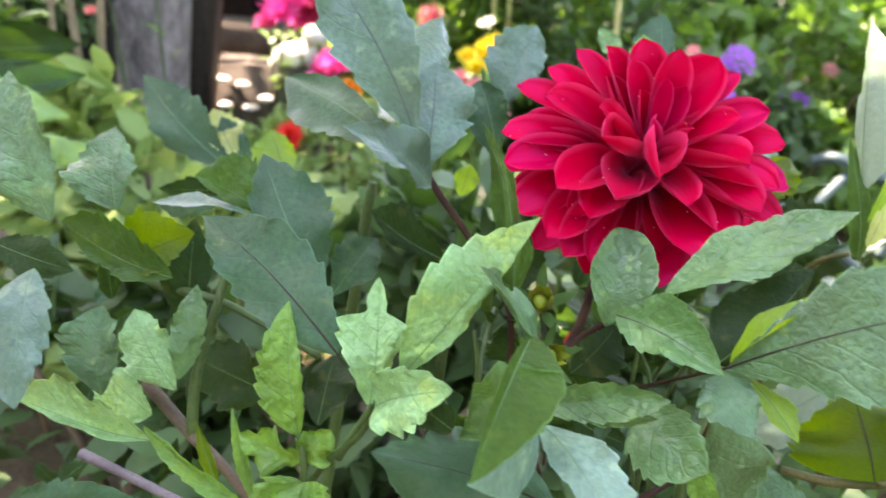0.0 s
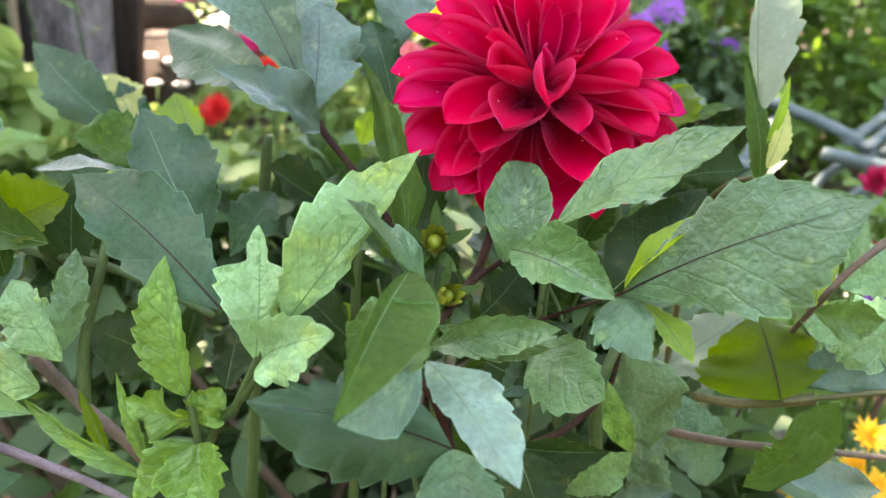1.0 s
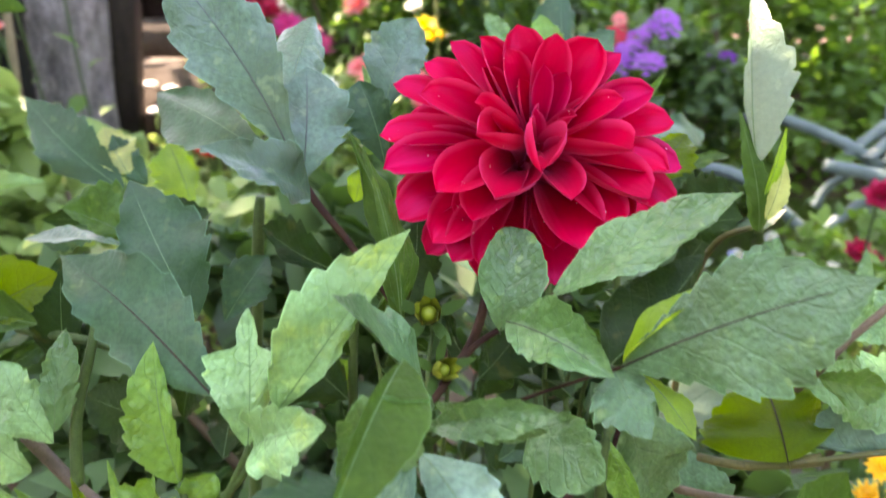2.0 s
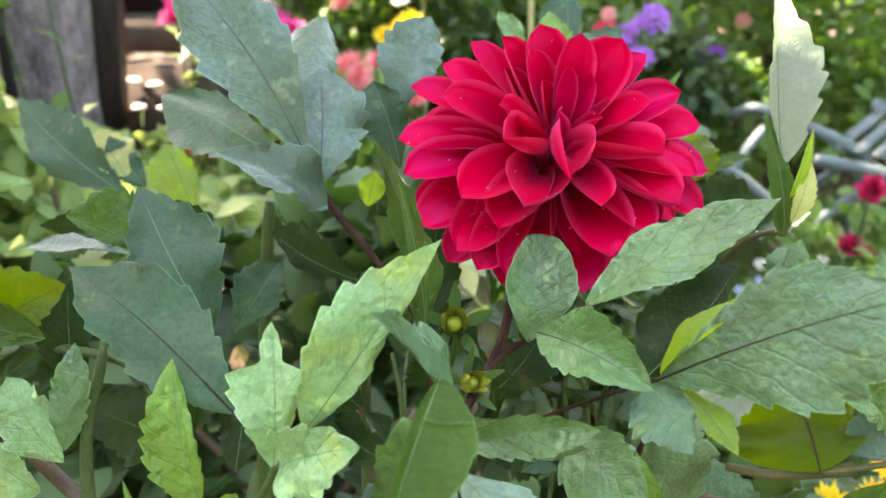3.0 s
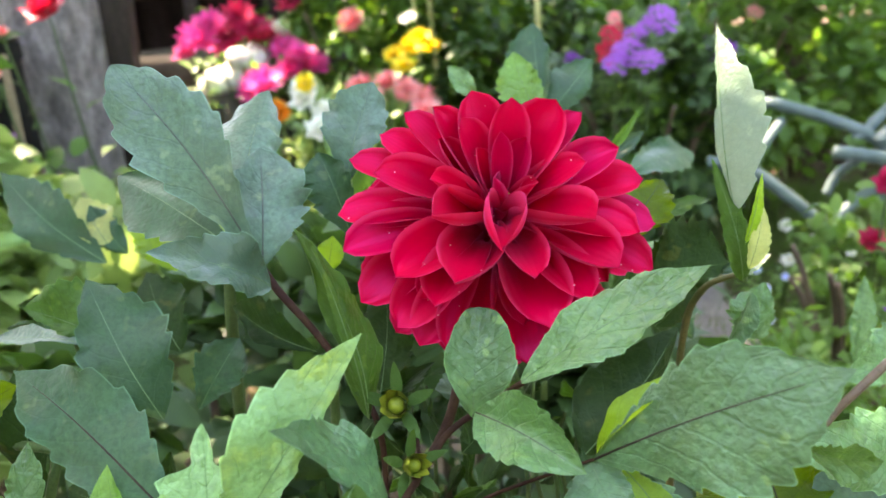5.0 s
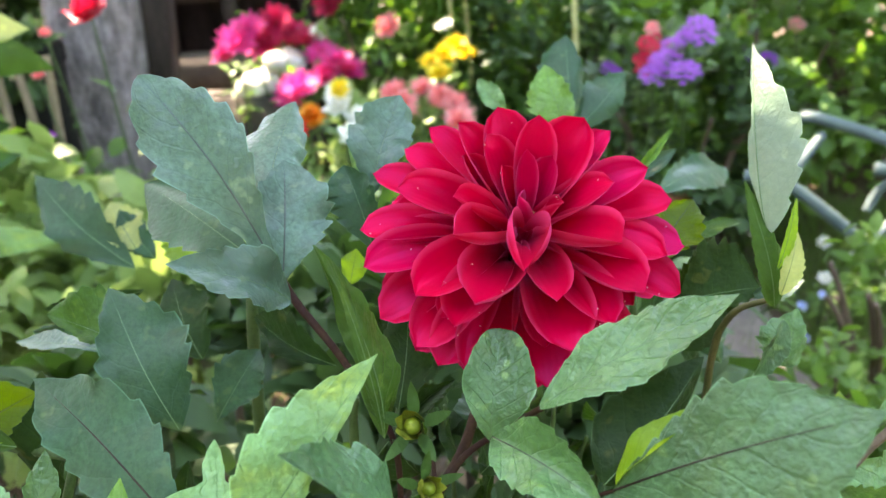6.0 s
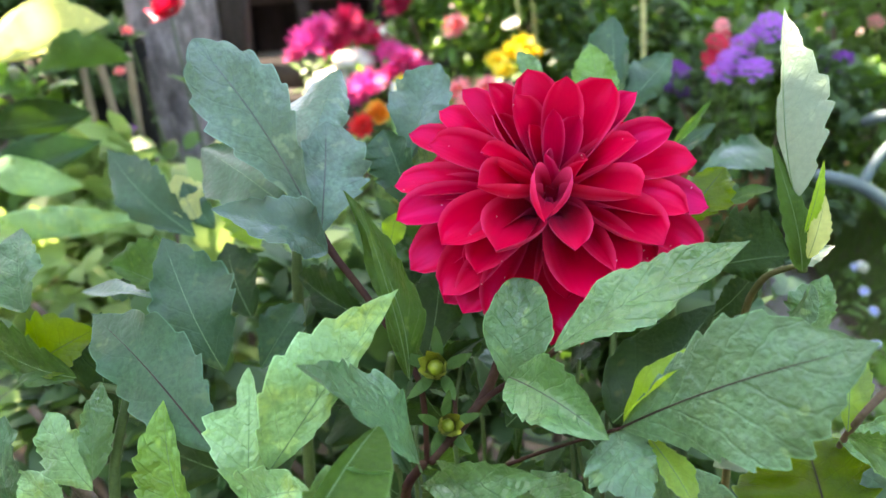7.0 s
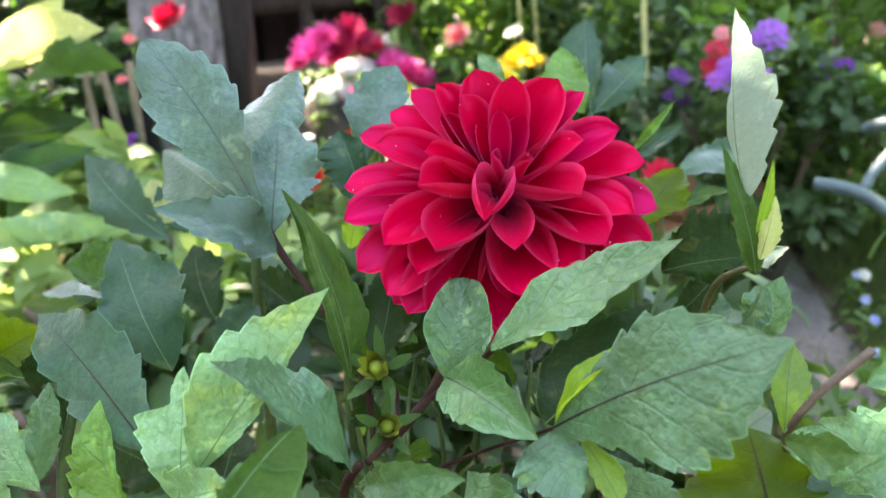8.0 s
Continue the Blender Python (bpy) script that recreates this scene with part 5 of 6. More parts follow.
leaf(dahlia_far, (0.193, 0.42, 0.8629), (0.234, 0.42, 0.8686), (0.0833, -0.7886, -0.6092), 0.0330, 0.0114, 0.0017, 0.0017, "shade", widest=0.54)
leaf(dahlia_far, (0.1778, 0.415, 0.8902), (0.2032, 0.44, 0.9111), (0.7873, -0.513, -0.3422), 0.0124, 0.0151, 0.0017, 0.0017, "amber", widest=0.47)
leaf(dahlia_far, (0.2202, 0.6, 0.8516), (0.3003, 0.68, 0.8416), (0.5233, -0.5998, -0.6053), 0.0177, 0.0192, -0.0040, -0.0040, "blue", widest=0.62)
leaf(dahlia_far, (0.1857, 0.5, 0.9047), (0.21, 0.51, 0.9303), (0.7063, -0.538, -0.4601), 0.0020, 0.0038, 0.0036, 0.0036, "fresh", widest=0.38)
leaf(dahlia_far, (0.1892, 0.52, 0.8938), (0.2177, 0.53, 0.9099), (0.5527, -0.4438, -0.7053), 0.0057, 0.0056, 0.0024, 0.0024, "blue", widest=0.45)
leaf(dahlia_far, (0.198, 0.43, 0.892), (0.2254, 0.43, 0.9014), (0.1102, -0.9404, -0.3219), 0.0056, 0.0050, 0.0007, 0.0007, "olive", widest=0.51)
leaf(dahlia_far, (0.1697, 0.62, 0.8989), (0.2127, 0.66, 0.9303), (0.7351, -0.3209, -0.5972), 0.0190, 0.0124, -0.0044, -0.0044, "blue", widest=0.52)
leaf(dahlia_far, (0.1677, 0.62, 0.899), (0.1677, 0.66, 0.9612), (0.9993, 0.032, -0.0204), 0.0226, 0.0130, -0.0070, -0.0070, "blue", widest=0.61)
leaf(dahlia_far, (0.1616, 0.6, 0.9043), (0.147, 0.62, 0.9486), (0.9699, 0.0743, 0.2318), 0.0200, 0.0132, -0.0001, -0.0001, "fresh", widest=0.51)
leaf(dahlia_far, (0.113, 0.5, 0.9472), (0.0974, 0.51, 0.9655), (0.7663, 0.0257, 0.642), 0.0056, 0.0071, 0.0003, 0.0003, "green", widest=0.53)
leaf(dahlia_far, (0.2147, 0.285, 0.8591), (0.2235, 0.31, 0.8815), (0.9626, -0.121, -0.2422), 0.0067, 0.0079, 0.0014, 0.0014, "lit", widest=0.54, bite=0.12)
leaf(dahlia_far, (0.215, 0.285, 0.8566), (0.235, 0.27, 0.8616), (0.233, -0.0166, -0.9723), 0.0126, 0.0086, 0.0028, 0.0028, "green", widest=0.52)
leaf(dahlia_far, (0.2377, 0.39, 0.8398), (0.2452, 0.4, 0.8667), (0.9672, -0.1146, -0.2265), 0.0179, 0.0082, -0.0011, -0.0011, "green", widest=0.34)
leaf(dahlia_far, (0.2908, 0.33, 0.8187), (0.2184, 0.3, 0.844), (0.094, 0.5003, 0.8607), 0.0177, 0.0178, -0.0049, -0.0049, "green", widest=0.46)
leaf(dahlia_far, (0.3304, 0.4, 0.8227), (0.281, 0.38, 0.8172), (-0.273, 0.4405, 0.8552), 0.0132, 0.0187, 0.0010, 0.0010, "green", widest=0.39)
leaf(dahlia_far, (0.3282, 0.45, 0.7787), (0.3375, 0.47, 0.8264), (0.9843, -0.0746, -0.1601), 0.0050, 0.0111, -0.0029, -0.0029, "green", widest=0.38)
leaf(dahlia_far, (0.2727, 0.3, 0.8047), (0.2276, 0.31, 0.8035), (0.1195, 0.6338, 0.7642), 0.0020, 0.0238, -0.0003, -0.0003, "sheen", widest=0.47)
leaf(dahlia_far, (0.28, 0.3, 0.748), (0.2264, 0.29, 0.7637), (-0.0202, 0.8742, 0.4851), 0.0127, 0.0091, 0.0029, 0.0029, "sheen", widest=0.62)
leaf(dahlia_far, (0.1957, 0.42, 0.8344), (0.2257, 0.44, 0.8539), (0.5904, -0.1093, -0.7997), 0.0088, 0.0118, -0.0007, -0.0007, "dark", widest=0.48)
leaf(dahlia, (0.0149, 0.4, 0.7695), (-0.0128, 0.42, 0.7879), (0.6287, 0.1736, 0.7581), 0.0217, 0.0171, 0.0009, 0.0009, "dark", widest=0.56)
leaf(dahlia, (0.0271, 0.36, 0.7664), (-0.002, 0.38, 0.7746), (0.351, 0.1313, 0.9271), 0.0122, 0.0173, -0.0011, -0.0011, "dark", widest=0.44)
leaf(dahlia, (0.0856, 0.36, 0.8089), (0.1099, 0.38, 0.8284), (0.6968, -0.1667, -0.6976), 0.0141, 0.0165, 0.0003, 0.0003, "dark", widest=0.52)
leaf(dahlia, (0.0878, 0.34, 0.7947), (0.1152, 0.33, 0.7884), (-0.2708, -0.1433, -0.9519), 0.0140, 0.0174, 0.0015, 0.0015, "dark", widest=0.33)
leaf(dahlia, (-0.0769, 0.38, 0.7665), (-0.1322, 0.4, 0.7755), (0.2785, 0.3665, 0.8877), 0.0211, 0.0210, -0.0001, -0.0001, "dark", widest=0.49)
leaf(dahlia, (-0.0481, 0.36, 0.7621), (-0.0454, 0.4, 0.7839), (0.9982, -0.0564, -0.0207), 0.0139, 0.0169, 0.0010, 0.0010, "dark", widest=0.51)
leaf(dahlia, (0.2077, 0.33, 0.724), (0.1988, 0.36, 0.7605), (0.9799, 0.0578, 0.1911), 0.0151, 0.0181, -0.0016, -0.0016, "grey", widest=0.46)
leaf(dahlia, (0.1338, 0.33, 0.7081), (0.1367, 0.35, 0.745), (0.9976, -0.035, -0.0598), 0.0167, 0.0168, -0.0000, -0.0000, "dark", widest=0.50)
leaf(dahlia, (0.0735, 0.5349, 0.5129), (0.095, 0.5164, 0.5839), (0.735, -0.5673, -0.3714), 0.0162, 0.0131, -0.0060, -0.0060, "blue", widest=0.36)
leaf(dahlia_low, (-0.197, 0.4418, 0.7855), (-0.1925, 0.4343, 0.8319), (0.6217, 0.7805, 0.0659), 0.0069, 0.0090, -0.0023, -0.0023, "dark", widest=0.43)
leaf(dahlia_far, (0.2129, 0.3951, 0.6385), (0.1713, 0.3814, 0.6945), (0.7012, -0.6089, 0.371), 0.0196, 0.0227, 0.0018, 0.0018, "dark", widest=0.51)
leaf(dahlia, (0.1484, 0.3965, 0.5669), (0.138, 0.4203, 0.5843), (0.6377, 0.6161, -0.4624), 0.0170, 0.0107, 0.0022, 0.0022, "blue", widest=0.44)
leaf(dahlia_low, (-0.1735, 0.4443, 0.5103), (-0.1684, 0.4375, 0.557), (0.8345, -0.5252, -0.1665), 0.0166, 0.0121, -0.0012, -0.0012, "blue", widest=0.39)
leaf(dahlia_low, (-0.2505, 0.4343, 0.6304), (-0.2198, 0.4301, 0.6666), (0.645, -0.4722, -0.6008), 0.0103, 0.0074, -0.0029, -0.0029, "dark", widest=0.37)
leaf(dahlia_side, (-0.1928, 0.5688, 0.3803), (-0.1933, 0.5698, 0.4295), (0.8233, -0.5672, 0.02), 0.0211, 0.0125, -0.0025, -0.0025, "dark", widest=0.36)
leaf(dahlia_low, (-0.2756, 0.5701, 0.7089), (-0.271, 0.5972, 0.7215), (0.8214, 0.1193, -0.5578), 0.0071, 0.0076, 0.0050, 0.0050, "blue", widest=0.36)
leaf(dahlia_side, (-0.1368, 0.4897, 0.6614), (-0.1415, 0.4914, 0.7085), (0.1765, 0.9842, -0.0166), 0.0123, 0.0195, -0.0021, -0.0021, "blue", widest=0.41)
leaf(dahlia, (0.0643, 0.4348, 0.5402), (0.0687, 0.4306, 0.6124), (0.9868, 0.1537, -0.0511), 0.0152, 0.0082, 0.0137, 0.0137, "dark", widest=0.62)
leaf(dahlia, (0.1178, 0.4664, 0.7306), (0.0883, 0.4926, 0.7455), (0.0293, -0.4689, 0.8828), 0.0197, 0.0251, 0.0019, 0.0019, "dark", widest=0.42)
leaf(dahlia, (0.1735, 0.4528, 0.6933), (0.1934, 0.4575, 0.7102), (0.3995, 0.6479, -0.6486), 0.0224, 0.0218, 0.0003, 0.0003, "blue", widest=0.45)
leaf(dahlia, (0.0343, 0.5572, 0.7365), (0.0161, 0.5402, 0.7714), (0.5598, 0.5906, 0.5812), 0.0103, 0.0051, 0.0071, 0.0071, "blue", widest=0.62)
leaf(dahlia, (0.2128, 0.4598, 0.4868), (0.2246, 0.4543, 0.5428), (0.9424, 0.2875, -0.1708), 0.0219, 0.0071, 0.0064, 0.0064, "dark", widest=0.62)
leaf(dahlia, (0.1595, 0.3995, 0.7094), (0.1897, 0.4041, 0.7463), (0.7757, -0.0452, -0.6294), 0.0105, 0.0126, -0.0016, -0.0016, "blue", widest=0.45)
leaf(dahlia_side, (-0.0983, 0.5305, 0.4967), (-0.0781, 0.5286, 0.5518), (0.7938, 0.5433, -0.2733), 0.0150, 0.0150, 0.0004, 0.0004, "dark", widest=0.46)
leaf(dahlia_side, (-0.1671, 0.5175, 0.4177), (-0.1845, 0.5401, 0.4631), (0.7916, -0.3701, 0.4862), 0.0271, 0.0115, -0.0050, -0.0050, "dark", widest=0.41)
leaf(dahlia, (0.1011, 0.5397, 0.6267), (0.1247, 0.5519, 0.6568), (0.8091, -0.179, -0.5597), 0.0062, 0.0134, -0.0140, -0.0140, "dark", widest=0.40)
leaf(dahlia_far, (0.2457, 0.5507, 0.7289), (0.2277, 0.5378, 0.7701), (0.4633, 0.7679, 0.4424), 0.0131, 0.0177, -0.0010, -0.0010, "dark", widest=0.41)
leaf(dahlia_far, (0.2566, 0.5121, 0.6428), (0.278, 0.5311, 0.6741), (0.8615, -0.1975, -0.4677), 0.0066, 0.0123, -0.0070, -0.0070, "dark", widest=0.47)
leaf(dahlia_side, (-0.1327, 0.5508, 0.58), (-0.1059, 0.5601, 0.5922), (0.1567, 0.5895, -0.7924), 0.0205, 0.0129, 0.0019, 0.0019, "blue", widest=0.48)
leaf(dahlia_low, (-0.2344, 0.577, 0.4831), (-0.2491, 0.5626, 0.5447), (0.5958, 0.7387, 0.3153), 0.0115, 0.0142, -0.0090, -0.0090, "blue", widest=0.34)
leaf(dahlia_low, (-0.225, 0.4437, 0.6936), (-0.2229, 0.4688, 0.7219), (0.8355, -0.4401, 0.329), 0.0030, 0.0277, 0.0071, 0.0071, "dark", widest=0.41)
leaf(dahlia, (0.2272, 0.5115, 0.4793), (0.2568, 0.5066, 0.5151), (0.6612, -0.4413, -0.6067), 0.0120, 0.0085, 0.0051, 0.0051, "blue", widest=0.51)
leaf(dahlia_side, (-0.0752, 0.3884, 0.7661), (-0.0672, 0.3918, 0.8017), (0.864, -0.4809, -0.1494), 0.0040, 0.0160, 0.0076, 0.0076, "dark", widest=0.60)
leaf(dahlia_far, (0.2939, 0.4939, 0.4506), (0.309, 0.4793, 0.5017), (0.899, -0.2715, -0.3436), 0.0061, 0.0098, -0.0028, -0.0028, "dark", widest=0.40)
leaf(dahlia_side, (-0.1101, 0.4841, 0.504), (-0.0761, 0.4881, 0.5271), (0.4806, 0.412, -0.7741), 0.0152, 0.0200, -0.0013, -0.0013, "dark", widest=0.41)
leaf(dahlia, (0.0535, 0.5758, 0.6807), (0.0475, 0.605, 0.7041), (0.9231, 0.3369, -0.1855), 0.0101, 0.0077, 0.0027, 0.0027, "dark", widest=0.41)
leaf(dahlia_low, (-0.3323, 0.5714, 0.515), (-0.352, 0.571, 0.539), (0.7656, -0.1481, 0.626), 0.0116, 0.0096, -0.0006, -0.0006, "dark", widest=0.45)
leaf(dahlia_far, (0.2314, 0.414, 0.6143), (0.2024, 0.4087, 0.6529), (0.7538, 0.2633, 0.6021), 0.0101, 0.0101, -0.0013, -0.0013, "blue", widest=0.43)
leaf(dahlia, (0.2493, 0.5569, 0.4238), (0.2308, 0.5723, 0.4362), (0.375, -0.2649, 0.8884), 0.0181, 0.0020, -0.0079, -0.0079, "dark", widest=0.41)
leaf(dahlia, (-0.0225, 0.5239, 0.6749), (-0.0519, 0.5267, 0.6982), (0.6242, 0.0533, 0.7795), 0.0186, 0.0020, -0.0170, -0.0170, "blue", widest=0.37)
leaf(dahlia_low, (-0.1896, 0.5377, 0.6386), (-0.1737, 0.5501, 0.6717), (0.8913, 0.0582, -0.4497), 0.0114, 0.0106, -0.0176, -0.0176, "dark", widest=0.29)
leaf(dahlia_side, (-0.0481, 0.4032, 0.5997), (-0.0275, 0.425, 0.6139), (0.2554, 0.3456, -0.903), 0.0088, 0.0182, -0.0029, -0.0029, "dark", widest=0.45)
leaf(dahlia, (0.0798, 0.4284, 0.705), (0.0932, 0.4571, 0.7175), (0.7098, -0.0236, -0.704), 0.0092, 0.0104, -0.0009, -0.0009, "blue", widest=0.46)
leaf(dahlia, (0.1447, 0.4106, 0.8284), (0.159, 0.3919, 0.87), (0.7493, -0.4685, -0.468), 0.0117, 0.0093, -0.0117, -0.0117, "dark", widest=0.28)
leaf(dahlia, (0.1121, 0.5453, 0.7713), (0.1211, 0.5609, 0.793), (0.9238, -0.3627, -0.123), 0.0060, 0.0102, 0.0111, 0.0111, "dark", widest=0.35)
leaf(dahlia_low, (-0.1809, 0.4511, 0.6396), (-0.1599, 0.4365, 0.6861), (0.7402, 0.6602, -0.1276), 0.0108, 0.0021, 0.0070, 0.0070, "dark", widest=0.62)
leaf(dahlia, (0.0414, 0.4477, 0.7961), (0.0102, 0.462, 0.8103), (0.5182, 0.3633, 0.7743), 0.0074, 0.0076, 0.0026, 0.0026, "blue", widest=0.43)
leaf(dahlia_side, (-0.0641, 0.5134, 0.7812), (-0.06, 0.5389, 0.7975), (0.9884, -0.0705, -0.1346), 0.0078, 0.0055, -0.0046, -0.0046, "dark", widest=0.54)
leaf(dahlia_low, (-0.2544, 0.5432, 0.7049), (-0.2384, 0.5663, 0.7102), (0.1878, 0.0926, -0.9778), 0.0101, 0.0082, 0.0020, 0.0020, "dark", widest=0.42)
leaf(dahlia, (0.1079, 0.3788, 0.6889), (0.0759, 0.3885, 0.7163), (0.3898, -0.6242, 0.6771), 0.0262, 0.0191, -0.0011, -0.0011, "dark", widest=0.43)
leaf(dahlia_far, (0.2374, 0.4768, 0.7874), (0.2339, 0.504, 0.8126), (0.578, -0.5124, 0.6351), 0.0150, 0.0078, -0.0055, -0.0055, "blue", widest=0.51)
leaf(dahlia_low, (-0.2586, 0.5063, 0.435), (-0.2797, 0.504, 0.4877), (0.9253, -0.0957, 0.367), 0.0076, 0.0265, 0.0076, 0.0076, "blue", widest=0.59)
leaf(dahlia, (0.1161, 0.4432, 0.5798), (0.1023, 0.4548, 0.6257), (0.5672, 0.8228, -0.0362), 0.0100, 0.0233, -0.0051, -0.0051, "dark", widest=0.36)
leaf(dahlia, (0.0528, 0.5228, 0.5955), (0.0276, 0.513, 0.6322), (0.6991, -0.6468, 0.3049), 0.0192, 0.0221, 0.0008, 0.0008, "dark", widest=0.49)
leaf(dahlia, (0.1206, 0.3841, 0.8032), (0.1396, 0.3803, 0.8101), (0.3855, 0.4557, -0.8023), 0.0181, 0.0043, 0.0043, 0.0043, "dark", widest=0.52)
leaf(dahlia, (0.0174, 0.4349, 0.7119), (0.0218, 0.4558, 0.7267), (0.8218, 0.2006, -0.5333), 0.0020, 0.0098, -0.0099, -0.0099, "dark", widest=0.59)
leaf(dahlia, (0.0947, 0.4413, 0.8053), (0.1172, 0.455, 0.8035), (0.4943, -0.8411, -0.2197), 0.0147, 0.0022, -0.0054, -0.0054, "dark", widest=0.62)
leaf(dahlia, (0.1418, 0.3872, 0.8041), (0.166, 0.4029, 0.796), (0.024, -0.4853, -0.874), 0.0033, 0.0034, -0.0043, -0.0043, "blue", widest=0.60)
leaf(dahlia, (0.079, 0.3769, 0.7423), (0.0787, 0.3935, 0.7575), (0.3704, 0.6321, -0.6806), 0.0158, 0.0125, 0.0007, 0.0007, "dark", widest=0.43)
# inner filler leaves, in dark tones that stand for shade between leaves
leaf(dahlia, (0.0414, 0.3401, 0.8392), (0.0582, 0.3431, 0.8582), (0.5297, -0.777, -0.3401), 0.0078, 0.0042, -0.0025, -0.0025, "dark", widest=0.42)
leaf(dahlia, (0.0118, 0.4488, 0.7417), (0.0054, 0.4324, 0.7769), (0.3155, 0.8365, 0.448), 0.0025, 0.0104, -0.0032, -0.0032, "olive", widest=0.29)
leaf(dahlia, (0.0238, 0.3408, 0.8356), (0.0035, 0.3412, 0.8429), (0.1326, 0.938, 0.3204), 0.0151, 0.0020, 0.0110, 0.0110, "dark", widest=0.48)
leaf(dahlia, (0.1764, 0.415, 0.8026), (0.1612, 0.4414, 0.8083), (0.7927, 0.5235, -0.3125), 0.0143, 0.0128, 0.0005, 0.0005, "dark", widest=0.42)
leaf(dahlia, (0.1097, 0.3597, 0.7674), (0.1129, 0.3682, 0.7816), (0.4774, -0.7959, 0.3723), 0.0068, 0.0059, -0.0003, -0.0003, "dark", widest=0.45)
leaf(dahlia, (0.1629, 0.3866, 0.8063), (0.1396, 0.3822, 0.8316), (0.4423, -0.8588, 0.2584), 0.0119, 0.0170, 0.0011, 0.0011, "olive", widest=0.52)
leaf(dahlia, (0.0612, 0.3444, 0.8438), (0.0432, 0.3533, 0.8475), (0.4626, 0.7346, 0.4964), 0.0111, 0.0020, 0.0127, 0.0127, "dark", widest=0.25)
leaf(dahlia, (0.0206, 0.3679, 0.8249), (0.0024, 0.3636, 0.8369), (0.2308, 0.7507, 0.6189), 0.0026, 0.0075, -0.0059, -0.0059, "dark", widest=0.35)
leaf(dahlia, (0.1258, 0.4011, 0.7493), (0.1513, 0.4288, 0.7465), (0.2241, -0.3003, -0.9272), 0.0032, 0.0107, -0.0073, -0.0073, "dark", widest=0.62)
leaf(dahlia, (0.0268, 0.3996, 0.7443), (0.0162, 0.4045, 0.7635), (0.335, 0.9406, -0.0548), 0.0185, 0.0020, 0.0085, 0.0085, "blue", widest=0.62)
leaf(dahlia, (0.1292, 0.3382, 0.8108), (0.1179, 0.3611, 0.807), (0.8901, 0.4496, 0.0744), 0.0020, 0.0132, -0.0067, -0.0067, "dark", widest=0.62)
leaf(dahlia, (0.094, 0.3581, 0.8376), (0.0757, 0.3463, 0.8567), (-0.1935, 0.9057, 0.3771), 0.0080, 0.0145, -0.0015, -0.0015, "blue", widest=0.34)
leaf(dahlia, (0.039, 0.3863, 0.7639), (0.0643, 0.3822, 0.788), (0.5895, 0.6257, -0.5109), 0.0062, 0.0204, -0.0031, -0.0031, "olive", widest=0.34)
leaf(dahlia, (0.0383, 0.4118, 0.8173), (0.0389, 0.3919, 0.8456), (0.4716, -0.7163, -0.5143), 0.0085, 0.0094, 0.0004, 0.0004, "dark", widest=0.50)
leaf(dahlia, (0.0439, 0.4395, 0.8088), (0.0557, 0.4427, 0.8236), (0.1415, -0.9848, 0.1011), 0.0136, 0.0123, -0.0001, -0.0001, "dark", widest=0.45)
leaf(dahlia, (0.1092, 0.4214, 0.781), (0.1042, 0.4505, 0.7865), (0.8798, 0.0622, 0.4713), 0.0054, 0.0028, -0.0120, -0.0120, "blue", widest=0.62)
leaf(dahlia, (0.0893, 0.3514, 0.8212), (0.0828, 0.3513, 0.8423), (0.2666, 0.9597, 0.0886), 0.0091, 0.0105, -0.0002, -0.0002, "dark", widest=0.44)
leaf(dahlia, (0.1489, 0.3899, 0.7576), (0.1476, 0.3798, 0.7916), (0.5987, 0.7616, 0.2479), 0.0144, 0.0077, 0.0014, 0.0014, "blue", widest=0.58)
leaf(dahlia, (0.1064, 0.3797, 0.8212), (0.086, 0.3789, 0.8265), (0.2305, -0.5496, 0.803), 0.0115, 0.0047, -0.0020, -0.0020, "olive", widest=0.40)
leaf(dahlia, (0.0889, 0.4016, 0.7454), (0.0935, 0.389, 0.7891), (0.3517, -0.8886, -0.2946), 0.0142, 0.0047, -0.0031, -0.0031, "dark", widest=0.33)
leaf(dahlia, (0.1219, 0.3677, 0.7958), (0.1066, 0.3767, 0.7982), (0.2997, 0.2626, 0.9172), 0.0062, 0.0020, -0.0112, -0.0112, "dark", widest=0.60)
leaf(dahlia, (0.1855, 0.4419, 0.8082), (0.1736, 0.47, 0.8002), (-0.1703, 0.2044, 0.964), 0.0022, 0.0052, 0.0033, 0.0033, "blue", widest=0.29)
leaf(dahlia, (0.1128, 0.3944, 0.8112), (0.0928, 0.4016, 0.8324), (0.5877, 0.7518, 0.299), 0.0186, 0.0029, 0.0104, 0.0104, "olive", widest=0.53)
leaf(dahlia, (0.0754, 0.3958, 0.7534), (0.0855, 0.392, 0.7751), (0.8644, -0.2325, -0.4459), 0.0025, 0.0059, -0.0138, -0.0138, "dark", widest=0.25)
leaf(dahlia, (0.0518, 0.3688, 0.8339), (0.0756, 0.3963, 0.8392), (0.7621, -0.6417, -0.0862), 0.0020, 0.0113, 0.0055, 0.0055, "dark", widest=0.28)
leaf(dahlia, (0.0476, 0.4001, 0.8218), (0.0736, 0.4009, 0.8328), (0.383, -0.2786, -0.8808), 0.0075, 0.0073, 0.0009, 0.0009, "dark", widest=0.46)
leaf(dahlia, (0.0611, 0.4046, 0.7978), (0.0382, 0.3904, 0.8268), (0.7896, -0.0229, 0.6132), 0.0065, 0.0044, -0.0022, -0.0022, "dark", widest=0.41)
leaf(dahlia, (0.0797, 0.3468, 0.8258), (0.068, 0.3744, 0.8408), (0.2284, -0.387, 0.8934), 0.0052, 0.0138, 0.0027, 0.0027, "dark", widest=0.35)
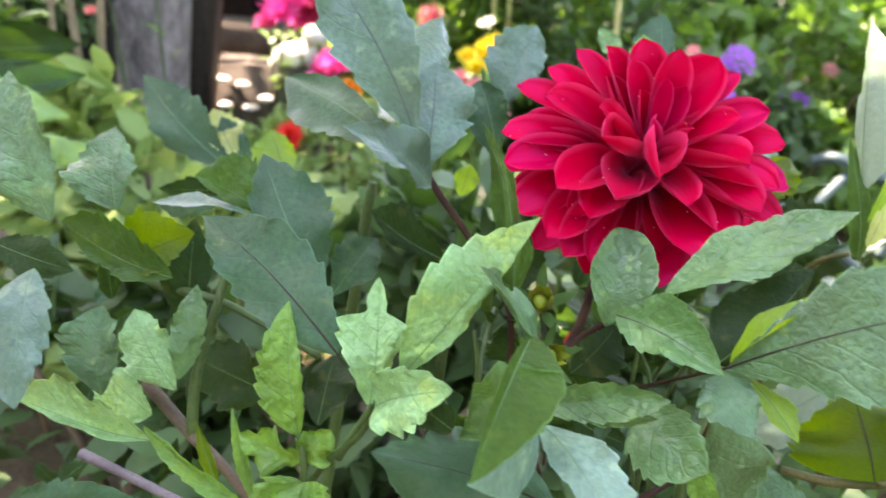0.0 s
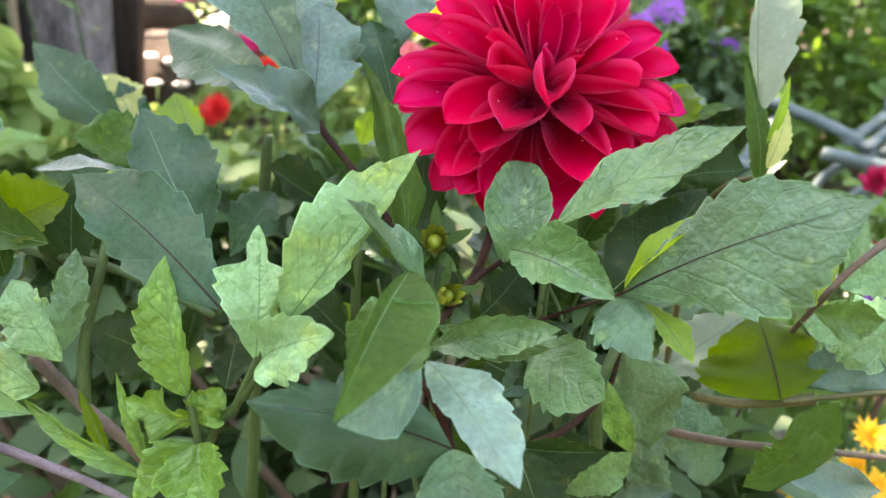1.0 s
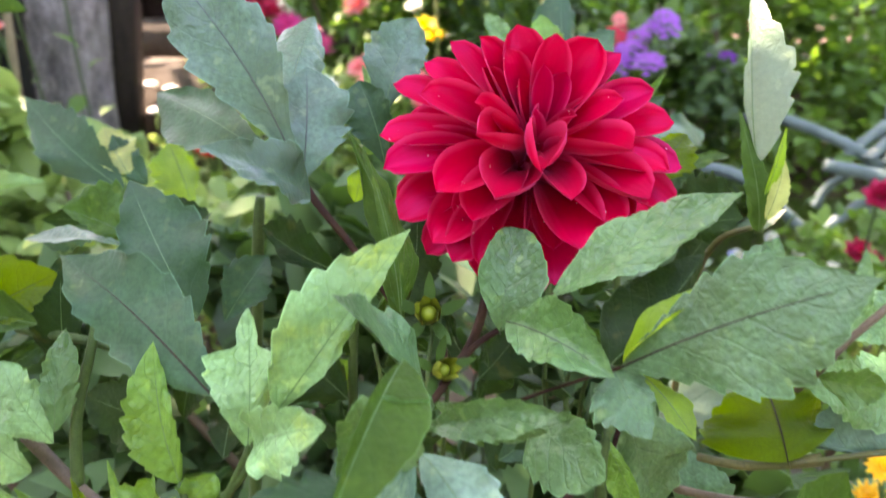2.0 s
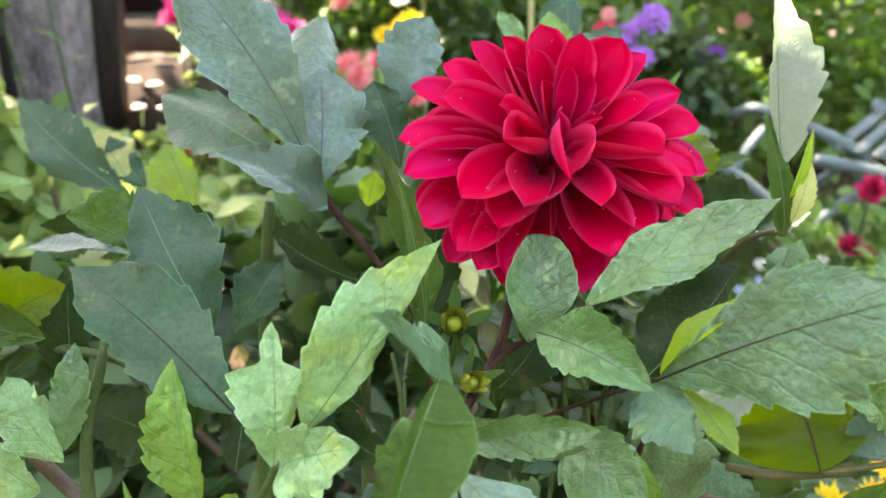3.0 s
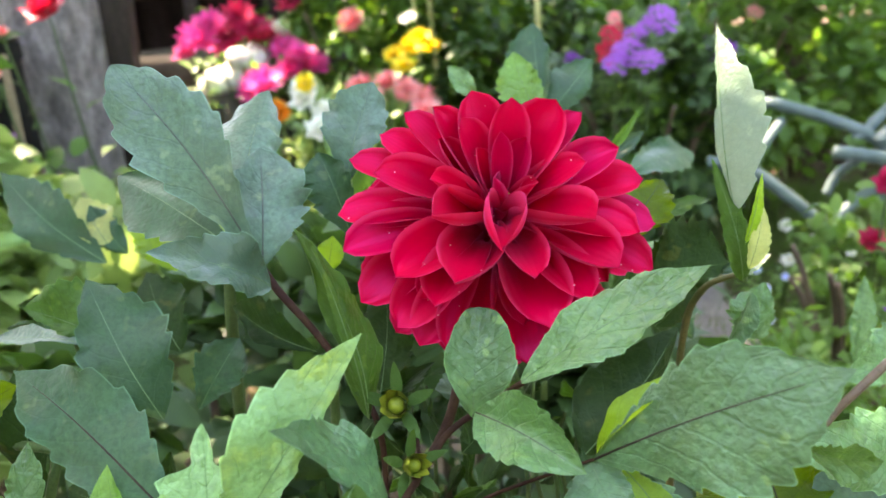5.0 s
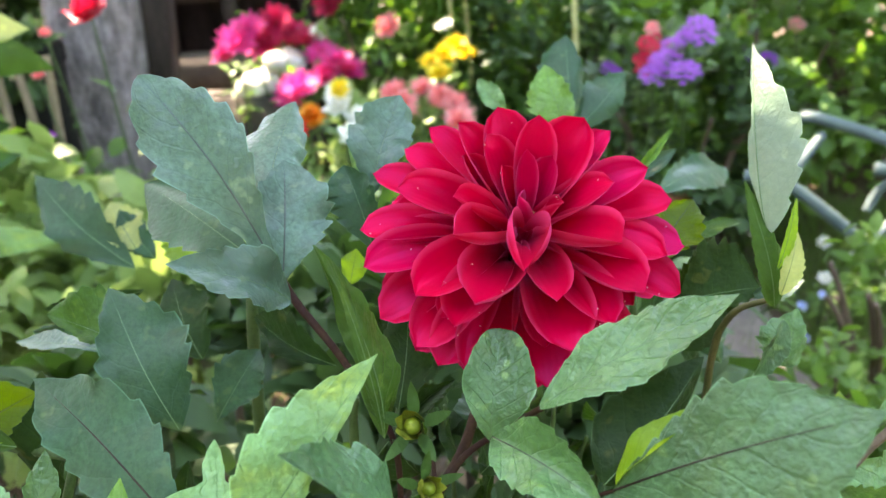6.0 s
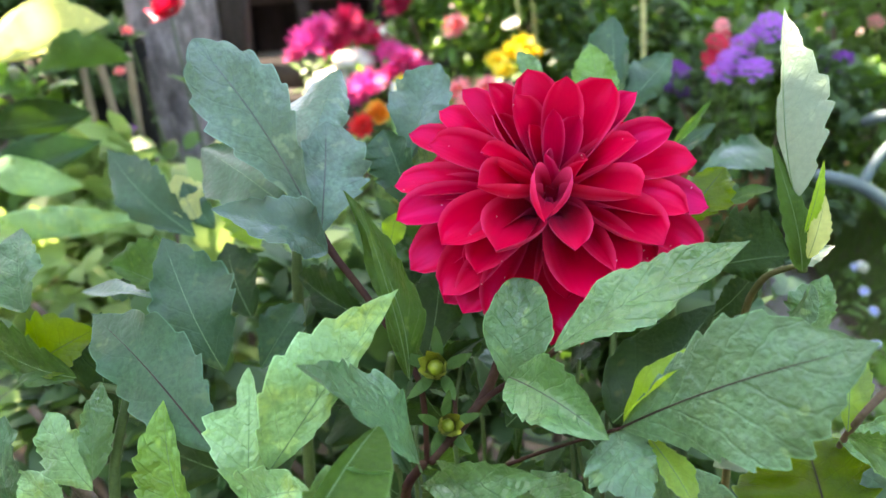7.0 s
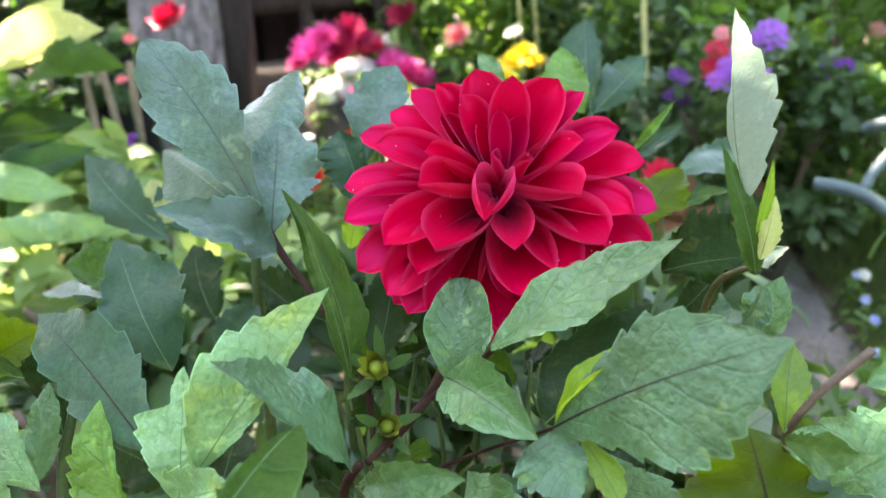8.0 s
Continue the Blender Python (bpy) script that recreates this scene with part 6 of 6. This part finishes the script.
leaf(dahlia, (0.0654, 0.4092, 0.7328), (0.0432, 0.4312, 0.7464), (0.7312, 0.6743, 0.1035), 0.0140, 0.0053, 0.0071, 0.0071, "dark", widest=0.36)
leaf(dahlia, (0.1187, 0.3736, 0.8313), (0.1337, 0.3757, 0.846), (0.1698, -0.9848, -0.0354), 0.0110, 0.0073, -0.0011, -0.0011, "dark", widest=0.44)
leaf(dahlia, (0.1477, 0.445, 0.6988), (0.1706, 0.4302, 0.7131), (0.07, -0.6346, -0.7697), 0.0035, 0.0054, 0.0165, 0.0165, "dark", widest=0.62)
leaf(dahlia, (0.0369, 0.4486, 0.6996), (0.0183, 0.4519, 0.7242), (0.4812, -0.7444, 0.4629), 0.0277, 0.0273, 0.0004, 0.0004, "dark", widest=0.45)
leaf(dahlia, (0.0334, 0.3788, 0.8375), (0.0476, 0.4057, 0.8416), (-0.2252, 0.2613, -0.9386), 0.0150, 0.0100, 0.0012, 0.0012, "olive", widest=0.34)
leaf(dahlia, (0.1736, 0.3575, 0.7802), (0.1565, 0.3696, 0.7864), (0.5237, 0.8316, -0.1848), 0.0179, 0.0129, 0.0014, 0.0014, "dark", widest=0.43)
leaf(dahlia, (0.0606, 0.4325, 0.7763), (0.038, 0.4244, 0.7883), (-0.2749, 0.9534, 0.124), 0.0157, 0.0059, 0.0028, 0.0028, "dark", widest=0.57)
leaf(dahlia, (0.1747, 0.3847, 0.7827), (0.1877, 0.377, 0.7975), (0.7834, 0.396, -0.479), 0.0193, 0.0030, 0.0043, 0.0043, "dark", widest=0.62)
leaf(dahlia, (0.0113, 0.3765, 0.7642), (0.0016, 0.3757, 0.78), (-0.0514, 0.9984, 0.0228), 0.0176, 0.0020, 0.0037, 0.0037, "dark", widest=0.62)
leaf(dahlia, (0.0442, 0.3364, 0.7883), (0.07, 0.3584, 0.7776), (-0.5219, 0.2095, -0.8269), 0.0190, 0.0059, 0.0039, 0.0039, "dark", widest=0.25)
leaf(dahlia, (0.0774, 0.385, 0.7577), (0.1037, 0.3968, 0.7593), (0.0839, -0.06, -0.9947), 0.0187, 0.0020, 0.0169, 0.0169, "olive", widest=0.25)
stem(dahlia, STEM_GREEN, 0.0016, (0.1713, 0.38, 0.6125), (0.1405, 0.4, 0.7553), (0.1376, 0.3689, 0.8212))
stem(dahlia, STEM_GREEN, 0.0016, (0.1619, 0.38, 0.6125), (0.123, 0.3685, 0.7761), (0.1225, 0.3684, 0.8418))
stem(dahlia, STEM_GREEN, 0.0016, (0.0783, 0.38, 0.6125), (0.0597, 0.3585, 0.7821), (0.0646, 0.3829, 0.8374))
stem(dahlia, STEM_GREEN, 0.0016, (0.1552, 0.38, 0.6125), (0.1454, 0.3914, 0.761), (0.1537, 0.3682, 0.8304))
stem(dahlia, STEM_GREEN, 0.0016, (0.0671, 0.38, 0.6125), (0.0393, 0.3592, 0.7814), (0.0448, 0.4052, 0.8204))
stem(dahlia, STEM_GREEN, 0.0016, (0.0577, 0.38, 0.6125), (0.0699, 0.3987, 0.7554), (0.071, 0.3667, 0.8447))
stem(dahlia, STEM_GREEN, 0.0016, (0.1135, 0.38, 0.6125), (0.1188, 0.3774, 0.7701), (0.1125, 0.4179, 0.795))
stem(dahlia, STEM_GREEN, 0.0016, (0.0327, 0.38, 0.6125), (0.0376, 0.3567, 0.7831), (0.0334, 0.3605, 0.8298))
stem(dahlia, STEM_GREEN, 0.0016, (0.1337, 0.38, 0.6125), (0.1319, 0.3618, 0.7806), (0.1217, 0.3743, 0.8207))
leaf(dahlia_side, (-0.163, 0.59, 0.826), (-0.252, 0.65, 0.885), (0.6657, 0.4269, 0.6121), 0.0215, 0.0245, 0.0, 0.0, "blue", widest=0.52, blunt=1.2)
leaf(dahlia_side, (-0.150, 0.6, 0.828), (-0.178, 0.62, 0.862), (0.80, 0.30, 0.50), 0.0140, 0.0120, 0.0, 0.0, "blue", widest=0.5)
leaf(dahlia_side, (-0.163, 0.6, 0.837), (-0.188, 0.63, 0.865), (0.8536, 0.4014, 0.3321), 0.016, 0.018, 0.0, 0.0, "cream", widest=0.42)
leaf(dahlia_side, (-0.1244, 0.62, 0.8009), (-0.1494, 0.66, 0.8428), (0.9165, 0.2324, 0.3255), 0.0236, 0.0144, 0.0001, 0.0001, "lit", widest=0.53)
stem(dahlia, STEM_PURPLE, 0.003, (0.0998, 0.36, 0.4078), (0.0702, 0.295, 0.7687), (0.048, 0.286, 0.8247), (0.0572, 0.283, 0.8484))
stem(dahlia, STEM_PURPLE, 0.0023, (0.066, 0.300, 0.846), (0.081, 0.330, 0.852), (0.092, 0.362, 0.872), (0.104, 0.392, 0.900), name="flower_stalk", end=0.9)
stem(dahlia, STEM_PURPLE, 0.0016, (0.060, 0.284, 0.848), (0.070, 0.304, 0.849), (0.081, 0.319, 0.854), (0.100, 0.316, 0.8695), (0.1105, 0.302, 0.8868), name="leaf_stalk", end=0.75)
stem(dahlia, STEM_PURPLE, 0.001, (0.0635, 0.295, 0.83), (0.0806, 0.291, 0.8372), (0.1036, 0.285, 0.8517), (0.1323, 0.276, 0.869), name="leaf_stalk")
stem(dahlia, STEM_GREEN, 0.0021, (-0.0524, 0.29, 0.7457), (-0.0304, 0.275, 0.8018), (-0.0114, 0.262, 0.8327), (0.0055, 0.257, 0.8662), name="leaf_stalk")
stem(dahlia, STEM_GREEN, 0.002, (-0.0207, 0.268, 0.8159), (-0.008, 0.26, 0.8445), (-0.0073, 0.26, 0.8483), name="leaf_stalk")
stem(dahlia, STEM_GREEN, 0.0022, (-0.0461, 0.28, 0.7553), (-0.0348, 0.265, 0.8026), (-0.0371, 0.268, 0.8255), name="leaf_stalk")
stem(dahlia, STEM_GREEN, 0.004, (0.1707, 0.34, 0.5583), (0.1497, 0.33, 0.716), (0.1439, 0.33, 0.7818), (0.1542, 0.34, 0.8086))
stem(dahlia, STEM_PURPLE, 0.002, (0.0951, 0.29, 0.7796), (0.1243, 0.31, 0.7766), (0.1493, 0.335, 0.7817), (0.1563, 0.346, 0.8032), name="leaf_stalk")
stem(dahlia, STEM_BROWN, 0.0027, (0.1695, 0.38, 0.7317), (0.1903, 0.345, 0.7475), (0.2176, 0.33, 0.7523), (0.263, 0.33, 0.7478), (0.3223, 0.33, 0.7399), name="branch")
stem(dahlia, STEM_OLIVE, 0.0018, (0.2848, 0.3, 0.8079), (0.2492, 0.3, 0.8045), (0.2201, 0.3, 0.8005), name="branch")
stem(dahlia, STEM_OLIVE, 0.0032, (0.2352, 0.302, 0.8011), (0.2217, 0.303, 0.7986), (0.202, 0.308, 0.7938), (0.1856, 0.318, 0.7909), name="rolled_rim")
stem(dahlia_low, STEM_BROWN, 0.0034, (-0.1282, 0.33, 0.8024), (-0.0993, 0.31, 0.7881), (-0.0754, 0.3, 0.7703), (-0.0351, 0.3, 0.6991))
stem(dahlia_low, STEM_MAUVE, 0.0026, (-0.1498, 0.3, 0.7795), (-0.1165, 0.29, 0.7736), (-0.0754, 0.28, 0.7601), (-0.0327, 0.29, 0.7024))
stem(dahlia_low, STEM_GREEN, 0.003, (-0.0993, 0.31, 0.7881), (-0.098, 0.32, 0.8184), (-0.091, 0.335, 0.8484), (-0.0874, 0.35, 0.873))
stem(dahlia_low, STEM_GREEN, 0.003, (-0.1541, 0.36, 0.8591), (-0.1281, 0.35, 0.8479), (-0.0882, 0.34, 0.8445), (-0.041, 0.33, 0.8251), name="leaf_stalk")
stem(dahlia_side, STEM_PURPLE, 0.0021, (0.0015, 0.378, 0.9103), (0.0098, 0.37, 0.9), (0.0279, 0.355, 0.8818), (0.0493, 0.335, 0.8529), (0.0496, 0.33, 0.8112), name="leaf_stalk")
stem(dahlia_side, STEM_GREEN, 0.0045, (-0.0745, 0.46, 0.526), (-0.0387, 0.44, 0.8223), (-0.0315, 0.44, 0.878))
stem(dahlia_side, STEM_GREEN, 0.0035, (0.0103, 0.42, 0.5693), (0.0169, 0.41, 0.7788), (0.0217, 0.41, 0.8227))
stem(dahlia_far, STEM_OLIVE, 0.0024, (0.2082, 0.42, 0.7036), (0.2111, 0.42, 0.82), (0.2162, 0.41, 0.8587), (0.2299, 0.4, 0.8723))
stem(dahlia_far, STEM_GREEN, 0.0025, (0.2301, 0.392, 0.873), (0.2263, 0.393, 0.8961), (0.2245, 0.394, 0.9094), name="leaf_stalk")
stem(dahlia_far, STEM_BROWN, 0.0017, (0.2433, 0.29, 0.8899), (0.2245, 0.285, 0.8748), (0.2178, 0.292, 0.8528), (0.2423, 0.36, 0.7864), (0.2711, 0.44, 0.6856), name="branch")
stem(dahlia_far, STEM_GREEN, 0.003, (0.1947, 0.5, 0.7301), (0.1843, 0.5, 0.8548), (0.1859, 0.5, 0.8984))
stem(dahlia_far, STEM_GREEN, 0.003, (0.1588, 0.6, 0.6632), (0.1677, 0.62, 0.8069), (0.1677, 0.62, 0.899))

# the crimson flower head
FLOWER, AXIS = (0.11, 0.402, 0.906), (0.1206, -0.5225, 0.8441)
bm = bmesh.new()
bmesh.ops.create_uvsphere(bm, u_segments=20, v_segments=12, radius=0.013, matrix=Matrix.Translation(FLOWER))
bloom = part("flower_head", bm, PETAL, dahlia, "crimson decorative dahlia bloom, fully open")

scarred = []
petal(bloom, FLOWER, AXIS, -99.8, 41.5, 0.0671, 0.0374, 2.6, 0)
petal(bloom, FLOWER, AXIS, -140.3, 48.0, 0.0666, 0.0355, 2.1, 0)
petal(bloom, FLOWER, AXIS, -115.1, 60.2, 0.0718, 0.0355, 1.2, 0)
petal(bloom, FLOWER, AXIS, -85.7, 53.6, 0.0709, 0.0247, 1.0, 0)
petal(bloom, FLOWER, AXIS, -49.9, 45.0, 0.0697, 0.0310, 1.2, 0)
petal(bloom, FLOWER, AXIS, -49.0, 61.4, 0.0719, 0.0317, 0.7, 0)
petal(bloom, FLOWER, AXIS, -80.0, 70.3, 0.0729, 0.0329, 0.6, 0)
petal(bloom, FLOWER, AXIS, -119.1, 67.9, 0.0727, 0.0317, 0.5, 18)
scarred.append(petal(bloom, FLOWER, AXIS, -137.5, 66.9, 0.0726, 0.0304, 0.6, 0))
petal(bloom, FLOWER, AXIS, -130.9, 83.7, 0.0739, 0.0266, 0.5, 0)
petal(bloom, FLOWER, AXIS, -163.9, 80.5, 0.0737, 0.0266, 0.7, 0, PETAL_MAGENTA)
petal(bloom, FLOWER, AXIS, -147.7, 88.1, 0.0740, 0.0266, 0.5, 0)
petal(bloom, FLOWER, AXIS, -179.0, 79.3, 0.0737, 0.0247, 0.5, 0)
scarred.append(petal(bloom, FLOWER, AXIS, 177.6, 57.1, 0.0692, 0.0276, 0.8, 0))
petal(bloom, FLOWER, AXIS, -167.4, 41.0, 0.0581, 0.0221, 1.6, 0)
petal(bloom, FLOWER, AXIS, 149.2, 39.3, 0.0565, 0.0182, 1.1, 0)
petal(bloom, FLOWER, AXIS, 147.1, 66.1, 0.0694, 0.0204, 0.7, 0)
petal(bloom, FLOWER, AXIS, 159.9, 72.5, 0.0755, 0.0210, 0.5, 0)
petal(bloom, FLOWER, AXIS, 141.4, 52.5, 0.0707, 0.0215, 0.5, 0)
petal(bloom, FLOWER, AXIS, 137.9, 39.8, 0.0689, 0.0232, 0.5, 0)
petal(bloom, FLOWER, AXIS, 129.0, 32.2, 0.0612, 0.0221, 0.6, 0)
petal(bloom, FLOWER, AXIS, 110.1, 36.6, 0.0685, 0.0254, 0.5, 0)
petal(bloom, FLOWER, AXIS, 84.0, 27.2, 0.0675, 0.0221, 0.6, 0)
petal(bloom, FLOWER, AXIS, 50.6, 36.2, 0.0685, 0.0298, 0.6, 0)
petal(bloom, FLOWER, AXIS, 55.9, 22.3, 0.0536, 0.0171, 0.9, 0, PETAL_MAGENTA)
scarred.append(petal(bloom, FLOWER, AXIS, 33.7, 41.4, 0.0692, 0.0221, 0.9, -12, PETAL_MAGENTA))
petal(bloom, FLOWER, AXIS, 10.9, 49.0, 0.0702, 0.0248, 0.6, 0, PETAL_MAGENTA)
petal(bloom, FLOWER, AXIS, -3.3, 35.9, 0.0616, 0.0221, 0.7, 0)
petal(bloom, FLOWER, AXIS, 0.5, 61.7, 0.0719, 0.0254, 0.5, 0)
petal(bloom, FLOWER, AXIS, -10.7, 75.0, 0.0734, 0.0247, 0.5, 0, PETAL_MAGENTA)
petal(bloom, FLOWER, AXIS, -27.0, 62.1, 0.0706, 0.0291, 0.5, 0)
scarred.append(petal(bloom, FLOWER, AXIS, -25.7, 82.3, 0.0738, 0.0285, 0.45, 0))
petal(bloom, FLOWER, AXIS, -86.7, 84.5, 0.0739, 0.0291, 0.5, 0)
petal(bloom, FLOWER, AXIS, -122.2, 86.1, 0.0740, 0.0253, 0.4, 0)
petal(bloom, FLOWER, AXIS, -111.6, 83.7, 0.0739, 0.0253, 0.4, 0)
petal(bloom, FLOWER, AXIS, -64.7, 65.3, 0.0724, 0.0285, 0.45, 0)
petal(bloom, FLOWER, AXIS, -29.8, 23.3, 0.0470, 0.0171, 2.1, 0)
petal(bloom, FLOWER, AXIS, -164.5, 13.2, 0.0425, 0.0166, 1.3, 0, PETAL_MAGENTA)
petal(bloom, FLOWER, AXIS, 135.7, 23.8, 0.0497, 0.0143, 1.2, 0)
petal(bloom, FLOWER, AXIS, 98.3, 17.0, 0.0573, 0.0127, 1.1, 0, PETAL_MAGENTA)
bm = bmesh.new()
for k in range(14):
    bmesh.ops.create_icosphere(bm, subdivisions=1, radius=0.0008, matrix=Matrix.Translation(Vector(FLOWER) + 0.030 * Vector(AXIS) + Vector((0.0030 * math.sqrt(k / 14) * math.cos(2.4 * k), 0.0030 * math.sqrt(k / 14) * math.sin(2.4 * k), 0.0))))
part("disc", bm, DISC, bloom, "small pale yellow flower disc")
for k in range(15):
    petal(bloom, FLOWER, AXIS, 7 + k * 24, 97 + 8 * (k % 2), 0.066, 0.022, 0.4)
for k in range(16):
    petal(bloom, FLOWER, AXIS, 4 + k * 22.5, 78 + 7 * (k % 2), 0.060, 0.020, 0.5)
for k in range(7):
    petal(bloom, FLOWER, AXIS, 60 + k * 51.4, 24 + 8 * (k % 2), 0.029, 0.010, 1.5, skin=PETAL_MAGENTA)
for ob, u, s0, s1, n in ((scarred[0], 6, 8, 14, 16), (scarred[1], 4, 12, 15, 6), (scarred[2], 7, 12, 15, 5), (scarred[3], 3, 12, 15, 5)):
    r = random.Random(u * 31 + n)
    for k in range(n):
        at = ob.data.vertices[r.randint(s0, s1 - 1) * 11 + u]
        SPECKS.append((at.co + 0.0003 * at.normal + Vector((r.uniform(-1, 1), r.uniform(-1, 1), r.uniform(-1, 1))) * 0.0012, r.uniform(0.00012, 0.00035)))
for p, q in SPECKS:
    bm = bmesh.new()
    bmesh.ops.create_icosphere(bm, subdivisions=1, radius=q, matrix=Matrix.Translation(p))
    part("speck", bm, SPECK, bloom)


def bud(plant, place, way, size):
    """A closed flower bud: a ball of pale scales in a cup of green bracts."""
    way = Vector(way).normalized()
    side = way.orthogonal().normalized()
    turn = basis(way, side)
    bm = bmesh.new()
    bmesh.ops.create_icosphere(bm, subdivisions=3, radius=size * 0.45, matrix=Matrix.Translation(place))
    core = part("bud", bm, BUD, plant, "small closed yellow-green bud")
    for ring, (n, lean, length) in enumerate(((6, 0.30, 2.1), (7, 0.75, 2.7), (5, 0.85, 3.8))):
        for k in range(n):
            a = 2 * math.pi * (k + 0.5 * ring) / n
            bm = bmesh.new()
            rows = []
            for i in range(7):
                s = i / 6
                bend = lean * s * (1.5 if ring == 2 else 0.8) + 0.35
                d = size * (0.75 if ring < 2 else 0.85)
                rad = d * math.sin(min(bend + 0.3, 2.6)) + (size * length * 0.35 * s if ring == 2 else 0)
                up = -size * 0.6 + size * length * s * (0.75 if ring < 2 else 0.35)
                wd = size * (0.36 if ring < 2 else 0.30) * math.sin(math.pi * min(1, 0.16 + 0.84 * s ** 0.7)) + 0.0002
                rows.append([bm.verts.new(Vector(place) + turn @ Vector((rad * math.cos(a) - u * wd * math.sin(a), up, rad * math.sin(a) + u * wd * math.cos(a)))) for u in (-1, 0, 1)])
            for p, q in zip(rows, rows[1:]):
                for u in (0, 1):
                    bm.faces.new((p[u], p[u + 1], q[u + 1], q[u]))
            part("bract", bm, LEAF["olive"] if ring == 2 else BUD, core)


bud(dahlia, (0.0603, 0.3176, 0.8705), (-0.05, -0.75, 0.6), 0.0080)
bud(dahlia, (0.0657, 0.3, 0.8537), (0.3, -0.65, 0.5), 0.0066)

stem(dahlia, STEM_PURPLE, 0.0014, (0.0603, 0.320, 0.868), (0.066, 0.322, 0.856), (0.068, 0.308, 0.848), name="bud_stalk")
stem(dahlia, STEM_PURPLE, 0.0014, (0.0657, 0.3, 0.8537), (0.067, 0.302, 0.849), (0.066, 0.300, 0.843), name="bud_stalk")
